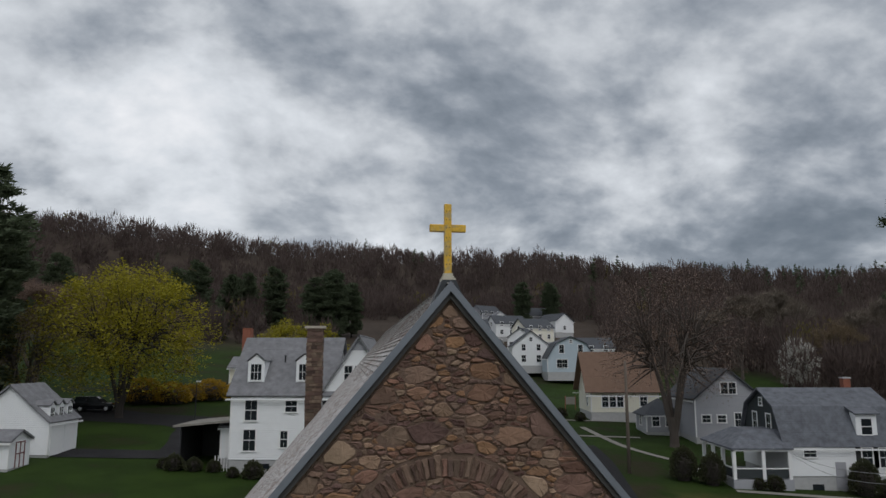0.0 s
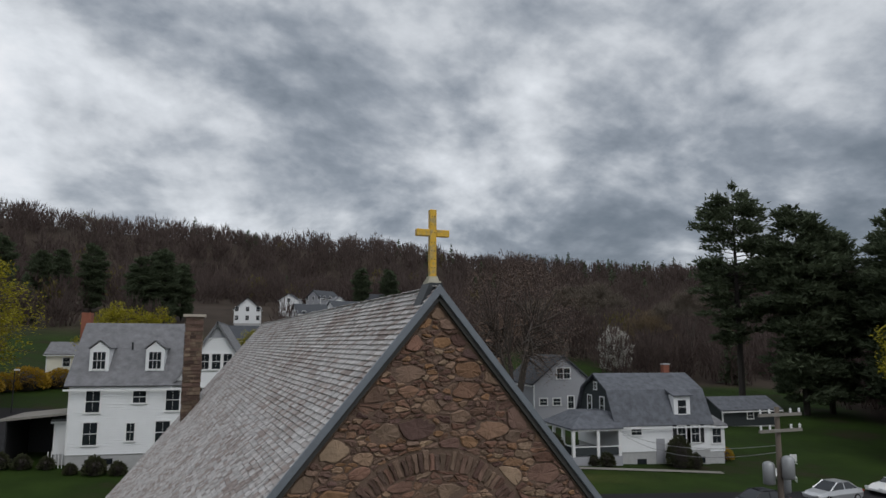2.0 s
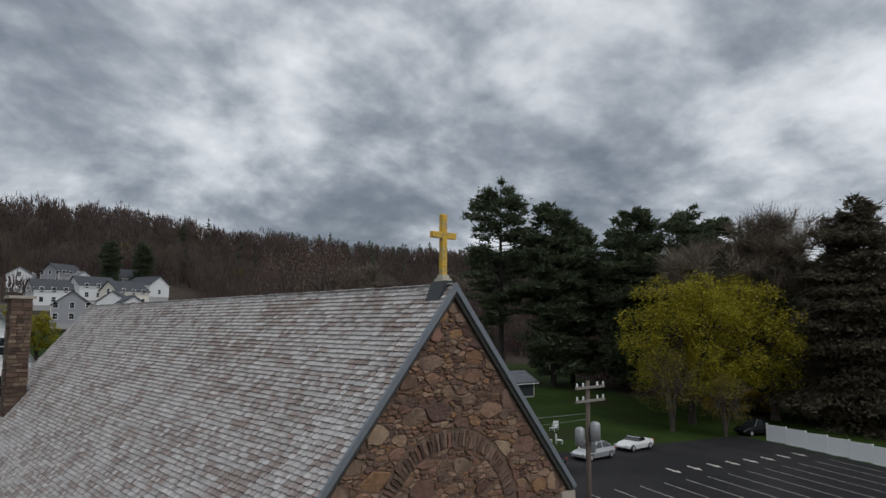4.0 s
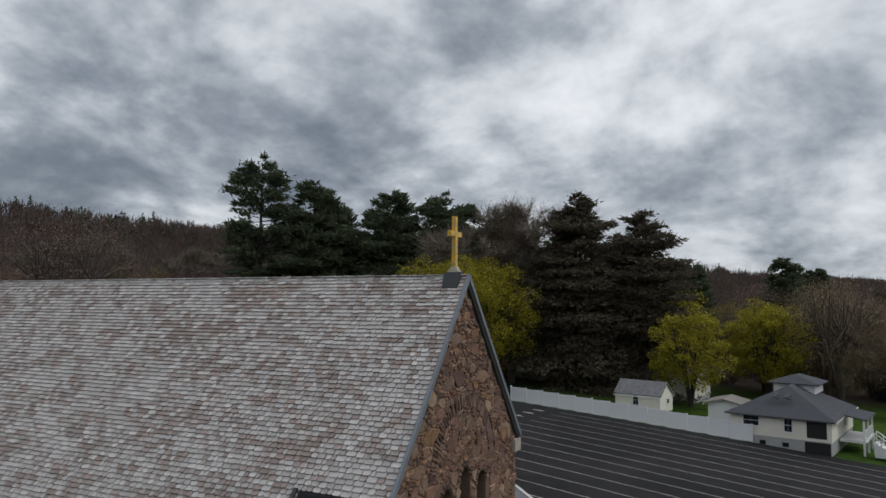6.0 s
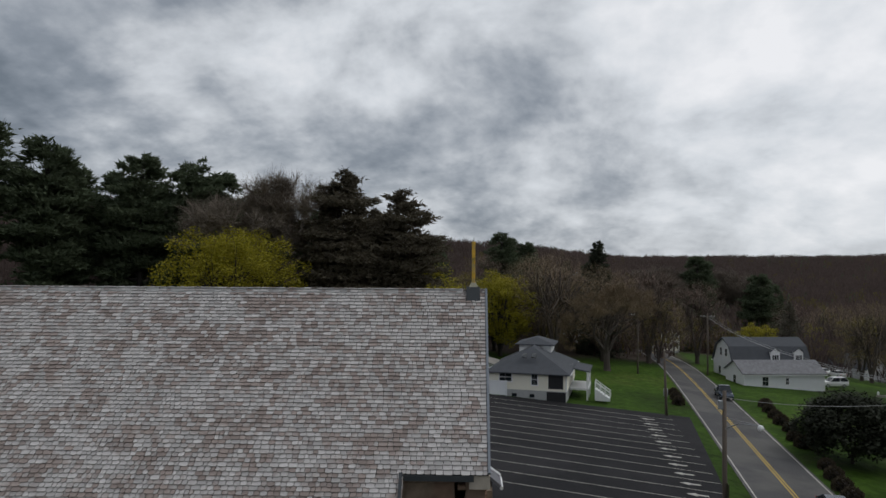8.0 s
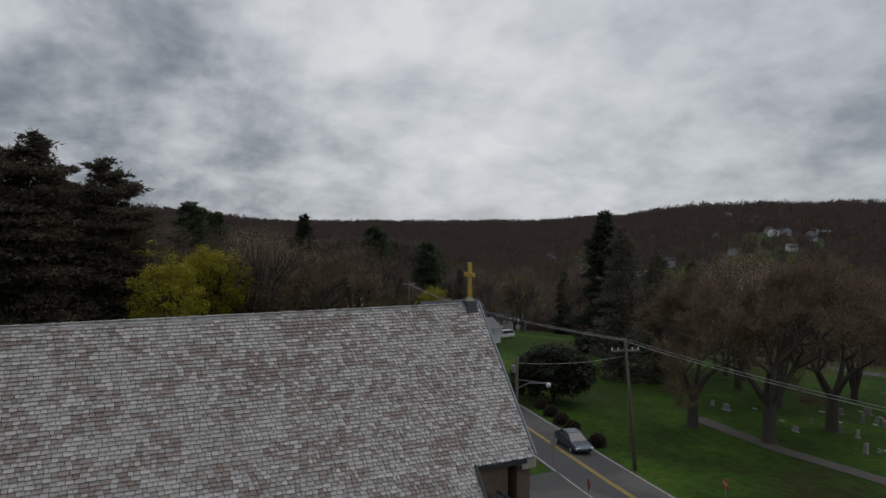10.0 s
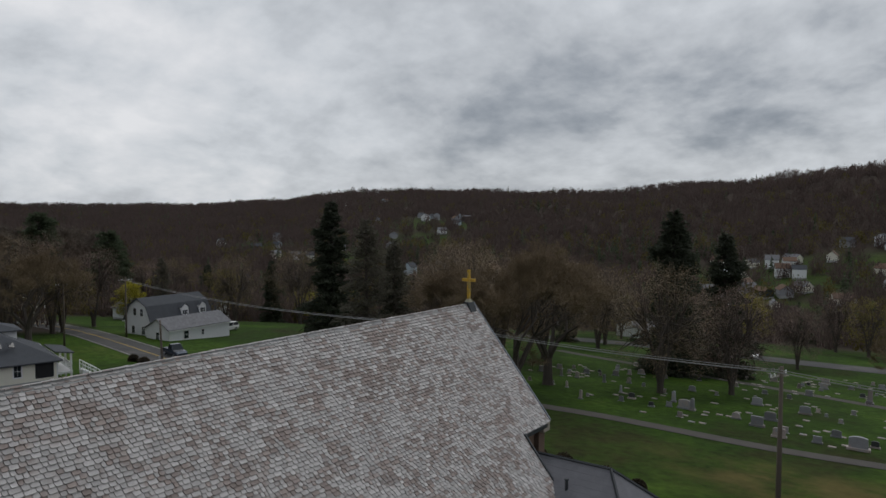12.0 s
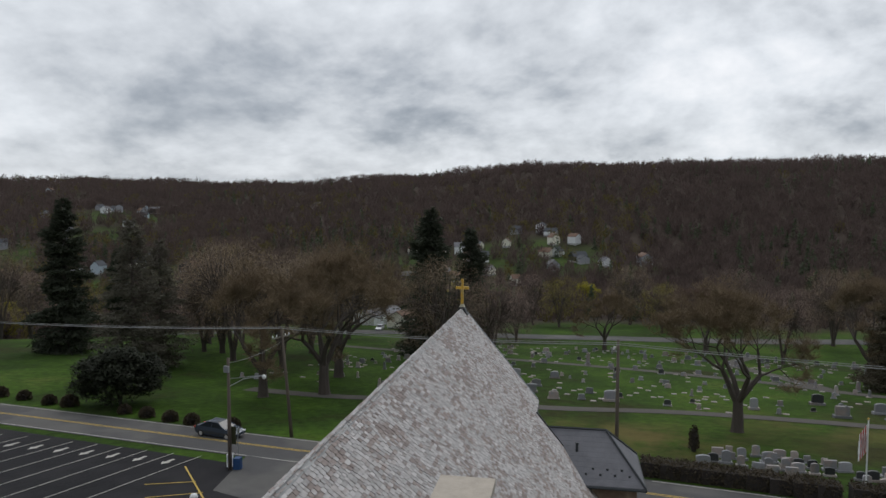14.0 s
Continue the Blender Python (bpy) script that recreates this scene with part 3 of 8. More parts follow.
def patch(name, pts, nx, ny, lift, mat, label, category):
    """A paved four-cornered area on the ground."""
    g = Geo()
    a, b, c, d = (Vector(p) for p in pts)
    for j in range(ny + 1):
        for i in range(nx + 1):
            u, v = i / nx, j / ny
            p = (a * (1 - u) + b * u) * (1 - v) + (d * (1 - u) + c * u) * v
            g.v.append((p.x, p.y, ground_z(p.x, p.y) + lift))
    for j in range(ny):
        for i in range(nx):
            k = j * (nx + 1) + i
            g.f.append((k, k + 1, k + nx + 2, k + nx + 1))
    return solid(name, g, mat, label, category, kind="structure")


patch("parking_lot", [(3, 3.2), (61.5, -1.5), (62.6, 52), (3, 52)], 30, 30, 0.055, M_LOT, "dark fresh asphalt parking lot with painted bays", "parking lot")
patch("driveway", [(4, 1.2), (21.5, -0.6), (18.5, 8), (3, 12)], 6, 6, 0.075, M_ASPHALT, "grey worn asphalt church driveway", "driveway")
# the long white bay lines
for i in range(13):
    x0 = 25.0 + 2.78 * i
    pts = [(x0 + 0.02 * k + (1.3 if i < 12 else 1.0) * k / 40, 0.9 + k) for k in range(0, 41, 4)]
    solid("bay_line", strip(pts, [0.09] * len(pts), 0.075), M_LINEW, "white painted bay line on dark asphalt", "road marking", group="bay lines", kind="structure")


def arrow_geo(x, y, turn):
    g = Geo()
    c, s = math.cos(turn), math.sin(turn)
    for poly in ([(-0.16, -0.75), (0.16, -0.75), (0.16, 0.1), (-0.16, 0.1)], [(-0.42, 0.1), (0.42, 0.1), (0, 0.85)]):
        pts = [(x + px * c - py * s, y + px * s + py * c) for px, py in poly]
        g.face(*[(px, py, ground_z(px, py) + 0.085) for px, py in pts])
    return g


for i in range(12):
    solid("direction_arrow", arrow_geo(26.5 + 2.78 * i, 3.2 + 0.05 * i, 0), M_LINEW, "white arrow painted on dark asphalt", "road marking", group="lot arrows", kind="structure")
    if i > 3:
        solid("direction_arrow", arrow_geo(28.6 + 2.78 * i, 43.3, math.pi), M_LINEW, "white arrow painted on dark asphalt", "road marking", group="lot arrows", kind="structure")
for pts in ([(24.2, 3.9), (15.0, 12.5)], [(20.9, 6.8), (24.0, 8.6)], [(18.8, 8.7), (21.9, 10.9)], [(16.8, 10.6), (19.9, 12.8)]):
    solid("bay_line", strip(pts, [0.12] * 2, 0.1), M_LINEY, "yellow painted bay line on asphalt", "road marking", group="yellow bay lines", kind="structure")
for pts, w, mat, label in (
        ([(40, -28), (28, -27.5), (17, -29.6), (0, -31), (-14, -34.2), (-34, -34.2), (-70, -30)], 2.6, M_PATH, "grey gravel cemetery lane through the grass"),
        ([(60, -82), (16, -77), (-8, -73), (-28, -66), (-42, -58), (-80, -52)], 3.0, M_PATH, "pale gravel cemetery lane among graves"),
        ([(-30, -120), (-24, -95), (-30, -75), (-34, -63)], 3.0, M_PATH, "pale gravel lane through the cemetery"),
        ([(-70, 60.5), (-45, 63.5), (-30, 65.0), (-24.5, 66)], 3.4, M_LOT, "dark asphalt drive beside the garage"),
        ([(-26, 66), (-28, 74), (-33, 82), (-60, 92)], 5.0, M_LOT, "dark asphalt drive bending uphill"),
        ([(-60, 85), (-33, 83), (-15, 83.5)], 7.0, M_LOT, "dark asphalt yard behind the white house"),
        ([(8, 40), (9.5, 58), (10.5, 70), (10.5, 78)], 4.0, M_LOT, "dark asphalt drive between the houses")):
    pts = curve_pts(pts, 6)
    solid("lane", strip(pts, [w] * len(pts), 0.05), mat, label, "path", kind="structure")


# ---------------------------------------------------------------- church
CH = pose(-2.44, 15.53, 0, 0, 0, 8.2)          # local y runs back along the ridge, z is true height
RIDGE, SLOPE = 10.30, 4.55 / 3.8
HALF, LOW, FRONT, CHEEK, BACK = 3.8, 8.5, -0.40, 1.85, 25.6
FACE = -0.29
EAVE = RIDGE - SLOPE * HALF


def roof_z(x):
    return RIDGE - SLOPE * abs(x)


church = thing("church", CH, "fieldstone church with steep mottled slate roof", "church")


def gable_wall():
    """The stone front with three lancets, as mortar core; its stones are laid on it last."""
    h, t = HALF - 0.18, 0.5
    base = -4.6
    xs = [-h, -1.35, -0.75, -0.3, 0.3, 0.75, 1.35, h]
    lights = {(-1.35, -0.75): (1.2, 5.0), (-0.3, 0.3): (0.9, 5.3), (0.75, 1.35): (1.2, 5.0)}

    def strip_of_wall(poly, name):
        g = Geo()
        g.prism([(x, y + FACE, z) for x, y, z in poly], (0, t, 0))
        part(name, g, M_MORTAR, church, "brown mortared fieldstone gable")

    for x0, x1 in zip(xs, xs[1:]):
        top0, top1 = roof_z(x0) - 0.22, roof_z(x1) - 0.22
        if (x0, x1) in lights:
            sill, head = lights[(x0, x1)]
            strip_of_wall([(x0, 0, base), (x1, 0, base), (x1, 0, sill), (x0, 0, sill)], "sill_wall")
            n = 8
            arch = [((x0 + x1) / 2 + (x1 - x0) / 2 * math.cos(math.pi * k / n), 0, head + (x1 - x0) / 2 * math.sin(math.pi * k / n)) for k in range(n + 1)]
            poly = [(x0, 0, top0)] + list(reversed(arch)) + [(x1, 0, top1)]
            if x0 < 0 < x1:
                poly.append((0, 0, RIDGE - 0.22))
            strip_of_wall(list(reversed(poly)), "gable_wall")
        else:
            strip_of_wall([(x0, 0, base), (x1, 0, base), (x1, 0, top1), (x0, 0, top0)], "gable_wall")
    for (x0, x1), (sill, head) in lights.items():
        w = Geo()
        w.box(x0 - 0.02, -0.02, sill, x1 + 0.02, 0.01, head + (x1 - x0) / 2)
        part("lancet_glass", w, M_GLASS, church, "dark leaded lancet glass")


gable_wall()


def church_body():
    g = Geo()
    for s in (-1, 1):
        # front bay side wall, nave side wall
        g.box(s * (HALF - 0.45) - 0.2, 0.5, -4.6, s * (HALF - 0.45) + 0.2, CHEEK + 0.2, EAVE - 0.1)
        g.box(s * (LOW - 0.7) - 0.25, CHEEK, -4.6, s * (LOW - 0.7) + 0.25, BACK - 0.3, roof_z(LOW) + 0.35)
    g.prism([(-LOW + 0.6, BACK - 0.75, -4.6), (LOW - 0.6, BACK - 0.75, -4.6), (LOW - 0.6, BACK - 0.75, roof_z(LOW) + 0.4), (0, BACK - 0.75, RIDGE - 0.3), (-LOW + 0.6, BACK - 0.75, roof_z(LOW) + 0.4)], (0, 0.4, 0))
    for s in (-1, 1):
        a = [(s * (HALF - 0.6), CHEEK + 0.2, EAVE + 0.3), (s * (HALF - 0.6), CHEEK + 0.2, -4.6), (s * (LOW - 0.7), CHEEK + 0.2, -4.6), (s * (LOW - 0.7), CHEEK + 0.2, roof_z(LOW) + 0.4)]
        g.prism(a, (0, 0.3, 0))
    part("nave_wall", g, M_STONEW, church, "brown fieldstone side walls")
    # corner stones at the foot of the verge
    for s in (-1, 1):
        k = Geo()
        k.box(s * (HALF - 0.25) - 0.24, -0.42, EAVE - 0.42, s * (HALF - 0.25) + 0.24, 0.12, EAVE - 0.08)
        part("kneeler_stone", k, M_COPING, church, "pale cut stone at the eaves")


church_body()


def church_roof():
    deck = Geo()
    for s in (-1, 1):
        for x1, y0, y1 in ((HALF, FRONT + 0.02, CHEEK), (LOW, CHEEK, BACK)):
            q = [(0, y0, RIDGE - 0.05), (s * x1, y0, roof_z(x1) - 0.05), (s * x1, y1, roof_z(x1) - 0.05), (0, y1, RIDGE - 0.05)]
            deck.slab(*(q[::-1] if s < 0 else q), 0.12)
    part("roof_deck", deck, M_UNDER, church)
    for s in (-1, 1):
        # blue-grey metal verge boards along the front gable, two fillets
        v = Geo()
        nx, nz = s * SLOPE / math.hypot(1, SLOPE), 1 / math.hypot(1, SLOPE)
        for off0, off1, y0, y1 in ((0.04, -0.075, FRONT - 0.03, FRONT + 0.04), (-0.055, -0.15, FRONT + 0.0405, -0.1)):
            a0, a1 = (0, RIDGE + off0 * 1.55), (0, RIDGE + off1 * 1.55)
            b0, b1 = (s * (HALF + 0.02) + nx * off0, EAVE + nz * off0), (s * (HALF + 0.02) + nx * off1, EAVE + nz * off1)
            poly = [(a1[0], y0, a1[1]), (b1[0], y0, b1[1]), (b0[0], y0, b0[1]), (a0[0], y0, a0[1])]
            v.prism(poly if s > 0 else poly[::-1], (0, y1 - y0, 0))
        part("verge_board", v, M_LEAD, church, "blue-grey metal verge board")
        # eaves gutter of the front bay and the cheek below it
        e = Geo()
        e.box(min(s * (HALF - 0.1), s * (HALF + 0.1)), 0.0, EAVE - 0.2, max(s * (HALF - 0.1), s * (HALF + 0.1)), CHEEK, EAVE - 0.06)
        part("gutter", e, M_DARKLEAD, church)
        c = Geo()
        c.prism([(s * (HALF - 0.1), CHEEK - 0.02, EAVE - 0.05), (s * (HALF + 0.1), CHEEK - 0.02, EAVE + 0.02), (s * (LOW - 0.1), CHEEK - 0.02, roof_z(LOW) + 0.1), (s * (LOW - 0.1), CHEEK - 0.02, roof_z(LOW) - 0.16), (s * (HALF - 0.1), CHEEK - 0.02, EAVE - 0.3)][:: (1 if s < 0 else -1)], (0, 0.08, 0))
        part("lower_verge", c, M_DARKLEAD, church)
    # ridge caps, one saddle piece after the other
    y, rng = 0.36, random.Random(5)
    ln = 0.42
    r = Geo()
    for sx in (-1, 1):
        q = [(0, 0, 0.045), (sx * 0.12, 0, 0.045 - 0.12 * SLOPE), (sx * 0.12, ln, 0.025 - 0.12 * SLOPE), (0, ln, 0.025)]
        r.slab(*(q[::-1] if sx < 0 else q), 0.03)
    cap = r.mesh("ridge_cap")
    cap.materials.append(M_RIDGE)
    while y < BACK:
        if not abs(y - 10.45) < 0.2:
            ob = part("ridge_cap", cap, M_RIDGE, church)
            ob.matrix_local = pose(rng.uniform(-0.01, 0.01), y, RIDGE + rng.uniform(-0.008, 0.012), rng.uniform(-1, 1), rng.uniform(-1, 1), rng.uniform(-0.8, 0.8))
        y += ln - 0.02


church_roof()


def annex(s, xe=8.75, xr=7.1, x0=4.0):
    """Hipped side porch that leans on the nave."""
    rz, ez, yr, yf, yb = 4.85, 3.0, 1.15, -1.1, 3.35
    roof = Geo()
    faces = [[(x0, yr, rz), (xr, yr, rz), (xe, yb, ez), (x0, yb, ez)], [(xr, yr, rz), (xe, yf, ez), (xe, yb, ez)], [(x0, yf, ez), (xe, yf, ez), (xr, yr, rz), (x0, yr, rz)]]
    for f in faces:
        pts = [(s * p[0], p[1], p[2]) for p in f]
        if s > 0:
            pts = pts[::-1]
        if len(pts) == 4:
            roof.slab(*pts[::-1], 0.1)
        else:
            roof.prism(pts[::-1], (0, 0, -0.1))
    part("porch_roof", roof, M_SHINGLED2, church, "dark grey slate porch roof with hipped end")
    hips = Geo()
    for a, b in (((xr, yr, rz), (xe, yb, ez)), ((xr, yr, rz), (xe, yf, ez)), ((x0, yr, rz), (xr, yr, rz))):
        hips.tube([(s * a[0], a[1], a[2] + 0.02), (s * b[0], b[1], b[2] + 0.02)], [0.06, 0.06], 5)
    for a, b in (((x0 + 2.0, yb, ez - 0.08), (xe, yb, ez - 0.08)), ((xe, yb, ez - 0.08), (xe, yf, ez - 0.08)), ((x0, yf, ez - 0.08), (xe, yf, ez - 0.08))):
        hips.tube([(s * a[0], a[1], a[2]), (s * b[0], b[1], b[2])], [0.07, 0.07], 6)
    part("porch_gutter", hips, M_DARKLEAD if s < 0 else M_TRIM, church)
    w = Geo()
    lo, hi = sorted((s * (x0 - 0.4), s * (xe - 0.35)))
    w.box(lo, yf + 0.35, -4.6, hi, yb - 0.35, ez - 0.05)
    part("porch_wall", w, M_STONEW, church, "dark fieldstone porch wall")
    if s > 0:
        return
    v = Geo()
    v.lathe([(0.06, -0.2), (0.06, 0.22), (0.09, 0.23), (0.09, 0.28)], 8, (s * 5.75, 2.05, 4.2))
    part("vent_pipe", v, M_DARKLEAD, church)
    for k in range(9):
        b = Geo()
        x, y = 6.15 + 0.32 * k, 2.95 - (0.22 if k % 2 else 0)
        if x > 8.2:
            continue
        z = ez + (yb - y) * (rz - ez) / (yb - yr)
        b.box(s * x - 0.05, y - 0.03, z - 0.02, s * x + 0.05, y + 0.03, z + 0.07)
        part("snow_guard", b, M_DARKLEAD, church)


M_SHINGLED2 = material("porch_slate", (0.15, 0.15, 0.165), 0.7, vary=0.5, scale=1.6, bump=0.5, bump_scale=14, lines=(2, 0.17, 0.02))
annex(-1)
annex(1, 5.15, 4.3, 3.9)


def church_chimney():
    ch = thing("chimney", CH @ pose(-3.5, 22.8, 0), "tall square fieldstone chimney on the church roof", "chimney")
    rng = random.Random(31)
    b = Geo()
    b.box(-0.36, -0.41, 4.6, 0.36, 0.41, 10.5)
    part("core", b, M_MORTAR, ch)
    z = 5.6
    while z < 10.45:
        h = min(rng.uniform(0.1, 0.24), 10.5 - z)
        for face in range(4):
            half = 0.4 if face in (0, 2) else 0.45
            u = -half
            while u < half - 0.02:
                w = min(rng.uniform(0.16, 0.5), half - u)
                if half - u - w < 0.1:
                    w = half - u
                d = rng.uniform(0.02, 0.06)
                g = Geo()
                j = 0.009
                q = [(u + j, z + j), (u + w - j, z + j + rng.uniform(0, 0.02)), (u + w - j, z + h - j), (u + j, z + h - j - rng.uniform(0, 0.02))]
                out = (0.41 if face in (0, 2) else 0.36)
                for k, o in ((1.0, out - 0.02), (0.96, out + d)):
                    for px, pz in q:
                        cu, cz = u + w / 2, z + h / 2
                        px, pz = cu + (px - cu) * k, cz + (pz - cz) * k
                        g.v.append({0: (px, -o, pz), 1: (o, px, pz), 2: (-px, o, pz), 3: (-o, -px, pz)}[face])
                g.f = [(4, 5, 6, 7), (0, 1, 5, 4), (1, 2, 6, 5), (2, 3, 7, 6), (3, 0, 4, 7)]
                part("stone", g, M_STONEC, ch)
                u += w
        z += h
    c = Geo()
    c.box(-0.5, -0.55, 10.5, 0.5, 0.55, 10.62)
    part("cap", c, M_COPING, ch, "pale stone cap")
    f = Geo()
    for k in range(5):
        f.box(0.4, -0.5, 5.9 + 0.22 * k - 0.1, 0.45 + 0.16 * (4 - k), -0.44, 6.1 + 0.22 * k)
    part("flashing", f, M_POLEG, ch)


M_STONEC = material("chimney_stone", (0.105, 0.066, 0.052), 0.85, vary=0.6, scale=4, bump=1.0, bump_scale=14, objrand=0.45, tint=(0.19, 0.14, 0.10))
church_chimney()


def cross():
    cr = thing("roof_cross", CH, "weathered gilded metal cross with flaking gold", "cross")
    w, d = 0.066, 0.055
    b = Geo()
    b.box(-w, -d, 10.50, w, d, 11.82)
    b.box(-0.33, -d * 0.98, 11.305, -w, d * 0.98, 11.437)
    b.box(w, -d * 0.98, 11.305, 0.33, d * 0.98, 11.437)
    ob = part("cross_body", b, M_GOLD, cr)
    bv = ob.modifiers.new("bevel", "BEVEL")
    bv.width, bv.segments = 0.008, 2
    m = Geo()
    for h, z0, z1 in ((0.13, 10.40, 10.45), (0.10, 10.45, 10.49), (0.085, 10.49, 10.54)):
        m.box(-h, -h, z0, h, h, z1)
    part("moulded_foot", m, M_PALE, cr, "pale peeling moulded foot")
    s = Geo()
    for y0, y1 in ((-0.2, 0.22),):
        s.prism([(-0.30, y0, RIDGE - 0.30 * SLOPE + 0.05), (0.30, y0, RIDGE - 0.30 * SLOPE + 0.05), (0.12, y0, 10.41), (-0.12, y0, 10.41)], (0, y1 - y0, 0))
    part("lead_saddle", s, M_DARKLEAD, cr, "dark lead saddle over the ridge")
    for z in (10.7, 10.86, 11.02, 11.18, 11.37, 11.52, 11.68):
        for sx in (-0.03, 0.03):
            r = Geo()
            r.box(sx - 0.008, -d - 0.006, z, sx + 0.008, -d, z + 0.014)
            part("rivet", r, M_DARKLEAD, cr)


cross()


# ---------------------------------------------------------------- houses
def add_window(parent, face, u, z, w, h, L, W, trim=M_TRIM, shutters=False, y_off=0.0):
    """A framed sash window on one face of a house whose plan is L by W about its middle."""
    def at(a, out, zz):
        return {"S": (a, -W / 2 - out, zz), "N": (-a, W / 2 + out, zz), "W": (-L / 2 - out, -a, zz), "E": (L / 2 + out, a, zz)}[face]

    def bar(g, a0, a1, z0, z1, o0, o1):
        p, q = at(a0, o0, z0), at(a1, o1, z1)
        g.box(*[min(i, j) for i, j in zip(p, q)], *[max(i, j) for i, j in zip(p, q)])

    f, t, o = Geo(), 0.11, y_off
    bar(f, u - w / 2 - t, u + w / 2 + t, z + h, z + h + t, o - 0.02, o + 0.05)
    bar(f, u - w / 2 - t - 0.03, u + w / 2 + t + 0.03, z - t, z, o - 0.02, o + 0.08)
    bar(f, u - w / 2 - t, u - w / 2, z, z + h, o - 0.02, o + 0.05)
    bar(f, u + w / 2, u + w / 2 + t, z, z + h, o - 0.02, o + 0.05)
    win = part("window", f, trim, parent, "white-framed sash window")
    p = Geo()
    bar(p, u - w / 2, u + w / 2, z, z + h, o - 0.01, o + 0.012)
    part("pane", p, M_GLASS, win)
    m = Geo()
    bar(m, u - w / 2, u + w / 2, z + h / 2 - 0.025, z + h / 2 + 0.025, o, o + 0.03)
    for k in (0,):
        bar(m, u + k * w / 4 - 0.007, u + k * w / 4 + 0.007, z, z + h, o, o + 0.022)
    part("muntin", m, trim, win)
    if shutters:
        for s in (-1, 1):
            g = Geo()
            a = u + s * (w / 2 + t + 0.2)
            bar(g, a - 0.19, a + 0.19, z - 0.05, z + h + 0.05, o - 0.01, o + 0.045)
            part("shutter", g, M_BLACK, win, "black louvred shutter")


def add_door(parent, face, u, z, w, h, L, W, mat=M_TRIM):
    def at(a, out, zz):
        return {"S": (a, -W / 2 - out, zz), "N": (-a, W / 2 + out, zz), "W": (-L / 2 - out, -a, zz), "E": (L / 2 + out, a, zz)}[face]
    g = Geo()
    p, q = at(u - w / 2, -0.02, z), at(u + w / 2, 0.04, z + h)
    g.box(*[min(i, j) for i, j in zip(p, q)], *[max(i, j) for i, j in zip(p, q)])
    d = part("door", g, mat, parent)
    k = Geo()
    p = at(u + w * 0.38, 0.06, z + h * 0.47)
    k.box(p[0] - 0.04, p[1] - 0.04, p[2] - 0.05, p[0] + 0.04, p[1] + 0.04, p[2] + 0.05)
    part("handle", k, M_POLEG, d)


def add_boards(wall, gap, L, W, found, eave, prof, mat, gable_mat):
    """Lapped clapboards on all four faces, joined face by face."""
    b = W / 2
    top = eave if gable_mat else max(z for y, z in prof)

    def half(z):
        """Half width of the gable end at height z, and its middle."""
        if z <= eave:
            return -b, b
        lo, hi = None, None
        for (y0, z0), (y1, z1) in zip(prof, prof[1:]):
            if min(z0, z1) <= z <= max(z0, z1) and abs(z1 - z0) > 1e-6:
                y = y0 + (y1 - y0) * (z - z0) / (z1 - z0)
                lo, hi = (y if lo is None else min(lo, y)), (y if hi is None else max(hi, y))
        return (lo, hi) if lo is not None else (0, 0)

    for face in "SNWE":
        g = Geo()
        z = found
        while z < (eave if face in "SN" else top) - 0.05:
            z1 = min(z + gap, (eave if face in "SN" else top))
            if face in "SN":
                s = -1 if face == "S" else 1
                p = [(-L / 2, s * (b + 0.032), z), (L / 2, s * (b + 0.032), z), (L / 2, s * (b + 0.006), z1), (-L / 2, s * (b + 0.006), z1)]
                q = [(-L / 2, s * (b - 0.01), z), (L / 2, s * (b - 0.01), z)]
            else:
                s = -1 if face == "W" else 1
                (l0, h0), (l1, h1) = half(z), half(z1)
                p = [(s * (L / 2 + 0.032), l0, z), (s * (L / 2 + 0.032), h0, z), (s * (L / 2 + 0.006), h1, z1), (s * (L / 2 + 0.006), l1, z1)]
                q = [(s * (L / 2 - 0.01), l0, z), (s * (L / 2 - 0.01), h0, z)]
            g.face(*p)
            g.face(q[0], q[1], p[1], p[0])
            z += gap
        ob = part("siding", g, mat, wall)
        ob["kind"] = "stuff"


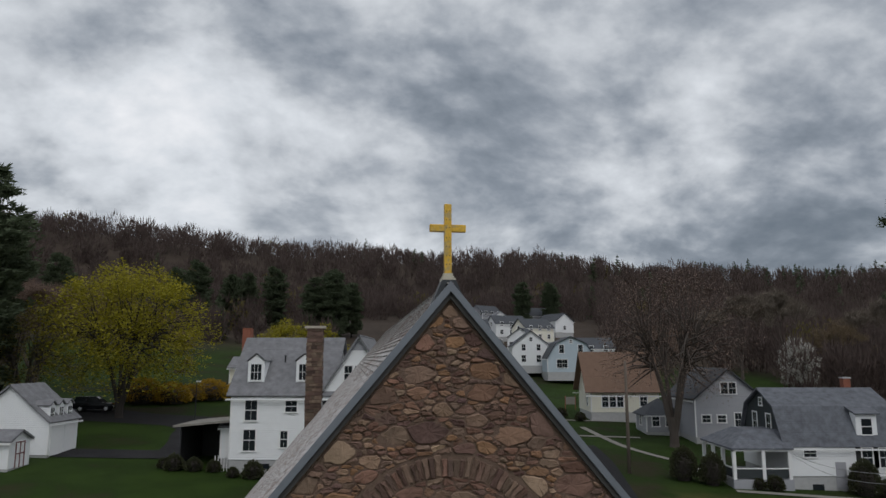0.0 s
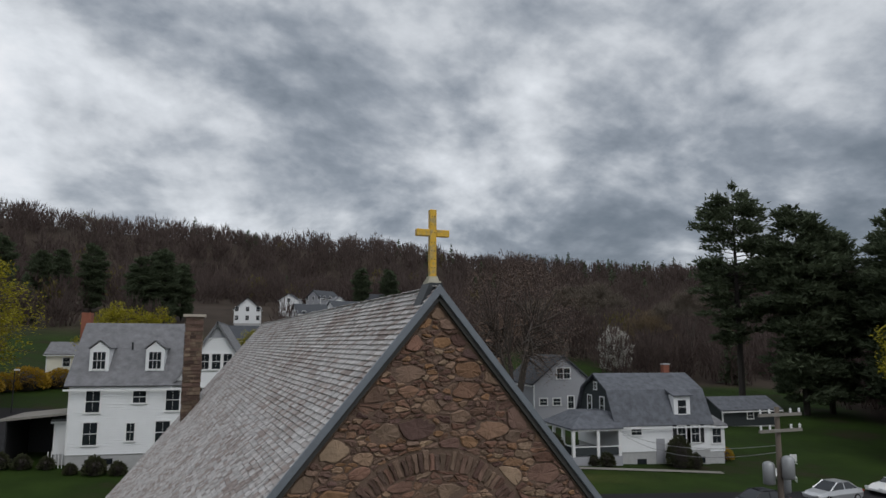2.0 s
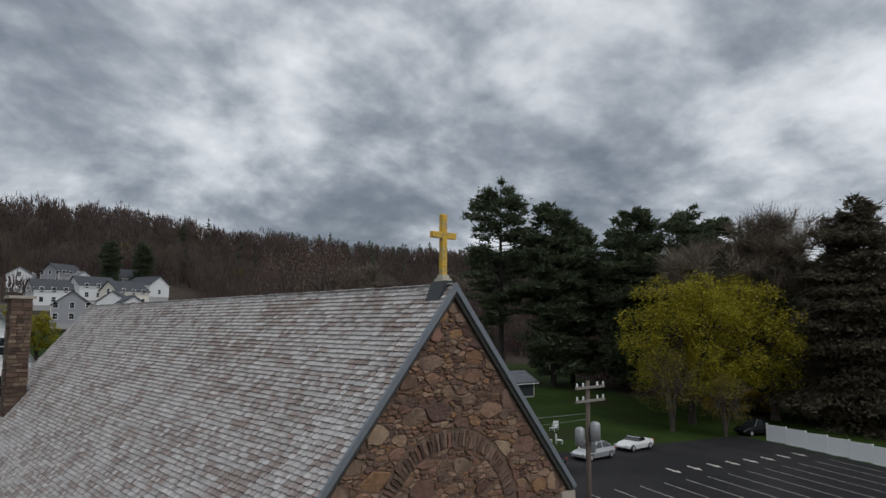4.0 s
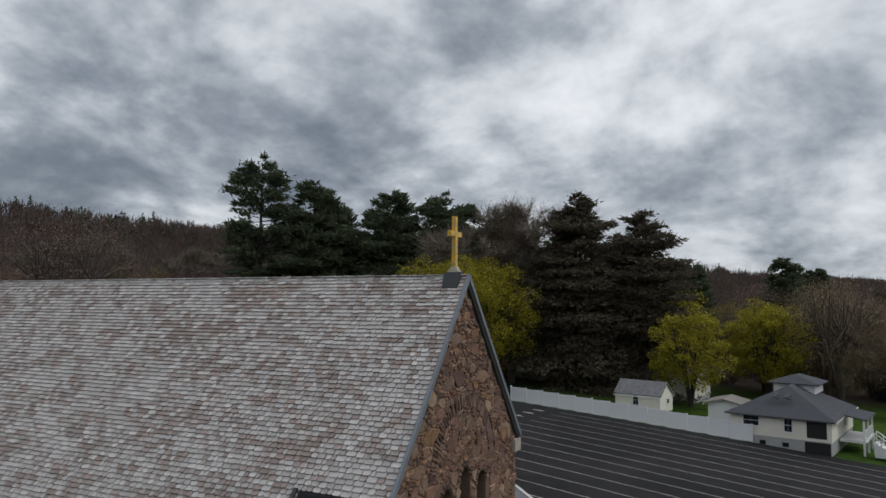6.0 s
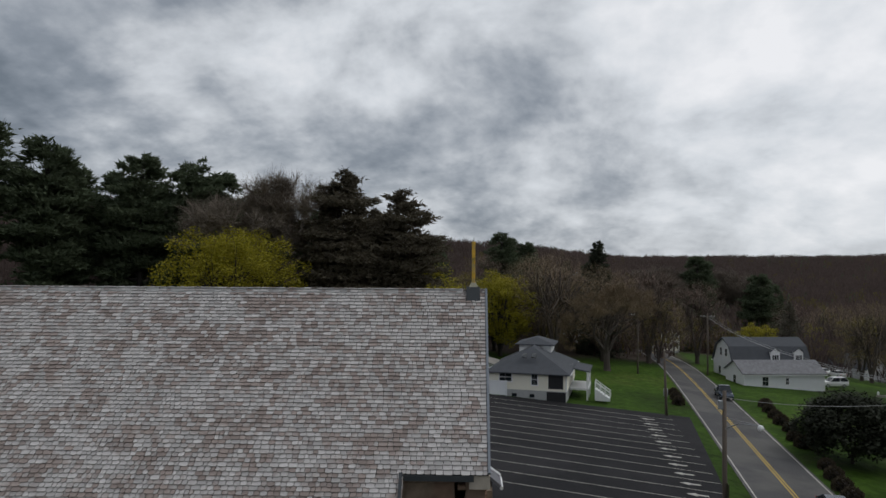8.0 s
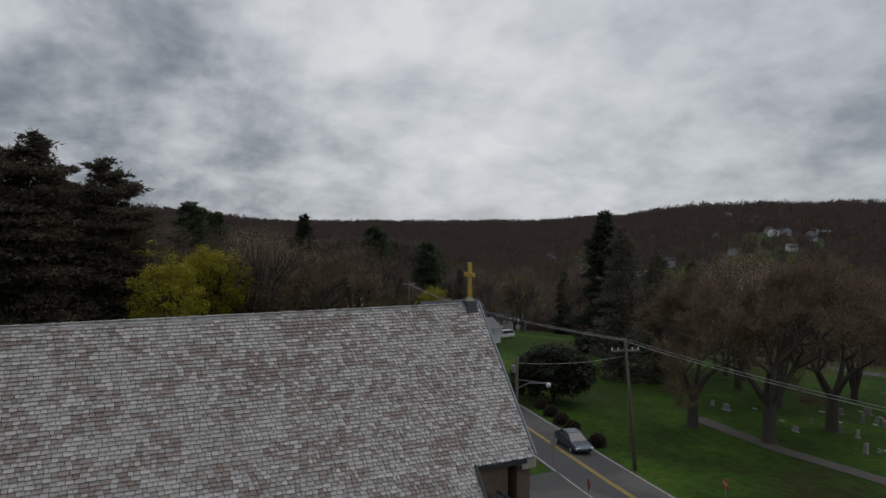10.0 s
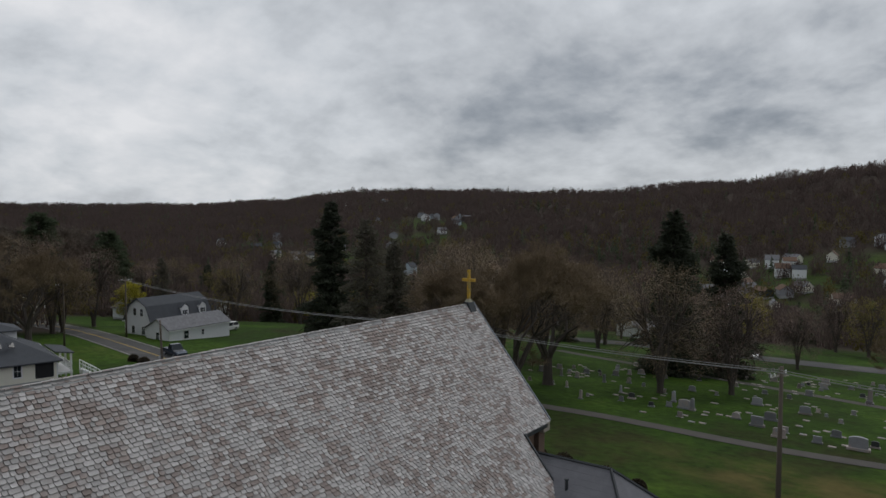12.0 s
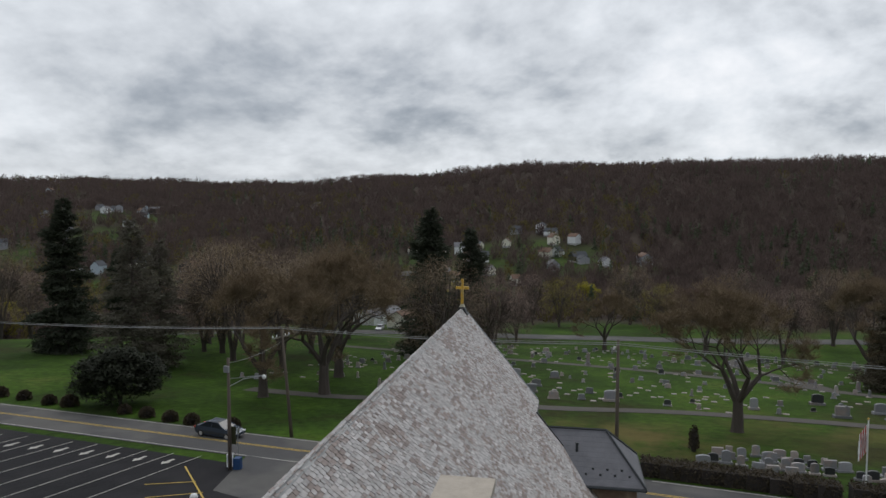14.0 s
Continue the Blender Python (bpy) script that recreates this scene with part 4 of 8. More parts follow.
def house(name, m, L, W, eave, ridge, wall, roof, label, shape="gable", floor=-1.2, found=0.0, windows=(), doors=(), over=0.35, gable_mat=None, roof_off=0.0, category="house", chimney=None, trim=True, group="", skip_roof=False, boards=0.0):
    """A house with its ridge along local x, L long and W wide about its middle, ground floor at z 0."""
    h = thing(name, m, label, category, group)
    b = W / 2
    if shape == "gable":
        prof = [(-b, eave), (roof_off, ridge), (b, eave)]
    elif shape == "gambrel":
        prof = [(-b, eave), (-b * 0.66, eave + (ridge - eave) * 0.66), (0, ridge), (b * 0.66, eave + (ridge - eave) * 0.66), (b, eave)]
    else:
        prof = [(-b, eave), (b, eave)]
    f = Geo()
    f.box(-L / 2 + 0.04, -b + 0.04, floor, L / 2 - 0.04, b - 0.04, found)
    part("foundation", f, M_FOUND, h)
    g = Geo()
    cut = eave if gable_mat else None
    if gable_mat:
        g.box(-L / 2, -b, found, L / 2, b, eave)
        gg = Geo()
        gg.prism([(-L / 2, y, z - 0.03) for y, z in prof], (L, 0, 0))
        part("gable_end", gg, gable_mat, h)
    else:
        g.prism([(-L / 2, -b, found), *[(-L / 2, y, z - 0.03) for y, z in prof], (-L / 2, b, found)][::-1], (L, 0, 0))
    wall_part = part("wall", g, wall, h)
    if boards:
        add_boards(wall_part, boards, L, W, found, eave, prof, wall, gable_mat)
    r = Geo()
    if shape == "hip":
        k = min(b, L / 2) * 0.98
        e, ez = over, eave - over * (ridge - eave) / b
        c = [(-L / 2 - e, -b - e, ez), (L / 2 + e, -b - e, ez), (L / 2 + e, b + e, ez), (-L / 2 - e, b + e, ez)]
        p, q = (-L / 2 + k, 0, ridge), (L / 2 - k, 0, ridge)
        for poly in ([c[0], c[1], q, p], [c[2], c[3], p, q], [c[1], c[2], q], [c[3], c[0], p]):
            r.prism([(x, y, z - 0.14) for x, y, z in poly], (0, 0, 0.14))
    elif not skip_roof:
        pr = list(prof)
        for (y0, z0), (y1, z1) in zip(pr, pr[1:]):
            d = Vector((y1 - y0, z1 - z0)).normalized()
            a = (y0 - d.x * over, z0 - d.y * over) if (y0, z0) == pr[0] else (y0, z0)
            c = (y1 + d.x * over, z1 + d.y * over) if (y1, z1) == pr[-1] else (y1, z1)
            x0, x1 = -L / 2 - over, L / 2 + over
            r.slab((x0, a[0], a[1] + 0.12), (x1, a[0], a[1] + 0.12), (x1, c[0], c[1] + 0.12), (x0, c[0], c[1] + 0.12), 0.14)
    if r.f:
        part("roof", r, roof, h)
    if trim and not skip_roof:
        dz = (ridge - eave) / b * over if shape != "gambrel" else 0.3
        for s in (-1, 1):
            t = Geo()
            t.box(-L / 2 - over, s * (b + over) - 0.05, eave - dz - 0.16, L / 2 + over, s * (b + over) + 0.05, eave - dz - 0.02)
            part("eaves_board", t, M_TRIM, h)
        for s in (-1, 1):
            for sy in (-1, 1):
                cb = Geo()
                x, y = s * (L / 2 - 0.04), sy * (b - 0.04)
                cb.box(x - 0.07, y - 0.07, found, x + 0.07, y + 0.07, eave - 0.06)
                part("corner_board", cb, M_TRIM, h)
    for wdef in windows:
        add_window(h, *wdef[:5], L, W, shutters=len(wdef) > 5 and wdef[5], y_off=0.045 if boards else 0.0)
    for ddef in doors:
        add_door(h, *ddef[:5], L, W, *ddef[5:])
    if chimney:
        x, y, top, s, mat = chimney
        c = Geo()
        c.box(x - s / 2, y - s / 2, eave - 1.5, x + s / 2, y + s / 2, top)
        cc = part("chimney", c, mat, h)
        k = Geo()
        k.box(x - s / 2 - 0.06, y - s / 2 - 0.06, top, x + s / 2 + 0.06, y + s / 2 + 0.06, top + 0.12)
        part("chimney_cap", k, M_FOUND, cc)
    return h


def gable_dormer(h, x, y_front, z0, w, hgt, roof_mat, wall_mat, depth, side=-1, win=(0.8, 1.15)):
    """A small gabled dormer that faces local -y (side -1) or +x (side 2)."""
    pk = hgt + w * 0.42
    g, s = Geo(), -1
    g.prism([(x - w / 2, y_front, z0), (x + w / 2, y_front, z0), (x + w / 2, y_front, z0 + hgt), (x, y_front, z0 + pk), (x - w / 2, y_front, z0 + hgt)], (0, depth, 0))
    d = part("dormer", g, wall_mat, h)
    r = Geo()
    for sx in (-1, 1):
        q = [(x, y_front - 0.12, z0 + pk + 0.1), (x + sx * (w / 2 + 0.12), y_front - 0.12, z0 + hgt + 0.02), (x + sx * (w / 2 + 0.12), y_front + depth, z0 + hgt + 0.02), (x, y_front + depth, z0 + pk + 0.1)]
        r.slab(*(q if sx < 0 else q[::-1]), 0.08)
    part("dormer_roof", r, roof_mat, d)
    p = Geo()
    p.box(x - win[0] / 2, y_front - 0.02, z0 + 0.18, x + win[0] / 2, y_front + 0.02, z0 + 0.18 + win[1])
    part("pane", p, M_GLASS, d)
    m = Geo()
    for k in (-1, 1):
        m.box(x + k * win[0] / 6 - 0.015, y_front - 0.035, z0 + 0.18, x + k * win[0] / 6 + 0.015, y_front - 0.01, z0 + 0.18 + win[1])
    m.box(x - win[0] / 2, y_front - 0.035, z0 + 0.18 + win[1] / 2 - 0.02, x + win[0] / 2, y_front - 0.01, z0 + 0.18 + win[1] / 2 + 0.02)
    m.box(x - win[0] / 2 - 0.08, y_front - 0.05, z0 + 0.08, x + win[0] / 2 + 0.08, y_front, z0 + 0.18)
    part("sash", m, M_TRIM, d)


# the white rectory: front at y 59.5, ground floor about z 1.1
white = house("white_house", pose(-16.1, 64.2, 1.0), 8.0, 9.4, 5.25, 9.75, M_WHITE, M_SHINGLE, "three-storey white clapboard house with grey roof and dormers", boards=0.2, floor=-1.2, found=0.15,
              windows=[("S", -2.35, 3.2, 0.95, 1.55), ("S", 0.85, 3.85, 0.9, 0.85), ("S", 3.2, 3.25, 0.95, 1.55), ("S", -2.4, 0.85, 0.95, 1.6), ("S", 0.35, 1.1, 0.55, 1.25), ("S", 2.6, 0.85, 1.0, 1.6), ("S", 3.9, 0.85, 0.5, 1.6), ("W", 1.5, 3.6, 0.9, 1.6), ("W", -1.5, 0.9, 0.9, 1.6)])
for x in (-2.3, 1.65):
    gable_dormer(white, x, -3.95, 6.15, 1.35, 1.65, M_SHINGLE, M_WHITE, 3.2, win=(0.85, 1.25))
for x0, z0, h0 in ((-1.2, 0.1, 0.5),):
    g = Geo()
    g.box(x0 - 0.45, -4.72, -0.55, x0 + 0.45, -4.62, -0.15)
    part("cellar_window", g, M_GLASS, white)
wp = Geo()
wp.lathe([(0.07, 0), (0.07, 0.5), (0.1, 0.52), (0.1, 0.56)], 8, (-0.3, -2.4, 7.75))
part("vent_pipe", wp, M_BLACK, white)
bc = Geo()
bc.box(-4.75, 0.0, -1, -4.05, 0.9, 10.7)
part("brick_chimney", bc, M_BRICK, white, "red brick end chimney")
wing = house("house_wing", pose(-9.9, 64.6, 1.0, 0, 0, 90), 10.0, 5.6, 5.6, 9.85, M_WHITE, M_SHINGLE, "white clapboard gabled wing of the house", boards=0.2, floor=-1.2, found=0.15, category="house",
             windows=[("W", 0.85, 6.3, 0.62, 1.15), ("W", 0.0, 6.3, 0.62, 1.15), ("W", -0.85, 6.3, 0.62, 1.15), ("W", 0.9, 3.4, 0.8, 1.5), ("W", -0.9, 3.4, 0.8, 1.5)])
lv = Geo()
lv.prism([(-5.04, -0.85, 8.7), (-5.04, 0.85, 8.7), (-5.04, 0, 9.55)][::-1], (0.08, 0, 0))
part("gable_louvre", lv, M_GREY, wing, "grey louvred gable vent")
# side entry and black carport
carport = thing("carport", pose(-22.6, 63.2, 0.4), "open black carport with a pale flat roof", "carport")
g = Geo()
g.slab((-2.4, -2.9, 3.3), (2.6, -2.9, 3.75), (2.6, 2.9, 3.75), (-2.4, 2.9, 3.3), 0.16)
part("flat_roof", g, M_CONC, carport)
for a in ((-1.9, 2.4, 2.5, 2.5), (-1.9, -2.5, -1.8, 2.5), (2.4, -2.5, 2.5, 2.5)):
    g = Geo()
    g.box(a[0], a[1], -0.6, a[2], a[3], 3.35)
    part("side_screen", g, M_BLACK, carport)
entry = house("entry_porch", pose(-20.7, 62.6, 1.0), 1.4, 2.6, 2.5, 2.9, M_WHITE, M_SHINGLE, "small white side entry with railing", floor=-1.2, found=0.0, over=0.2, category="porch", doors=[("S", 0.1, 0.1, 0.85, 2.0)])
for k in range(6):
    g = Geo()
    g.box(-0.75 + 0.24 * k, -2.3, -1.0, -0.7 + 0.24 * k, -2.25, 0.35)
    part("baluster", g, M_TRIM, entry)
# garage with three dormers facing east
garage = house("garage", pose(-39.7, 64.5, 1.1, 0, 0, 90), 4.4, 7.0, 2.75, 5.7, M_WHITE, M_SHINGLE, "white clapboard garage with three small dormers", boards=0.2, floor=-0.9, found=0.0, over=0.3, category="garage")
for k in range(3):
    gable_dormer(garage, -1.4 + 1.35 * k, -3.2, 2.75, 0.8, 1.2, M_SHINGLE, M_WHITE, 1.8, win=(0.5, 0.85))
for k in (-1, 1):
    g = Geo()
    g.box(k * 1.05 - 0.95, -3.58, -0.1, k * 1.05 + 0.95, -3.5, 2.25)
    part("garage_door", g, M_TRIM, garage, "white panelled garage door")
shed0 = house("garden_shed", pose(-37.6, 58.6, 0.7), 2.6, 2.6, 2.1, 2.75, M_WHITE, M_SHINGLE, "small white shed with a dark-framed door", floor=-0.6, over=0.25, category="shed")
g = Geo()
g.box(1.3, -0.55, 0.0, 1.36, 0.55, 1.95)
door = part("door", g, M_TRIM, shed0)
g = Geo()
for a, b in ((-0.58, -0.5), (0.5, 0.58), (-0.04, 0.04)):
    g.box(1.36, a, 0, 1.4, b, 1.95)
g.box(1.36, -0.5, 1.0, 1.4, 0.5, 1.08)
g.box(1.36, -0.5, 1.87, 1.4, 0.5, 1.95)
part("door_frame", g, M_DKRED, door, "dark red door frame")

# gambrel cottage: long side faces south, gable and porch face west
gamb = house("gambrel_house", pose(29.6, 66.0, -0.6), 9.4, 8.6, 2.75, 7.0, M_WHITE, M_SHINGLEM, "white cottage with grey gambrel roof and dark gable", shape="gambrel", boards=0.22, floor=-1.3, found=0.25, gable_mat=M_DKGREEN,
             windows=[("S", -2.9, 1.75, 1.0, 0.6), ("S", 1.7, 0.95, 0.8, 1.5, True), ("S", 3.1, 0.95, 0.8, 1.5, True), ("W", 1.35, 3.4, 0.8, 1.5), ("W", -1.35, 3.4, 0.8, 1.5), ("W", 0, 5.6, 0.5, 0.6)],
             doors=[("S", -0.5, -0.75, 0.85, 2.1, M_GREY)], chimney=(3.0, 0.3, 7.9, 0.6, M_BRICK))
for x in (-2.4, 3.6):
    g = Geo()
    g.box(x - 0.45, -4.33, -0.95, x + 0.45, -4.25, -0.4)
    part("cellar_window", g, M_GLASS, gamb)
# shed dormer
g = Geo()
g.box(1.2, -4.0, 3.2, 2.9, -1.0, 5.2)
dm = part("dormer", g, M_WHITE, gamb)
g = Geo()
g.slab((1.0, -4.25, 5.2), (3.1, -4.25, 5.2), (3.1, -0.6, 6.5), (1.0, -0.6, 6.5), 0.1)
part("dormer_roof", g, M_SHINGLEM, dm)
g = Geo()
g.box(1.65, -4.05, 3.5, 2.45, -3.98, 4.75)
part("pane", g, M_GLASS, dm)
g = Geo()
g.box(1.65, -4.08, 4.1, 2.45, -4.0, 4.16)
g.box(1.57, -4.08, 3.42, 2.53, -4.0, 3.5)
part("sash", g, M_TRIM, dm)
# side annex on the east
anx = house("side_porch", pose(35.1, 64.0, -0.6), 1.6, 4.2, 2.4, 3.0, M_WHITE, M_SHINGLE, "small white enclosed side porch", floor=-1.2, over=0.25, category="porch", windows=[("S", 0, 0.8, 0.9, 1.3)])
# front porch on the west
porch = thing("front_porch", pose(22.7, 64.6, -0.6), "open cottage porch with white posts and hipped grey roof", "porch")
g = Geo()
for poly in ([(-2.6, -3.6, 2.5), (2.4, -3.6, 2.5), (2.4, -1.4, 3.75), (-0.6, -1.4, 3.75)], [(-2.6, 3.6, 2.5), (-2.6, -3.6, 2.5), (-0.6, -1.4, 3.75), (-0.6, 1.4, 3.75)], [(2.4, 3.6, 2.5), (-2.6, 3.6, 2.5), (-0.6, 1.4, 3.75), (2.4, 1.4, 3.75)], [(-0.6, -1.4, 3.75), (2.4, -1.4, 3.75), (2.4, 1.4, 3.75), (-0.6, 1.4, 3.75)]):
    g.prism([(x, y, z - 0.12) for x, y, z in poly], (0, 0, 0.12))
part("porch_roof", g, M_SHINGLEM, porch)
g = Geo()
g.box(-2.5, -3.5, -0.95, 2.3, 3.5, 0.05)
part("deck", g, M_GREY, porch)
g = Geo()
g.box(-2.5, -3.5, 2.25, 2.3, -3.35, 2.5)
g.box(-2.5, 3.35, 2.25, 2.3, 3.5, 2.5)
g.box(-2.5, -3.5, 2.25, -2.35, 3.5, 2.5)
part("beam", g, M_TRIM, porch)
for x, y in ((-2.35, -3.35), (-2.35, -1.1), (-2.35, 1.1), (-2.35, 3.35), (0, -3.35), (2.1, -3.35)):
    g = Geo()
    g.box(x - 0.13, y - 0.13, 0.05, x + 0.13, y + 0.13, 2.3)
    part("post", g, M_TRIM, porch)
for a in ((-2.4, -3.4, 2.2, -3.3), (-2.4, -3.4, -2.3, -1.1), (-2.4, 1.1, -2.3, 3.4)):
    g = Geo()
    g.box(a[0], a[1], 0.15, a[2], a[3], 0.85)
    p = part("rail_panel", g, M_DKGREEN, porch)
    g = Geo()
    g.box(a[0] - 0.03, a[1] - 0.03, 0.85, a[2] + 0.03, a[3] + 0.03, 0.93)
    part("handrail", g, M_TRIM, p)
for k in range(5):
    g = Geo()
    g.box(-2.5 - 0.3 * (k + 1), -0.9, -1.0, -2.5 - 0.3 * k, 0.9, 0.05 - 0.18 * (k + 1))
    part("step", g, M_CONC, porch)
for y in (-0.95, 0.95):
    g = Geo()
    g.tube([(-2.5, y, 0.95), (-4.0, y, 0.1)], [0.05, 0.05], 5)
    for k in range(6):
        g.tube([(-2.5 - 0.28 * k, y, -0.1 - 0.17 * k), (-2.5 - 0.28 * k, y, 0.92 - 0.16 * k)], [0.03, 0.03], 4)
    part("stair_rail", g, M_TRIM, porch)

grey = house("grey_house", pose(28.3, 87.0, 0.3, 0, 0, 90), 10.0, 7.6, 4.4, 7.6, M_GREY, M_SHINGLED, "grey clapboard house with steep gable and white windows", boards=0.2, floor=-1.2, found=0.2,
             windows=[("W", 0.45, 4.9, 0.75, 1.2), ("W", -0.45, 4.9, 0.75, 1.2), ("W", -2.6, 1.8, 0.9, 0.75), ("W", -0.9, 1.8, 0.9, 0.75), ("W", 0.9, 1.4, 0.7, 1.4)])
house("house_wing", pose(22.6, 89.5, 0.3), 4.2, 4.6, 2.4, 4.0, M_GREY, M_SHINGLED, "low grey side wing with white corner windows", shape="hip", boards=0.2, floor=-1.2, found=0.2, over=0.35, windows=[("S", -1.0, 0.9, 0.8, 1.3), ("S", 0.6, 0.9, 0.8, 1.3), ("W", 0.0, 0.9, 0.8, 1.3)])
tan = house("tan_house", pose(20.6, 102.0, 1.9), 9.0, 8.6, 3.2, 8.0, M_CREAM, M_SHINGLEB, "tan bungalow with brown shingle roof and white windows", floor=-1.5, found=0.1, over=0.8,
            windows=[("S", -2.6, 0.8, 0.8, 1.5), ("S", -1.6, 0.8, 0.8, 1.5), ("S", -0.6, 0.8, 0.8, 1.5), ("S", 2.5, 0.9, 0.9, 1.4), ("W", 2.0, 0.9, 0.8, 1.4), ("W", 0, 4.3, 0.8, 1.3)])
blue = house("blue_house", pose(21.6, 150.0, 6.3, 0, 0, 90), 10.5, 9.6, 3.0, 7.2, M_BLUE, M_SHINGLED, "pale blue gambrel house with white trim and porch", shape="gambrel", floor=-1.6, found=0.1,
             windows=[("W", 1.9, 3.9, 0.9, 1.6), ("W", -1.9, 3.9, 0.9, 1.6), ("W", 2.7, 1.2, 2.0, 0.9), ("W", -2.4, 1.0, 1.0, 1.6), ("W", -1.3, 1.0, 1.0, 1.6), ("W", 0, 5.9, 0.5, 0.6)])
house("white_cottage", pose(14.5, 158.0, 7.6, 0, 0, 90), 9.5, 8.0, 4.3, 7.4, M_WHITE, M_SHINGLED, "white two-storey house with dark roof behind the blue house", floor=-1.6, windows=[("W", 1.6, 3.2, 0.8, 1.3), ("W", -1.6, 3.2, 0.8, 1.3), ("W", 1.6, 0.8, 0.9, 1.4), ("W", -1.6, 0.8, 0.9, 1.4), ("W", 0, 5.2, 0.6, 0.8)])

# cream hipped house beside the lot
hE = house("hip_roof_house", pose(68.5, 17.0, -4.3, 0, 0, -5), 12.4, 9.6, 2.4, 4.9, M_CREAM, M_SHINGLED, "cream bungalow with dark hipped roof and white trim", shape="hip", boards=0.22, floor=-1.4, found=0.0, over=0.5,
           windows=[("W", -2.7, 1.0, 1.5, 1.0), ("W", 0.9, 0.7, 0.7, 1.3), ("S", 1.0, 0.8, 0.9, 1.3)])
for yy in (-0.6, 1.6):
    g = Geo()
    g.box(-6.26, yy - 0.3, -0.85, -6.18, yy + 0.3, -0.45)
    part("cellar_window", g, M_GLASS, hE)
g = Geo()
g.box(0.9, -2.1, 3.8, 5.3, 2.1, 4.95)
up = part("upper_storey", g, M_TRIM, hE)
g = Geo()
for poly in ([(0.4, -2.6, 4.9), (5.8, -2.6, 4.9), (3.9, 0, 5.75), (2.4, 0, 5.75)], [(5.8, 2.6, 4.9), (0.4, 2.6, 4.9), (2.4, 0, 5.75), (3.9, 0, 5.75)], [(0.4, 2.6, 4.9), (0.4, -2.6, 4.9), (2.4, 0, 5.75)], [(5.8, -2.6, 4.9), (5.8, 2.6, 4.9), (3.9, 0, 5.75)]):
    g.prism([(x, y, z - 0.12) for x, y, z in poly], (0, 0, 0.12))
part("upper_roof", g, M_SHINGLED, up)
for y in (-0.6, 0.6):
    g = Geo()
    g.slab((-4.8, y - 0.3, 3.70), (-4.8, y + 0.3, 3.85), (-4.0, y + 0.3, 4.20), (-4.0, y - 0.3, 4.20), 0.1)
    part("skylight", g, M_GLASS, hE)
# black panels on the wall stand in for the shaded porch and the dark beneath
g = Geo()
g.box(-6.26, -4.4, 0.3, -6.18, -2.6, 2.1)
part("porch_opening", g, M_BLACK, hE)
g = Geo()
g.box(-6.26, -4.7, -1.3, -6.18, -2.4, -0.1)
part("under_porch", g, M_BLACK, hE)
sp = thing("side_porch", pose(68.5, 17.0, -4.3, 0, 0, -5), "white porch with square posts on the bungalow", "porch")
g = Geo()
g.slab((-2.5, -7.4, 2.05), (3.6, -7.4, 2.05), (3.6, -5.35, 2.4), (-2.5, -5.35, 2.4), 0.12)
part("porch_roof", g, M_SHINGLED, sp)
g = Geo()
g.box(-2.4, -7.2, -0.35, 3.4, -4.86, -0.1)
part("deck", g, M_TRIM, sp)
for x in (-2.25, 0.5, 3.25):
    g = Geo()
    g.box(x - 0.1, -7.15, -1.9, x + 0.1, -6.95, 1.95)
    part("post", g, M_TRIM, sp)
    if x < 3:
        g = Geo()
        g.box(x + 0.1, -7.1, 0.75, x + 2.65, -7.0, 0.85)
        for k in range(8):
            g.box(x + 0.3 + 0.29 * k, -7.07, -0.1, x + 0.35 + 0.29 * k, -7.03, 0.75)
        part("railing", g, M_TRIM, sp)
st = thing("porch_stairs", pose(65.2, 9.2, -4.3, 0, 0, -5), "white wooden stair with railings beside the bungalow", "stairs")
for k in range(6):
    g = Geo()
    g.box(-0.7, -0.3 * k - 0.3, -1.4, 0.7, -0.3 * k, 0.0 - 0.2 * k)
    part("step", g, M_TRIM, st)
for x in (-0.75, 0.75):
    g = Geo()
    g.tube([(x, 0, 1.0), (x, -1.9, -0.3)], [0.05, 0.05], 5)
    g.tube([(x, 0, 0.6), (x, -1.9, -0.7)], [0.04, 0.04], 5)
    for k in range(4):
        g.tube([(x, -0.6 * k, -1.2), (x, -0.6 * k, 1.0 - 0.4 * k)], [0.05, 0.05], 5)
    part("railing", g, M_TRIM, st)
house("car_canopy", pose(70.5, 24.2, -4.6, 0, 0, 0), 4.0, 3.4, 2.5, 2.9, M_TRIM, M_CONC, "low white canopy beside the bungalow", floor=-0.5, over=0.5, category="canopy")
house("garden_shed", pose(71.8, 34.6, -4.1, 0, 0, 82), 6.0, 3.6, 2.0, 3.5, M_CREAM, M_SHINGLE, "cream clapboard shed with grey roof behind the fence", boards=0.2, floor=-0.9, over=0.2, category="shed", windows=[("N", -0.2, 0.7, 0.7, 1.2), ("W", 0.4, 1.0, 0.6, 0.5)])
house("ranch_house", pose(90, 37, -4.2, 0, 0, 84), 11, 6.5, 2.5, 3.9, M_CREAM, M_SHINGLE, "low cream ranch house behind trees", floor=-1.2, windows=[("N", 0, 0.9, 1.2, 1.0)])

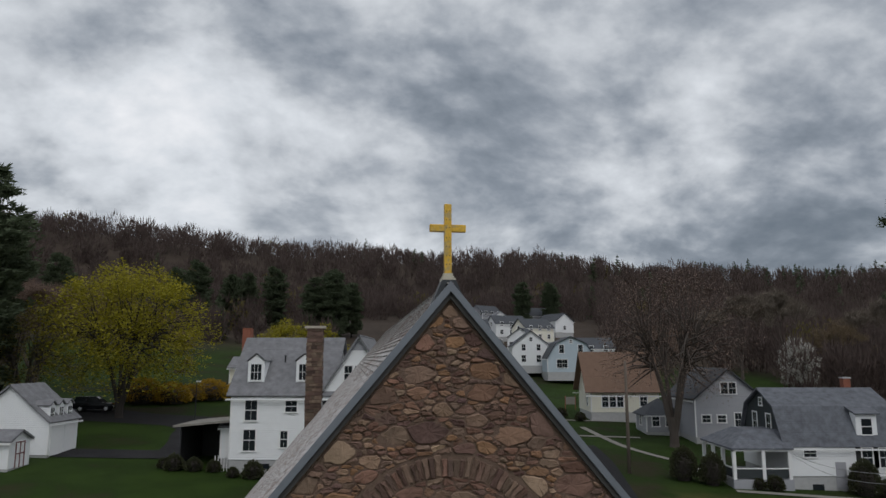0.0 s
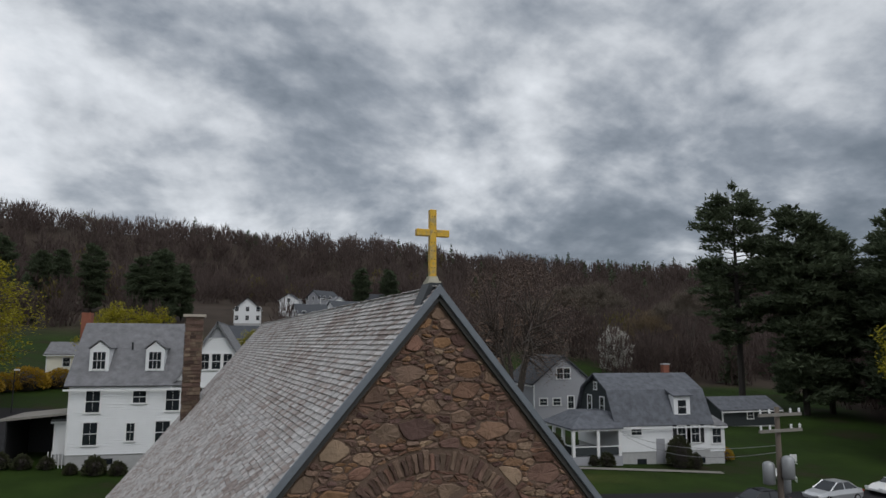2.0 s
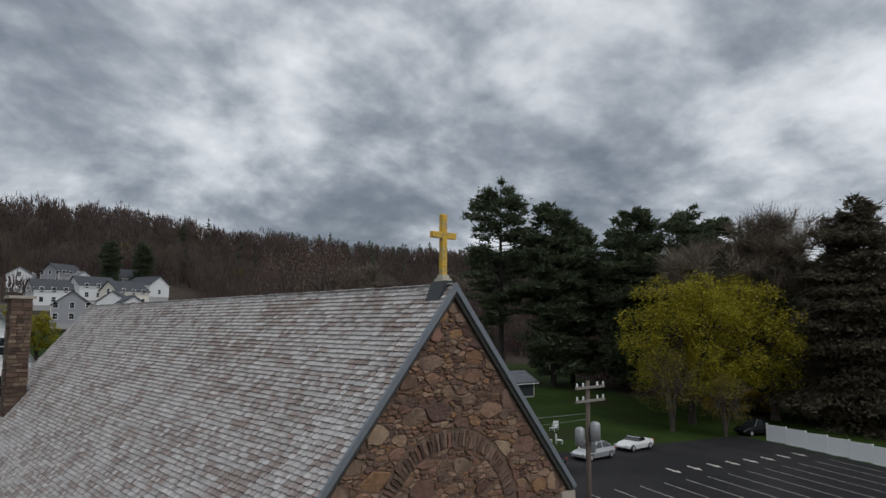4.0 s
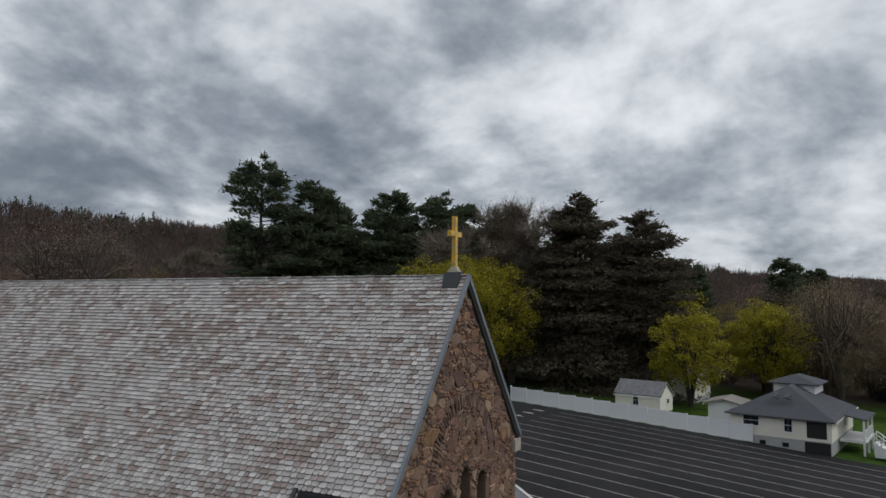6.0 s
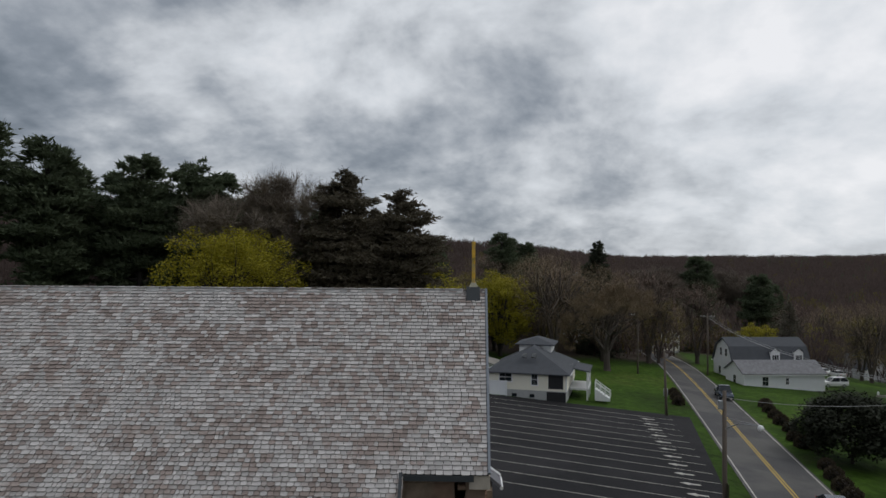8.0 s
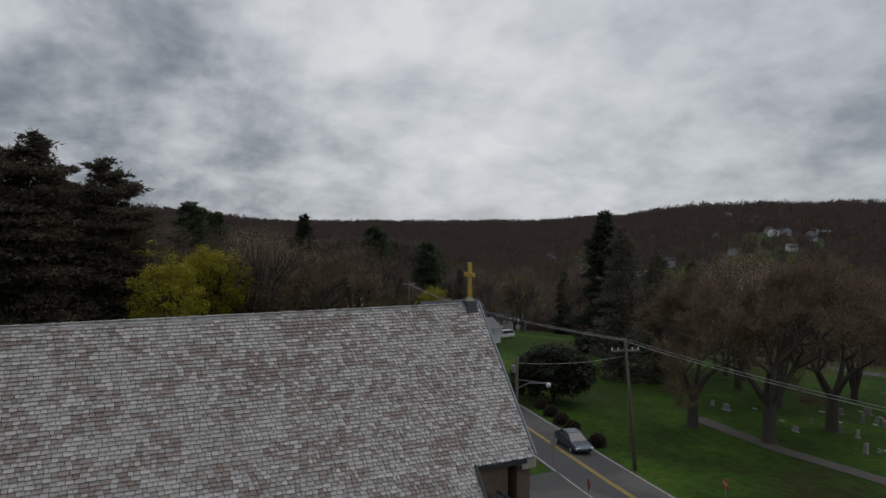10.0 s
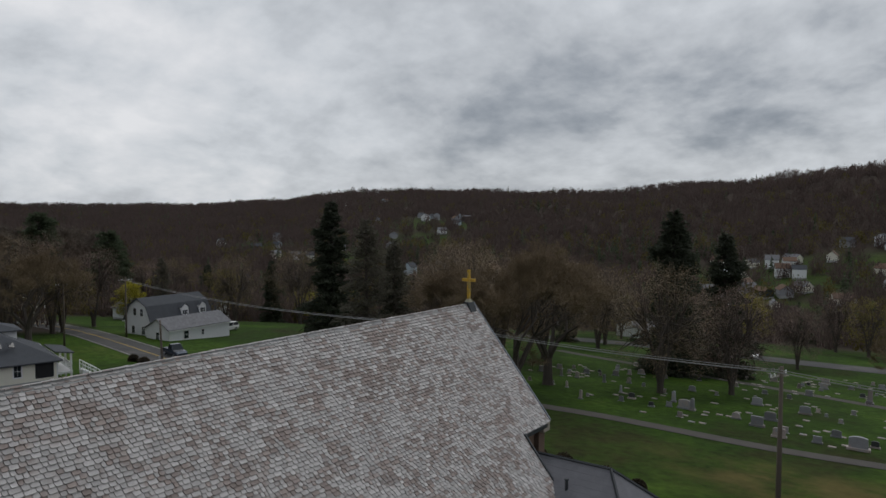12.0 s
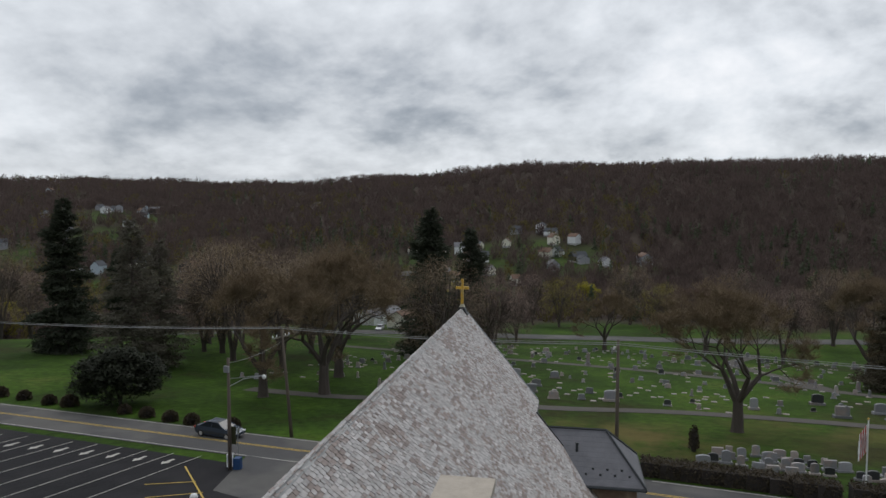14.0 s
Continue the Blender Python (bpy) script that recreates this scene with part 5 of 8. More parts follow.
# house along the road, dark gambrel roof
rh = house("road_house", pose(109.6, -21.6, -9.3, 0, 0, -77), 13.5, 8.0, 3.5, 7.6, M_WHITE, M_SHINGLED, "pale house with dark gambrel roof beside the road", shape="gambrel", floor=-1.2, windows=[("W", 1.5, 1.0, 0.9, 1.4), ("W", -1.5, 1.0, 0.9, 1.4), ("W", 1.0, 4.4, 0.8, 1.3), ("W", -1.0, 4.4, 0.8, 1.3), ("E", 1.2, 4.2, 0.8, 1.2), ("E", -1.2, 1.0, 0.8, 1.2)])
for x in (0.8, 5.0):
    gable_dormer(rh, x, -3.75, 3.9, 1.6, 1.5, M_SHINGLED, M_TRIM, 2.2, win=(1.1, 0.8))
house("road_house_wing", pose(101.4, -21.7, -9.3, 0, 0, -77), 13.6, 6.4, 2.9, 4.6, M_WHITE, M_SHINGLE, "low white front wing with grey roof", floor=-1.0, category="house", windows=[("S", -3.2, 0.9, 1.0, 1.4), ("S", 0.5, 1.1, 0.5, 1.0), ("E", 0, 0.9, 0.9, 1.3), ("W", 0.0, 0.9, 0.9, 1.3)])
for x, y, L, W, e, rd, wm, rm, rz, lab in (
        (150, -34, 16, 8, 2.6, 4.6, M_WHITE, M_SHINGLE, 10, "long white ranch house with grey roof"), (175, -62, 12, 8, 2.8, 5.6, M_WHITE, M_SHINGLED, 30, "white house with dark roof among trees"),
        (160, 14, 11, 8, 4.5, 7.0, M_WHITE, M_SHINGLED, 60, "white two-storey house across the road"), (172, -12, 9, 7, 4.2, 6.6, M_CREAM, M_SHINGLED, 15, "cream house by the road bend"),
        (62, -140, 10, 7, 2.6, 4.8, M_CREAM, M_SHINGLEB, 80, "small tan house with brown roof by the lower road"), (76, -152, 16, 9, 3.0, 4.4, M_WHITE, M_SHINGLE, 75, "long white house by the lower road"),
        (-31, 118, 14, 7, 2.7, 4.3, M_CREAM, M_SHINGLE, 3, "low pale green ranch house uphill"), (-12, 150, 10, 9, 3.4, 6.2, M_DKGREEN, M_SHINGLED, 0, "dark shingled house with small white dormers"),
        (-14, 205, 9, 7, 4.0, 7.0, M_WHITE, M_SHINGLED, 90, "white gabled house uphill in the woods"), (14, 214, 10, 7, 4.0, 6.5, M_WHITE, M_SHINGLED, 20, "white gabled house on the hillside"), (-2, 232, 8, 6, 4, 6, M_WHITE, M_SHINGLED, 80, "white gabled house on the hillside"),
        (27, 240, 9, 7, 3.4, 6, M_GREY, M_SHINGLED, 10, "grey gabled house on the hillside"), (6, 178, 10, 8, 4, 7, M_GREY, M_SHINGLED, 85, "grey gabled house on the slope"), (30, 172, 11, 8, 4, 6.4, M_WHITE, M_SHINGLED, 5, "white house with dark roof on the slope"), (3, 203, 9, 7, 4.0, 6.6, M_WHITE, M_SHINGLED, 15, "white gabled house on the hillside"), (12, 226, 9, 7, 3.6, 6.2, M_WHITE, M_SHINGLE, 100, "white gabled house on the hillside"), (21, 206, 10, 7, 4.0, 6.6, M_CREAM, M_SHINGLED, 30, "cream house with dark roof on the slope"), (17, 192, 8, 7, 3.4, 5.8, M_WHITE, M_SHINGLED, 70, "small white house on the slope"), (9, 244, 9, 7, 4.0, 6.6, M_GREY, M_SHINGLED, 40, "grey gabled house on the hillside"), (30, 224, 10, 7, 3.6, 6.0, M_WHITE, M_SHINGLED, 120, "white gabled house on the hillside"), (45, 98, 8, 6, 2.5, 3.9, M_CREAM, M_SHINGLEB, 5, "low brown-roofed outbuilding behind the cottage")):
    house("house", pose(x, y, ground_z(x, y) + 0.6, 0, 0, rz), L, W, e, rd, wm, rm, lab, floor=-1.6, windows=[(f, u * L / 8, z, 0.9, 1.2) for f in "SW" for u in (-2.5, 0, 2.5) if f == "S" or abs(u) * L / 8 < W / 2 - 0.6 for z in ((0.9, 3.3) if e > 3.9 else (0.9,))])
house("outbuilding", pose(55.0, 86.3, ground_z(55.0, 86.3), 0, 0, 4), 8.7, 5.0, 2.2, 3.5, M_DKGREEN, M_SHINGLEM, "low dark outbuilding with worn grey roof on the lawn", floor=-0.8, over=0.5, category="shed", windows=[("S", 0.0, 0.9, 0.9, 0.8)])
# far houses in their clearings in the valley and on the slopes
rng = random.Random(11)
for sx, sy, n, wide in SPOTS:
    r = math.hypot(sx, sy)
    for k in range(n):
        s = (k - (n - 1) / 2) * 3.4 * wide / max(1, n) + rng.uniform(-6, 6)
        x, y = sx + s * sy / r + rng.uniform(-3, 3), sy - s * sx / r + rng.uniform(-28, 28) * (1 if n > 1 else 0)
        L, W = rng.uniform(7.5, 11), rng.uniform(6, 7.5)
        e = rng.choice((2.8, 3.2, 5.0))
        house("house", pose(x, y, ground_z(x, y) + 0.6, 0, 0, rng.uniform(0, 180)), L, W, e, e + rng.uniform(2.0, 3.2), rng.choice((M_WHITE, M_CREAM, M_GREY, M_GREY, M_BLUE, M_DKGREEN)), rng.choice((M_SHINGLE, M_SHINGLED, M_SHINGLED, M_SHINGLEB)), "distant valley house among bare trees", floor=-3, trim=False, group="valley houses",
              windows=[("S", -2.4, 0.9, 1.1, 1.4), ("S", 2.4, 0.9, 1.1, 1.4), ("W", 1.2, 0.9, 1.0, 1.4)] if r < 420 else ())


# ---------------------------------------------------------------- trees
def twig_tris(g, p, d, ln, w, rng):
    """One thin twig or spray as a narrow leaf-shaped piece."""
    u = d.cross(Vector((rng.uniform(-1, 1), rng.uniform(-1, 1), rng.uniform(-1, 1)))).normalized() * w
    g.face(p - u * 0.5, p + u * 0.5, p + d * ln)


def grow(g, tips, p, d, ln, rad, depth, rng, spread, up, sides, segs=3):
    """A limb that bends and forks; the ends are collected in tips."""
    pts, radii = [p.copy()], [rad]
    for k in range(segs):
        d = (d + Vector((rng.uniform(-1, 1), rng.uniform(-1, 1), rng.uniform(-0.6, 1) * up)) * 0.22).normalized()
        p = p + d * ln / segs
        pts.append(p.copy())
        radii.append(rad * (1 - 0.38 * (k + 1) / segs))
        if depth <= 2:
            tips.append((p.copy(), d.copy(), depth))
    g.tube(pts, radii, sides, cap=False)
    if depth == 0:
        return
    for k in range(rng.choice((2, 3, 3)) if depth > 1 else 3):
        a = Vector((rng.uniform(-1, 1), rng.uniform(-1, 1), rng.uniform(-0.25, 0.7 * up)))
        nd = (d * (1.15 - spread) + a.normalized() * spread).normalized()
        grow(g, tips, p, nd, ln * rng.uniform(0.62, 0.85), radii[-1] * rng.uniform(0.6, 0.8), depth - 1, rng, spread, up, max(3, sides - 1), segs)


def leafless(name, height, seed, mat_twig, bark, label, category="tree", depth=5, spread=0.62, up=0.7, twigs=5, trunk_part=0.24, girth=0.032, twig_len=1.0, twig_w=0.035, buds=None, bud_n=0, bud_size=0.2, m=None, lean=0.0):
    """A broad tree: trunk and limbs, a crown of fine twigs, and buds or leaves where given."""
    rng = random.Random(seed)
    t = thing(name, m if m is not None else Matrix.Identity(4), label, category)
    g, tips = Geo(), []
    ln = height * trunk_part
    p0 = Vector((0, 0, -0.3))
    p1 = Vector((lean, 0, ln))
    r = height * girth
    g.tube([p0, Vector((0, 0, 0.25)), p1 * 0.5 + Vector((0.05, 0.03, 0)), p1], [r * 1.5, r * 1.12, r * 0.95, r * 0.85], 9, cap=False)
    for k in range(rng.choice((3, 4, 5))):
        a = 2 * math.pi * (k + rng.uniform(-0.3, 0.3)) / 4
        d = Vector((math.cos(a) * spread, math.sin(a) * spread, 0.75)).normalized()
        grow(g, tips, p1 + Vector((0, 0, -0.15 * ln * rng.random())), d, height * 0.235 * rng.uniform(0.85, 1.15), r * 0.62, depth - 1, rng, spread, up, 6)
    # bring the whole to the wanted height
    top = max(q[0].z for q in tips)
    k = height / (top + twig_len * 0.5)
    g.v = [(x * k, y * k, z * k) for x, y, z in g.v]
    part("trunk", g, bark, t)
    c = Geo()
    for p, d, dep in tips:
        p = p * k
        for _ in range(twigs if dep < 2 else 2):
            dd = (d * 0.5 + Vector((rng.uniform(-1, 1), rng.uniform(-1, 1), rng.uniform(-0.5, 1)))).normalized()
            twig_tris(c, p, dd, twig_len * rng.uniform(0.5, 1.3), twig_w, rng)
    part("twig_crown", c, mat_twig, t)
    if buds is not None:
        b = Geo()
        for p, d, dep in tips:
            p = p * k
            for _ in range(bud_n):
                q = p + Vector((rng.gauss(0, 0.55), rng.gauss(0, 0.55), rng.gauss(0, 0.42)))
                s = bud_size * rng.uniform(0.5, 1.3)
                a = Vector((rng.uniform(-1, 1), rng.uniform(-1, 1), rng.uniform(-1, 1))).normalized()
                e = a.cross(Vector((rng.uniform(-1, 1), rng.uniform(-1, 1), 0.4))).normalized()
                b.face(q, q + a * s, q + a * s * 0.6 + e * s * 0.8)
        part("leaves", b, buds, t)
    return t


def conifer(name, height, radius, seed, needles, bark, label, m=None, bare=0.1, taper=1.0, whorl=0.55, droop=0.15, plume=0.5, dens=1.0, flat=False):
    """Trunk and whorls of boughs with sprays of needles. flat: long level boughs in open tiers, as an old pine has."""
    rng = random.Random(seed)
    t = thing(name, m if m is not None else Matrix.Identity(4), label, "tree")
    g, c = Geo(), Geo()
    g.tube([(0, 0, -0.3), (0, 0, height * 0.5), (0, 0, height * 0.98)], [height * 0.016, height * 0.011, 0.03], 7, cap=False)
    z = height * bare
    while z < height * 0.985:
        f = (z / height - bare) / (1 - bare)
        if flat:
            rr = radius * (0.5 + 0.62 * math.sin(math.pi * min(1, f * 0.8 + 0.12))) * (1.0 if f < 0.85 else 1 - (f - 0.85) * 3.0) * rng.uniform(0.72, 1.1)
        else:
            rr = radius * (1 - f) ** taper * rng.uniform(0.58, 1.22) + 0.25
        for k in range(rng.choice((6, 7, 8)) if flat else rng.choice((5, 6, 7))):
            a = rng.uniform(0, 2 * math.pi)
            ln = rr * rng.uniform(0.6, 1.1)
            rise = (rng.uniform(-0.1, 0.25) if flat else -droop * (1 - f) + 0.35 * f)
            d = Vector((math.cos(a), math.sin(a), rise)).normalized()
            p = Vector((0, 0, z + rng.uniform(-1, 1) * (1.0 if flat else 0.3 * whorl)))
            g.tube([p, p + d * ln * 0.9], [0.025 + 0.012 * ln, 0.01], 3, cap=False)
            n = int(max(6, ln * 12 * dens))
            sag = 0.0 if flat else droop * ln * 0.55
            for i in range(n):
                s = math.sqrt((i + rng.random()) / n)
                if flat and s < 0.3:
                    continue
                side = Vector((-d.y, d.x, 0)) * rng.gauss(0, 0.26) * ln * (0.35 + 0.4 * s)
                q = p + d * ln * s + side + Vector((0, 0, rng.gauss(0.1 if flat else -0.05, 0.16 if flat else 0.14) * (1 + 0.12 * ln) - sag * s * s))
                dd = (d * rng.uniform(0.3, 1.0) + Vector((rng.uniform(-1, 1), rng.uniform(-1, 1), rng.uniform(-0.3, 0.9) if flat else rng.uniform(-0.8, 0.35))) * 0.7).normalized()
                twig_tris(c, q, dd, plume * rng.uniform(0.45, 1.0), plume * 0.30, rng)
        z += whorl * rng.uniform(0.7, 1.3)
    part("trunk", g, bark, t)
    part("needles", c, needles, t)
    return t


def at_ground(x, y, rz=0.0, s=1.0, sink=0.0):
    return pose(x, y, ground_z(x, y) - sink, 0, 0, rz) @ Matrix.Diagonal((s, s, s, 1))


def plant(proto, x, y, rz, s):
    copy_thing(proto, at_ground(x, y, rz, s / proto.scale.x))


def leafy(name, height, width, seed, leaves, bark, label, m, low=0.2, clusters=70, per=230, size=0.3, loose=0.0):
    """A full crown: limbs that reach out to many overlapping clumps of small leaves."""
    rng = random.Random(seed)
    t = thing(name, m, label, "tree")
    g, c = Geo(), Geo()
    fork = height * 0.16
    nt = 4
    stems = []
    for k in range(nt):
        a = 2 * math.pi * (k + rng.uniform(-0.3, 0.3)) / nt
        mid = Vector((math.cos(a) * width * 0.07, math.sin(a) * width * 0.07, height * 0.34))
        end = Vector((math.cos(a) * width * 0.17, math.sin(a) * width * 0.17, height * 0.62))
        g.tube([Vector((math.cos(a) * 0.2, math.sin(a) * 0.2, fork * 0.55)), mid, end], [height * 0.017, height * 0.012, height * 0.006], 6, cap=False)
        stems.append((mid, end))
    g.tube([(0, 0, -0.4), (0, 0, 0.3), (0, 0, fork)], [height * 0.036, height * 0.026, height * 0.024], 8, cap=False)
    zc, rz = height * (low + (1 - low) * 0.47), height * (1 - low) * 0.53
    for k in range(clusters):
        a = k * 2.39996 + rng.uniform(-0.3, 0.3)
        f = (k + 0.5) / clusters
        e = 1 - 1.75 * f
        r = math.sqrt(max(0.05, 1 - e * e)) if e < 0.9 else 0.3
        kk = rng.uniform(0.62, 1.0) if rng.random() < 0.75 else rng.uniform(0.25, 0.6)
        q = Vector((math.cos(a) * r * width * 0.5 * kk, math.sin(a) * r * width * 0.5 * kk, zc + e * rz * (0.55 + 0.45 * kk)))
        mid, end = min(stems, key=lambda s: (s[1] - q).length)
        root = mid.lerp(end, rng.uniform(0.2, 1.0))
        bend = root.lerp(q, 0.5) + Vector((0, 0, 0.05 * height * rng.uniform(-0.3, 1)))
        g.tube([root, bend, q], [height * 0.006, height * 0.0035, 0.015], 4, cap=False)
        cr = width * rng.uniform(0.075, 0.135)
        n = int(per * rng.uniform(0.7, 1.3) * (1 - loose * max(0, f - 0.35)))
        for _ in range(n):
            d = Vector((rng.gauss(0, 1), rng.gauss(0, 1), rng.gauss(0, 0.75)))
            d = d.normalized() * rng.uniform(0.55, 1.12)
            p = q + Vector((d.x * cr, d.y * cr, d.z * cr * 0.8 + cr * 0.1))
            s = size * rng.uniform(0.5, 1.25)
            u = Vector((rng.uniform(-1, 1), rng.uniform(-1, 1), rng.uniform(-0.6, 0.6))).normalized()
            w = u.cross(Vector((rng.uniform(-0.5, 0.5), rng.uniform(-0.5, 0.5), 1))).normalized()
            c.face(p, p + u * s, p + u * s * 0.55 + w * s * 0.75)
    part("trunk", g, bark, t)
    part("leaf_crown", c, leaves, t)
    return t


# spring maples in yellow-green leaf
maple = leafy("maple_tree", 18.5, 16.5, 21, M_LEAFY, M_BARKD, "broad maple in fresh yellow-green leaf", at_ground(64, 59.5, 0), low=0.13, clusters=95, per=260, size=0.34)
plant(maple, 74.5, 60.5, 130, 1.03)
lone = leafy("maple_tree", 17.2, 18.5, 5, M_LEAFY, M_BARKD, "open-grown maple with thin yellow-green leaf", at_ground(-40.2, 83, 20), low=0.12, clusters=130, per=230, size=0.32, loose=0.35)
young = leafy("maple_tree", 13.2, 11.0, 8, M_LEAFY, M_BARKD, "smaller maple in bright yellow-green leaf", at_ground(81.4, 31.2, 0), low=0.1, clusters=70, per=220, size=0.32)
for x, y, rz, s in ((102, 39, 40, 1.25), (105, 25, 100, 1.15), (113, 27, 10, 1.1), (-27, 106, 120, 0.85), (-23, 109, 10, 0.8), (-70, 84, 70, 1.0), (-9, 128, 10, 0.6), (-3, 131, 50, 0.55), (150, -30, 0, 0.7), (165, -95, 60, 0.9), (60, -190, 0, 1.1), (20, -230, 90, 1.0), (100, -210, 20, 1.0), (205, -60, 0, 1.0), (190, -75, 50, 0.9), (225, -95, 90, 1.1), (175, -40, 10, 0.75), (240, -140, 20, 1.0), (150, -165, 80, 0.9), (215, -25, 0, 0.9)):
    plant(young, x, y, rz, s)
olive = leafy("budding_tree", 13.0, 11.0, 33, M_LEAFO, M_BARK, "young tree with sparse olive buds", at_ground(-49, 79, 0), low=0.15, clusters=75, per=95, size=0.24, loose=0.5)
for x, y, rz, s in ((-55, 72, 80, 1.1), (57, 57, 10, 0.75), (60.5, 52.5, 200, 0.55), (118, -5, 40, 1.0), (120, -78, 0, 1.0), (100, -105, 50, 1.2), (45, -150, 100, 1.1), (20, -160, 30, 1.2), (-10, -150, 60, 1.1), (140, -50, 10, 1.1), (130, 20, 20, 1.2), (75, -135, 250, 1.0), (122, 34, 0, 1.2), (140, 10, 30, 1.2), (155, 30, 80, 1.2), (-55, 62, 30, 0.8)):
    plant(olive, x, y, rz, s)
# bare deciduous trees
shade = leafy("budding_tree", 19.5, 16.5, 71, M_TWIG, M_BARK, "large bare-limbed tree in a fine haze of brown twigs", at_ground(21.3, 79.5, 0), low=0.2, clusters=150, per=150, size=0.17, loose=0.2)
bare_a = leafless("bare_tree", 18.0, 4, M_TWIG, M_BARK, "large bare broad-crowned tree with fine twigs", depth=6, spread=0.58, up=0.95, twigs=16, trunk_part=0.18, girth=0.03, twig_len=1.2, twig_w=0.04, m=at_ground(34, 116, 20, 0.75))
bare_b = leafless("bare_tree", 18.0, 9, M_TWIGO, M_BARK, "bare cemetery tree with wide gnarled limbs and budding twigs", depth=6, spread=0.58, up=1.0, twigs=13, trunk_part=0.2, girth=0.034, twig_len=1.15, twig_w=0.03, m=at_ground(29.2, -28.6, 40, 1.1))
hazy = leafy("budding_tree", 19.0, 17.0, 61, M_TWIGO, M_BARK, "tall broad tree in a haze of brown buds", at_ground(46, -46, 60), low=0.12, clusters=150, per=150, size=0.17, loose=0.3)
hazy_b = leafy("budding_tree", 17.0, 13.0, 62, M_TWIG, M_BARK, "tall tree in a haze of red-brown buds", at_ground(70, -58, 10), low=0.1, clusters=130, per=150, size=0.16, loose=0.2)
bare_c = leafless("bare_tree", 14.0, 14, M_TWIGP, M_BARK, "pale upright bare tree", depth=6, spread=0.42, up=1.1, twigs=7, trunk_part=0.2, girth=0.018, twig_len=1.2, twig_w=0.04, m=at_ground(80.3, 58.4, 0, 2.15))
for proto, x, y, rz, s in ((bare_b, -19.0, -25.8, 200, 0.9), (bare_b, 35.2, -24.0, 120, 0.95), (hazy, 22, -52, 300, 0.95), (bare_b, -42.4, -74.5, 70, 1.0), (hazy_b, -52, -92, 20, 1.0), (hazy_b, 24, -118, 80, 0.8),
                           (bare_b, 2, -112, 0, 0.8), (bare_a, -20, -120, 150, 0.9), (hazy, 112, 6, 0, 0.95), (bare_b, 98, 6, 90, 0.9), (hazy, 106, 15, 200, 1.05), (hazy_b, 117, -3, 20, 1.1), (hazy_b, 128, -14, 20, 1.0), (hazy_b, 128, 12, 220, 1.1), (hazy, 118, 18, 140, 1.0), (hazy, 146, 20, 50, 1.1), (hazy, 172, 6, 10, 1.0), (hazy_b, 150, 34, 140, 1.2), (bare_c, 92, 62, 60, 1.9), (hazy, 66, -58, 200, 1.1), (hazy_b, 16, -62, 10, 0.95), (hazy, 58, -50, 0, 1.1), (bare_b, 34, -42, 100, 1.1), (hazy, 52, -66, 20, 1.05), (hazy_b, 38, -96, 140, 1.0), (hazy_b, 78, -70, 20, 1.1), (hazy, 88, -84, 80, 1.05), (hazy_b, -34, -104, 310, 0.95), (hazy_b, 100, -112, 10, 1.1), (hazy, 70, -118, 50, 1.0), (hazy, -58, -108, 90, 0.9), (hazy_b, -66, -94, 0, 0.9), (hazy_b, 120, -100, 0, 1.1), (hazy, 136, -70, 40, 1.1), (hazy_b, 150, -90, 70, 1.1), (hazy, 90, -135, 70, 1.1), (hazy_b, 30, -170, 0, 1.0), (hazy, 0, -176, 30, 1.0), (hazy_b, -30, -160, 60, 1.1), (hazy, -50, -140, 60, 1.0),
                           (bare_b, 80, 150, 0, 0.8), (bare_c, 62, 160, 10, 1.4), (bare_c, 72, 158, 100, 1.5), (bare_c, 90, 150, 50, 1.4), (bare_a, -58, 96, 30, 0.9), (bare_b, -46, 98, 10, 0.85), (bare_a, -70, 100, 60, 1.0), (bare_c, 231, -18, 0, 2.00), (bare_c, 225, -23, 90, 2.10), (bare_c, 234, -28, 180, 2.05), (bare_c, 227, -36, 270, 2.10), (bare_c, 235, -41, 30, 1.95), (bare_c, 224, -44, 130, 1.90), (hazy_b, 215, -8, 0, 1.20), (hazy, 200, 0, 90, 1.15), (hazy_b, 184, -49, 20, 1.05), (hazy, 204, -66, 60, 1.10), (hazy_b, 203, -86, 100, 1.00), (hazy, 185, 6, 140, 1.15), (hazy_b, 177, 17, 10, 1.20), (hazy, 135, -50, 0, 0.9), (hazy, 60, -98, 0, 1.0), (hazy_b, 44, -112, 60, 0.85)):
    plant(proto, x, y, rz, s)
# pines and spruces
pine_a = conifer("white_pine", 36.0, 6.6, 3, M_PINE, M_BARKD, "tall dark white pine with tiered boughs", at_ground(69, 104), bare=0.3, flat=True, whorl=1.15, plume=1.2, dens=1.7)
pine_b = conifer("white_pine", 32.0, 6.4, 8, M_PINE, M_BARKD, "dark white pine in a dense row", at_ground(73.5, 95), bare=0.08, flat=True, whorl=0.7, plume=1.25, dens=2.0)
spruce = conifer("spruce_tree", 30.0, 6.6, 12, M_SPRUCED, M_BARKD, "dark conical spruce with drooping boughs", at_ground(90.4, -46.5, 0, 0.93), bare=0.02, taper=0.55, whorl=0.5, plume=1.1, dens=1.5)
fir = conifer("fir_tree", 23.2, 5.2, 44, M_FIR, M_BARK, "greyish thin-needled fir with brown inner boughs", at_ground(152, -39, 10, 0.7), bare=0.04, taper=0.6, whorl=0.5, plume=0.8, dens=1.0)
hemlock = conifer("hemlock_tree", 31.0, 10.8, 15, M_SPRUCE, M_BARKD, "very broad dark hemlock with brownish lower boughs", at_ground(86.5, 50), bare=0.03, taper=0.5, whorl=0.55, plume=1.0, dens=1.7)
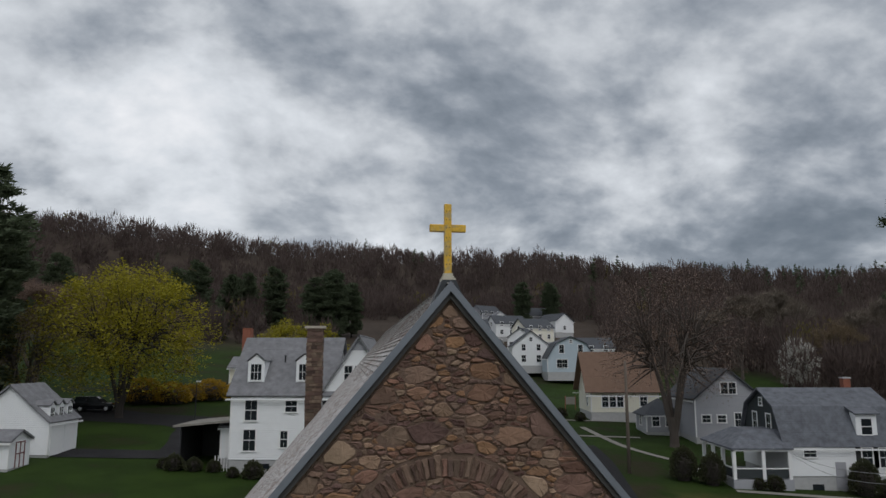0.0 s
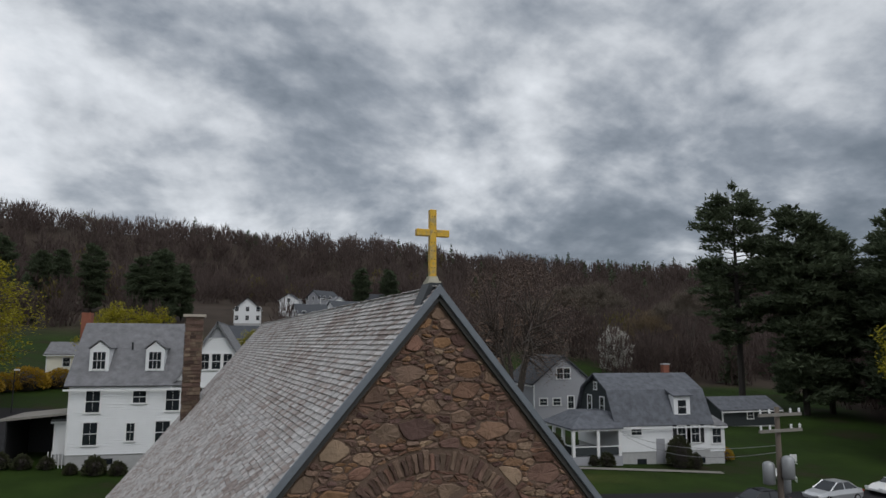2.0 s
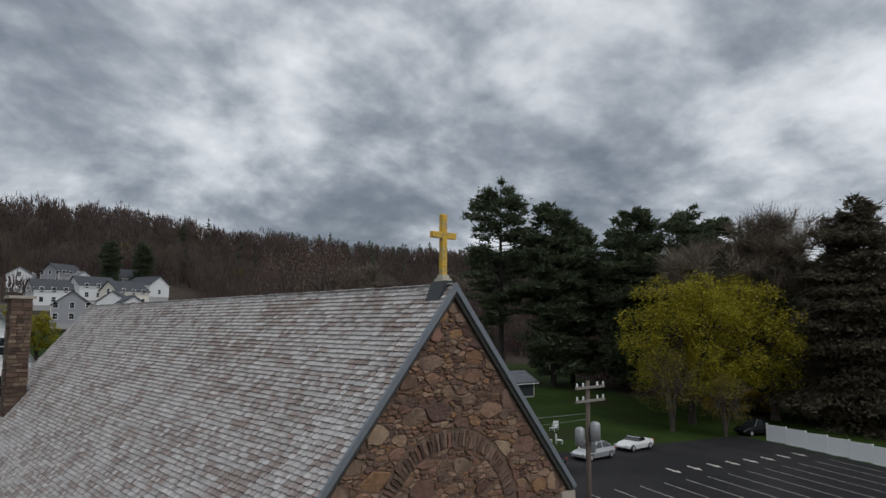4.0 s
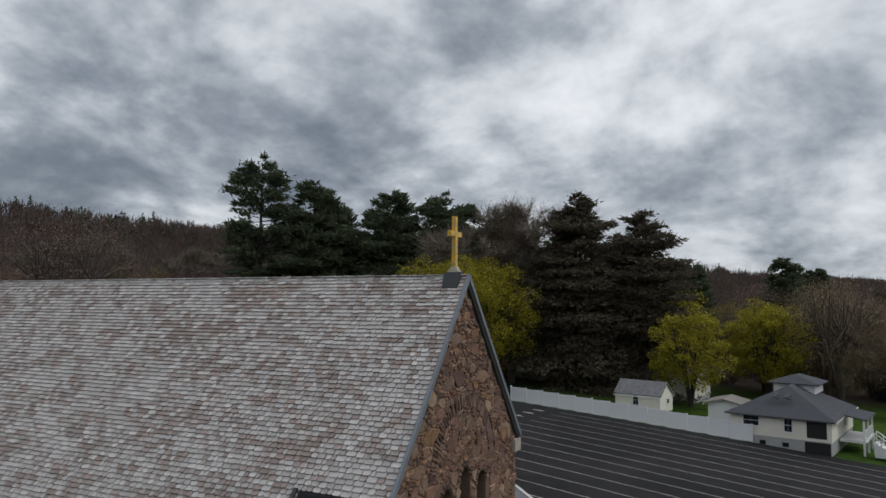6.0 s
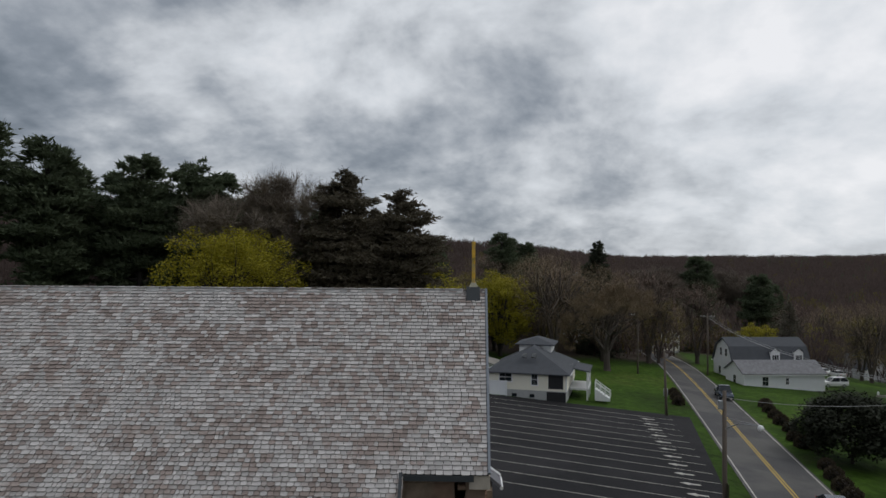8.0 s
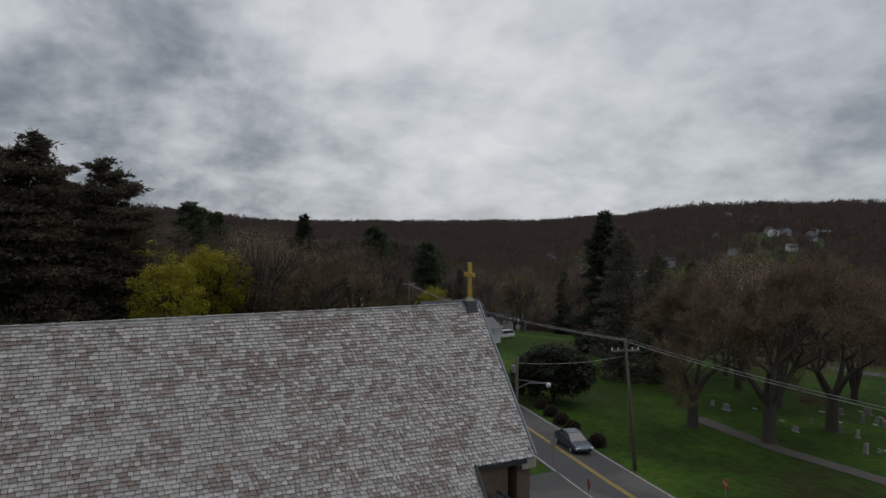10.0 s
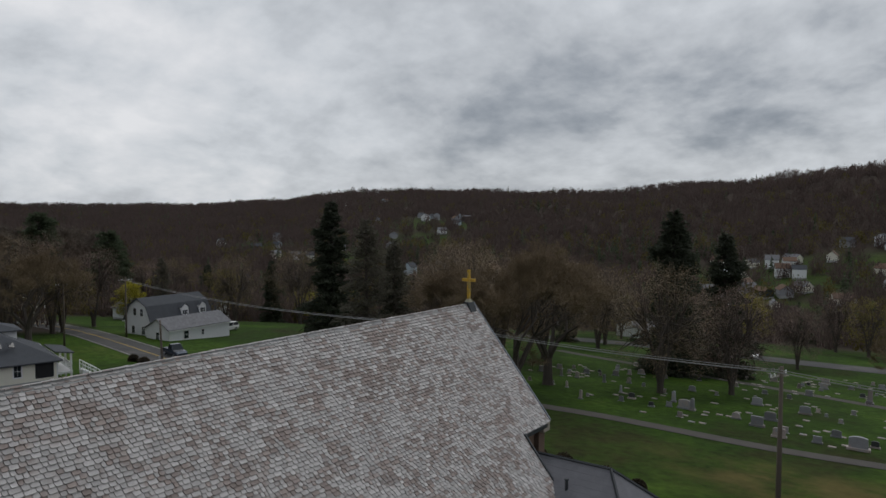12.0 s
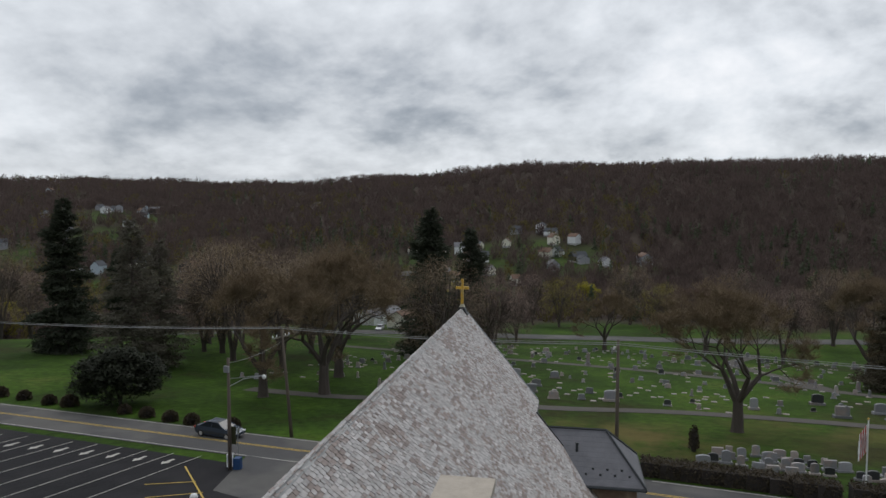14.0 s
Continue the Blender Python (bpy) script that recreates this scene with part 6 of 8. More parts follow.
for proto, x, y, rz, s in ((hemlock, 91, 40, 140, 0.93), (pine_b, 83, 84.5, 90, 0.98), (pine_a, 88, 78, 50, 0.88), (pine_b, 91, 74, 200, 0.94), (pine_b, 96, 82, 130, 0.92), (pine_b, 79, 96, 20, 0.92), (pine_b, 88, 92, 10, 0.9), (pine_b, 98, 70, 10, 0.85), (pine_b, 103, 60, 80, 0.8),
                           (hemlock, 104, 50, 10, 0.85), (pine_b, 112, 50, 20, 0.8), (fir, 63.0, -32.9, 20, 1.0), (fir, 64.2, -40.0, 200, 0.88), (spruce, 31, -74, 20, 0.95), (spruce, 36.7, -88, 90, 0.92), (spruce, 26, -84, 150, 0.85), (hemlock, -44, -66, 20, 0.5), (hemlock, -52, -68, 90, 0.48),
                           (pine_a, -49.5, 70.5, 20, 0.74), (pine_b, -53, 76, 80, 0.7), (spruce, 124.5, 6.5, 60, 0.8), (spruce, 78, -112, 0, 0.5), (spruce, 150, -70, 0, 0.6), (pine_b, 130, 60, 0, 0.7), (pine_b, 140, 45, 70, 0.7), (hemlock, 120, 55, 0, 0.7), (spruce, 118, -88, 60, 0.75), (pine_b, -81, 199, 0, 0.55), (pine_b, -78, 206, 50, 0.62), (pine_b, -70, 214, 100, 0.50), (pine_b, -67, 220, 150, 0.52), (pine_b, -41, 196, 200, 0.55), (pine_b, -37, 202, 250, 0.62), (pine_b, -32, 207, 300, 0.50), (pine_b, 30, 233, 350, 0.50), (pine_b, -57, 214, 400, 0.60), (pine_b, -103, 177, 450, 0.60), (pine_b, -76, 228, 500, 0.45), (pine_b, -35, 197, 550, 0.60), (pine_b, 21, 234, 600, 0.50), (pine_b, 220, -30, 0, 1.00), (pine_b, 210, -47, 40, 0.85), (pine_b, 222, -54, 140, 0.80), (spruce, 192, -72, 0, 0.62), (spruce, 190, 13, 0, 0.75), (pine_b, 178, 25, 70, 0.80), (pine_b, 169, 31, 10, 0.85), (hemlock, 250, -72, 10, 0.60), (spruce, 205, -104, 50, 0.60), (spruce, 189, -148, 0, 0.55), (spruce, 107, -186, 0, 0.50), (hemlock, 90, -223, 0, 0.50)):
    plant(proto, x, y, rz, s)
leafy("blossom_tree", 11.0, 7.6, 5, M_BLOOM, M_BARK, "upright tree in white blossom", at_ground(63.5, 137, 0), low=0.12, clusters=60, per=120, size=0.26)


def bush(name, rx, rz, seed, mat, label, m, n=900, size=0.2, category="bush", group=""):
    rng = random.Random(seed)
    t = thing(name, m, label, category, group)
    g = Geo()
    for _ in range(n):
        a, b, k = rng.uniform(0, 2 * math.pi), math.asin(rng.uniform(-0.15, 1)), rng.uniform(0.75, 1.05) * (1 + 0.18 * noise.noise((seed, rng.random() * 3, 0.2)))
        d = Vector((math.cos(a) * math.cos(b), math.sin(a) * math.cos(b), math.sin(b)))
        q = Vector((d.x * rx * k, d.y * rx * k, 0.25 * rz + d.z * rz * 0.75 * k))
        e = d.cross(Vector((rng.uniform(-1, 1), rng.uniform(-1, 1), rng.uniform(-1, 1)))).normalized()
        s = size * rng.uniform(0.6, 1.3)
        g.face(q, q + e * s, q + (e * 0.4 + d * 0.7) * s)
    part("foliage", g, mat, t)
    # solid dark core that closes the gaps between the leaves
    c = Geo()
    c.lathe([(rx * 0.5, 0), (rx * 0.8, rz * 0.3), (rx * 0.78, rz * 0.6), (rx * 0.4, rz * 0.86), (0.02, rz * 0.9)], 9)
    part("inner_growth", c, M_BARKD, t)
    return t


b0 = bush("round_shrub", 0.75, 1.25, 1, M_SHRUB, "clipped round evergreen shrub", at_ground(-17.8, 58.4), group="foundation shrubs")
for x, y, s in ((-19.4, 58.5, 0.6), (-16.2, 58.3, 0.75), (-14.4, 58.4, 0.75), (-21.4, 60.0, 0.7), (-23.0, 60.0, 0.8), (-24.6, 60.0, 0.95), (-25.7, 60.6, 0.6), (23.4, 61.0, 0.9), (22.2, 61.2, 0.7), (12.5, 100, 1.0), (14.5, 97, 0.9)):
    copy_thing(b0, at_ground(x, y, 0, s))
b1 = bush("tall_shrub", 1.05, 2.6, 2, M_SHRUB, "tall rounded dark evergreen shrub", at_ground(17.0, 63.5), n=2800, size=0.17)
for x, y, s in ((18.9, 62.2, 0.92), (30.2, 60.4, 1.0), (31.6, 60.0, 0.5)):
    copy_thing(b1, at_ground(x, y, 30, s))
leafy("yew_tree", 6.2, 9.4, 3, M_YEW, M_BARKD, "broad dark evergreen with short trunk in the cemetery", at_ground(47.5, -13.8), low=0.14, clusters=100, per=200, size=0.34)
b2 = bush("brown_shrub", 0.75, 1.1, 4, M_HEDGE, "small clipped brown shrub along the road", at_ground(33.5, -8.6), group="roadside shrubs")
for x, y, s in ((28.5, -8.4, 1.0), (40.0, -9.6, 1.0), (43.5, -10.2, 0.9), (36.5, -9.0, 1.0), (55, -11, 1.0), (52, -11.0, 1.2), (60, -12, 1.0), (64, -12.2, 1.1), (68, -12.6, 1.0), (72, -13, 1.0), (76, -13.6, 1.1), (8.6, -8.4, 1.0), (11.2, -8.5, 0.95), (4.4, -7.8, 1.0), (1.6, -7.6, 0.8), (70, -1.5, 1.0), (74, -1.8, 1.0), (78, -2, 0.9)):
    copy_thing(b2, at_ground(x, y, 0, s))
bush("tall_shrub", 0.4, 2.3, 6, M_HEDGE, "narrow dark shrub beside the graves", at_ground(-14.6, -15.8), n=500)
fo = bush("forsythia", 2.2, 2.4, 7, M_FORSY, "forsythia bush in full yellow bloom", at_ground(-33, 104), n=1600, size=0.3, group="forsythia row")
for x, y, s in ((-36, 101, 1.15), (-38, 99, 0.9), (-39.5, 96, 1.1), (-43, 95, 1.3), (-31, 106, 1.0), (-29, 107, 1.35), (-26, 110, 1.2), (-23, 113, 1.3), (36.6, 63.5, 0.5), (80, 66, 1.2), (84, 64, 1.2)):
    copy_thing(fo, at_ground(x, y, 40 * s, s))


def sprays(pos, way, ln, wd, rng):
    """Thin three-cornered sprays from arrays of roots and directions, as points and faces."""
    n = len(pos)
    side = np.cross(way, rng.normal(size=(n, 3)))
    side /= np.linalg.norm(side, axis=1, keepdims=True) + 1e-9
    side *= (wd * 0.5)[:, None]
    v = np.stack([pos - side, pos + side, pos + way * ln[:, None]], axis=1).reshape(-1, 3)
    return v


def stuff_mesh(name, v, f, mat, label):
    me = bpy.data.meshes.new(name)
    me.vertices.add(len(v))
    me.vertices.foreach_set("co", v.astype(np.float32).ravel())
    me.loops.add(f.size)
    me.loops.foreach_set("vertex_index", f.astype(np.int32).ravel())
    me.polygons.add(len(f))
    me.polygons.foreach_set("loop_start", np.arange(0, f.size, 3, dtype=np.int32))
    me.polygons.foreach_set("use_smooth", [True] * len(f))
    me.update(calc_edges=True)
    me.validate()
    me.materials.append(mat)
    return tagged(new(name, me), label, "woods", kind="stuff")


def far_woods():
    """Woodland on the hills: crowns of bare twigs, and some evergreens and budding trees."""
    rng, nr = random.Random(77), np.random.default_rng(5)
    kinds = {"bare": [], "ever": [], "bud": []}
    spots = []
    r = 128.0
    while r < 2000:                                   # rings of trees, wider apart with distance
        gap = 6.2 + r * 0.004
        az = -50.0
        while az < 200:
            a = az if az <= 180 else az - 360
            el, dist, foot = hill(a)
            if r < dist * 1.13:
                spots.append((a + rng.uniform(-0.9, 0.9) * math.degrees(gap / r), r + rng.uniform(-1.1, 1.1) * gap))
            az += math.degrees(gap / r)
        r += gap * 0.95
    for az, r in spots:
        x, y = r * math.sin(radians(az)), r * math.cos(radians(az))
        if rng.random() > woods(x, y) or rng.random() < 0.06:
            continue
        if -10 < az < 11 and r < 262 and rng.random() < 0.93 or -16 < az < 13 and r < 250 and rng.random() < 0.8:
            continue
        if az > 150 and r < 200 and rng.random() < 0.5:
            continue
        p = rng.random()
        clump = noise.noise((x * 0.009, y * 0.009, 7.7))
        k = "ever" if p < (0.012 + (0.04 if az > 88 and r < 700 else 0) + 0.26 * smooth01(0.25, 0.55, clump)) or (-36 < az < -4 and r < 260 and p < 0.2) else "bud" if p > (0.99 if az < 80 else (0.86 if r < 620 else 0.97) - 0.3 * smooth01(0.05, 0.45, noise.noise((x * 0.016, y * 0.016, 2.2))) * (r < 900)) else "bare"
        kinds[k].append((x, y, ground_z(x, y) - 0.2, (rng.uniform(8.5, 13.0) if k != "ever" else rng.uniform(10, 14.5)) * (1 + 0.12 * smooth01(500, 1500, r)) * (1 + 0.3 * noise.noise((x * 0.03, y * 0.03, 4.1))), r))
    for k, rows in kinds.items():
        a = np.array(rows)
        out, faces, count = [], [], 0
        for lo, hi, n in ((0, 320, {"bare": 175, "ever": 200, "bud": 150}[k]), (320, 560, {"bare": 92, "ever": 100, "bud": 90}[k]), (560, 9999, {"bare": 48, "ever": 44, "bud": 50}[k])):
            b = a[(a[:, 4] >= lo) & (a[:, 4] < hi)]
            if not len(b):
                continue
            x, y, z, h = (np.repeat(b[:, i], n) for i in range(4))
            m = len(x)
            an = nr.uniform(0, 2 * np.pi, m)
            wide = 0.8 if hi < 400 else 0.95 if hi < 700 else 1.3
            if k == "ever":
                f = nr.random(m) ** 1.25
                rr = h * 0.24 * (1 - f) ** 0.7 + 0.3
                pos = np.stack([x + np.cos(an) * rr * 0.45, y + np.sin(an) * rr * 0.45, z + h * (0.06 + 0.92 * f)], 1)
                way = np.stack([np.cos(an), np.sin(an), nr.uniform(-0.35, 0.3, m)], 1)
                ln, wd = rr * 0.75 + 0.5, nr.uniform(0.6, 1.1, m) * wide
            else:
                e = nr.uniform(-1, 1, m)
                kk = nr.uniform(0.3, 1.08, m) ** 0.5
                c = np.sqrt(1 - e * e)
                rr = h * 0.36
                pos = np.stack([x + np.cos(an) * c * rr * kk, y + np.sin(an) * c * rr * kk, z + h * 0.47 + e * h * 0.47 * kk], 1)
                way = np.stack([np.cos(an) * c * 0.5, np.sin(an) * c * 0.5, np.abs(e) + 0.8], 1) + nr.normal(scale=0.28, size=(m, 3))
                way /= np.linalg.norm(way, axis=1, keepdims=True)
                if k == "bare":
                    ln, wd = nr.uniform(1.4, 3.4, m) * (1.0 if hi < 400 else 1.15 if hi < 700 else 1.4), nr.uniform(0.2, 0.42, m) * (1.0 if hi < 400 else 1.5 if hi < 700 else 2.3)
                else:
                    ln, wd = nr.uniform(0.7, 1.6, m) * wide, nr.uniform(0.4, 0.9, m) * wide * 1.3
            v = sprays(pos - way * (ln * 0.4)[:, None], way, ln, wd, nr)
            out.append(v)
            faces.append(np.arange(len(v)).reshape(-1, 3) + count)
            count += len(v)
        name, mat, label = {"bare": ("bare_woods", M_TWIGF, "dense bare brown woodland on the hills"), "ever": ("hill_evergreens", M_PINE, "scattered dark evergreens in the woods"), "bud": ("budding_woods", M_LEAFD, "scattered budding olive-green trees in the valley")}[k]
        stuff_mesh(name, np.concatenate(out), np.concatenate(faces), mat, label)


M_LEAFD = leaf_material("dull_olive_buds", (0.125, 0.105, 0.04), 0.4, (0.02, 0.015, 0.0), 0.2)
M_TWIGF = leaf_material("woodland_twigs", (0.112, 0.084, 0.075), 0.48, through=0.5, patch_scale=0.022)
far_woods()


# ---------------------------------------------------------------- fence, poles, wires, graves, cars
def vinyl_fence():
    f = thing("vinyl_fence", Matrix.Identity(4), "long white vinyl privacy fence along the lot", "fence")
    a, b = Vector((63.6, 49.4)), Vector((62.4, 20.1))
    n = 13
    post, panel = None, None
    for i in range(n + 1):
        p = a.lerp(b, i / n)
        z = ground_z(p.x, p.y)
        g = Geo()
        g.box(p.x - 0.07, p.y - 0.07, z - 0.2, p.x + 0.07, p.y + 0.07, z + 1.85)
        g.box(p.x - 0.09, p.y - 0.09, z + 1.85, p.x + 0.09, p.y + 0.09, z + 1.92)
        part("post", g, M_VINYL, f)
        if i < n:
            q = a.lerp(b, (i + 1) / n)
            z2 = ground_z(q.x, q.y)
            g = Geo()
            zz = (z + z2) / 2
            d = (q - p)
            s, e = p + d * 0.04, p + d * 0.96
            g.prism([(s.x - 0.02, s.y, zz + 0.06), (e.x - 0.02, e.y, zz + 0.06), (e.x - 0.02, e.y, zz + 1.75), (s.x - 0.02, s.y, zz + 1.75)], (0.04, 0, 0))
            pn = part("panel", g, M_VINYL, f)
            g = Geo()
            for z0, z1 in ((0.02, 0.18), (1.66, 1.80)):
                g.prism([(s.x - 0.04, s.y, zz + z0), (e.x - 0.04, e.y, zz + z0), (e.x - 0.04, e.y, zz + z1), (s.x - 0.04, s.y, zz + z1)], (0.08, 0, 0))
            part("rail", g, M_VINYL, pn)


vinyl_fence()


def utility_pole(x, y, height, label, arms=(), lean=(0, 0), transformer=False, turn=0.0, cans=()):
    p = thing("utility_pole", pose(x, y, ground_z(x, y), 0, 0, turn), label, "utility pole")
    g = Geo()
    g.tube([(0, 0, -0.5), (lean[0] * 0.5, lean[1] * 0.5, height / 2), (lean[0], lean[1], height)], [0.17, 0.145, 0.11], 9)
    part("pole", g, M_WOODP, p, smooth=True)
    for z, ln in arms:
        g = Geo()
        ox, oy = lean[0] * z / height, lean[1] * z / height
        g.box(ox - ln / 2, oy - 0.22, z, ox + ln / 2, oy - 0.12, z + 0.13)
        arm = part("crossarm", g, M_CONC, p, "pale weathered crossarm")
        for k in (-0.46, -0.25, 0.25, 0.46):
            g = Geo()
            g.lathe([(0.03, 0), (0.06, 0.04), (0.045, 0.1), (0.06, 0.14), (0.03, 0.2)], 7, (ox + k * ln, oy - 0.17, z + 0.13))
            part("insulator", g, M_TRIM, arm)
    for z, ang in cans:
        g = Geo()
        g.lathe([(0.24, 0), (0.27, 0.05), (0.27, 0.85), (0.2, 0.95), (0.05, 1.0)], 10, (0.42 * math.cos(ang), 0.42 * math.sin(ang), z))
        part("transformer", g, M_POLEG, p, "grey transformer can", smooth=True)
    return p


def street_lamp(pole, z, reach, ang, globe=True):
    g = Geo()
    d = Vector((math.cos(ang), math.sin(ang), 0))
    g.tube([Vector((0, 0, z - 0.5)), d * reach * 0.4 + Vector((0, 0, z + 0.05)), d * reach + Vector((0, 0, z + 0.25))], [0.035, 0.03, 0.03], 6)
    g.tube([Vector((0, 0, z + 0.15)), d * reach + Vector((0, 0, z + 0.27))], [0.02, 0.02], 5)
    arm = part("lamp_arm", g, M_POLEG, pole)
    g = Geo()
    g.lathe([(0.08, 0.12), (0.13, 0.08), (0.17, 0.0), (0.16, -0.12), (0.08, -0.22), (0.02, -0.24)], 10, tuple(d * reach + Vector((0, 0, z + 0.18))))
    part("lamp_head", g, M_TRIM, arm, "white lamp head", smooth=True)


lampp = utility_pole(20.4, 3.3, 9.0, "wooden lamp pole at the lot corner with street light", turn=0)
street_lamp(lampp, 7.2, 2.7, radians(-147))
g = Geo()
g.box(-0.2, 0.12, 7.9, 0.2, 0.35, 8.4)
part("junction_box", g, M_POLEG, lampp)
g = Geo()
g.box(-0.5, -0.16, 2.1, 0.05, -0.1, 3.5)
bn = part("banner", g, M_SHRUB, lampp, "dark green banner with pale disc")
g = Geo()
g.lathe([(0.2, 0), (0.2, 0.02)], 12)
g.v = [(x - 0.22, -0.165 - z, y + 2.7) for x, y, z in g.v]
part("disc", g, M_LINEY, bn)
for i, (x, y, h, arms, lean, cans) in enumerate(((21.4, -7.7, 10.6, ((9.6, 2.4),), (0.88, -0.35), ()), (-8.6, -5.9, 10.7, ((10.0, 2.2),), (0, 0), ()), (61.0, 1.2, 7.6, (), (0.25, 0), ((2.2, -1.3),)), (105.5, -11.8, 11.0, ((10.3, 2.4),), (0, 0), ()), (98, 0.9, 10.5, ((9.8, 2.2),), (0, 0), ()), (150, -12.5, 11, ((10.3, 2.4),), (0, 0), ()), (12.9, 65.3, 9.6, (), (0, 0), ()), (16.8, 30.6, 9.7, ((9.3, 2.6), (8.6, 2.6)), (0.1, 0), ((6.3, 2.6), (5.9, 0.2), (6.6, -1.2))))):
    utility_pole(x, y, h, ("tall wooden utility pole with crossarms and grey transformers" if len(cans) > 1 else "weathered wooden utility pole with crossarm" if arms else "plain wooden utility pole beside the street"), arms, lean, cans=cans, turn=(10 if i == 7 else 85 if i == 1 else 80))


def wire(a, b, sag, r, name="overhead_cable", label="thin grey overhead cable between poles"):
    a, b = Vector(a), Vector(b)
    g, n = Geo(), 24
    g.tube([a.lerp(b, k / n) - Vector((0, 0, sag * 4 * (k / n) * (1 - k / n))) for k in range(n + 1)], [r] * (n + 1), 4)
    solid(name, g, M_WIRE, label, "cable", group="overhead cables")


P1, P2, P3, P4 = (21.9, -6.9), (-8.6, -5.2), (105.5, -11.8), (-62, 1.5)
z1, z2, z3, z4 = 4.1, 4.9, ground_z(*P3) + 10.4, 6.0
for d, dz in ((-0.3, 0.10), (0.0, 0.0), (0.35, 0.10)):
    wire((P1[0], P1[1] + d, z1 + dz), (P2[0], P2[1] + d, z2 + dz), 0.30, 0.02)
    wire((P1[0], P1[1] + d, z1 + dz), (P3[0], P3[1] + d, z3 + dz), 1.1, 0.022)
    wire((P2[0], P2[1] + d, z2 + dz), (P4[0], P4[1] + d, z4 + dz), 0.5, 0.02)
wire((20.4, 3.3, ground_z(20.4, 3.3) + 8.6), (*P1, z1 - 1.2), 0.3, 0.015)
wire((16.8, 30.6, ground_z(16.8, 30.6) + 8.0), (24.9, 61.8, 1.6), 0.7, 0.015)
wire((16.8, 30.6, ground_z(16.8, 30.6) + 7.7), (25.4, 61.7, 1.2), 0.9, 0.015)


# parked and passing cars
def car(x, y, rz, paint, label, L=4.6, W=1.8, H=1.45, kind="sedan", lift=0.0):
    c = thing("car", pose(x, y, ground_z(x, y) + 0.06 + lift, 0, 0, rz), label, "car")
    # side profile stations along x: (x, lower, belt half width, roof or hood height)
    if kind == "sedan":
        st = [(-0.50, 0.42, 0.80, 0.80), (-0.44, 0.30, 0.96, 0.98), (-0.33, 0.24, 1.0, 1.0), (-0.16, 0.22, 1.0, 1.0), (0.10, 0.22, 1.0, 0.98), (0.24, 0.22, 1.0, 0.92), (0.42, 0.26, 0.94, 0.78), (0.50, 0.40, 0.78, 0.60)]
        roof = [(-0.36, 1.0), (-0.20, H), (0.06, H), (0.25, 0.93)]
    elif kind == "open":
        st = [(-0.50, 0.40, 0.82, 0.82), (-0.42, 0.28, 0.98, 0.92), (-0.2, 0.22, 1.0, 0.9), (0.1, 0.22, 1.0, 0.88), (0.3, 0.24, 0.98, 0.8), (0.5, 0.40, 0.8, 0.55)]
        roof = [(-0.18, 0.9), (-0.1, 1.2), (0.0, 1.2), (0.12, 0.88)]
    else:
        st = [(-0.50, 0.45, 0.9, 1.02), (-0.44, 0.32, 1.0, 1.06), (-0.1, 0.28, 1.0, 1.06), (0.2, 0.28, 1.0, 1.04), (0.42, 0.32, 0.97, 0.95), (0.50, 0.45, 0.84, 0.72)]
        roof = [(-0.49, 1.05), (-0.42, H), (0.05, H), (0.22, 1.04)] if kind == "suv" else [(-0.12, 1.05), (-0.08, H), (0.08, H), (0.2, 1.04)]
    b, n = Geo(), 0
    for sx, lo, wf, top in st:
        w = W / 2 * wf
        b.v += [(sx * L, -w * 0.94, lo), (sx * L, -w, (lo + top) / 2 + 0.05), (sx * L, -w * 0.9, top), (sx * L, w * 0.9, top), (sx * L, w, (lo + top) / 2 + 0.05), (sx * L, w * 0.94, lo)]
    for i in range(len(st) - 1):
        for k in range(6):
            a, d = i * 6 + k, i * 6 + (k + 1) % 6
            b.f.append((a, a + 6, d + 6, d))
    b.f.append((5, 4, 3, 2, 1, 0)[::-1])
    e = (len(st) - 1) * 6
    b.f.append(tuple(e + k for k in (5, 4, 3, 2, 1, 0)))
    body = part("body", b, paint, c, smooth=False)
    gl = Geo()
    for i, (sx, z) in enumerate(roof):
        w = W / 2 * (0.86 if z < H - 0.01 else 0.68)
        gl.v += [(sx * L, -w, z), (sx * L, w, z)]
    gl.f += [(0, 1, 3, 2), (4, 5, 7, 6), (0, 2, 4, 6), (1, 7, 5, 3)]
    part("glazing", gl, M_GLASS, c)
    rf = Geo()
    (xa, za), (xb, zb) = roof[1], roof[2]
    if kind != "open":
        rf.slab((xa * L, -W * 0.35, za + 0.03), (xb * L, -W * 0.35, zb + 0.03), (xb * L, W * 0.35, zb + 0.03), (xa * L, W * 0.35, za + 0.03), 0.05)
        for sy in (-1, 1):
            for (x0, zz0), (x1, zz1), in ((roof[0], roof[1]), (roof[2], roof[3])):
                w0 = W / 2 * (0.87 if zz0 < H - 0.01 else 0.69)
                w1 = W / 2 * (0.87 if zz1 < H - 0.01 else 0.69)
                rf.tube([(x0 * L, sy * w0, zz0), (x1 * L, sy * w1, zz1)], [0.05, 0.05], 4)
            xm = (xa + xb) / 2
            rf.tube([(xm * L, sy * W * 0.435, 0.97), (xm * L, sy * W * 0.345, H)], [0.045, 0.045], 4)
    else:
        rf.tube([(0.02 * L, -W * 0.4, 1.2), (0.02 * L, W * 0.4, 1.2)], [0.04, 0.04], 4)
    part("cabin_frame", rf, paint, c)
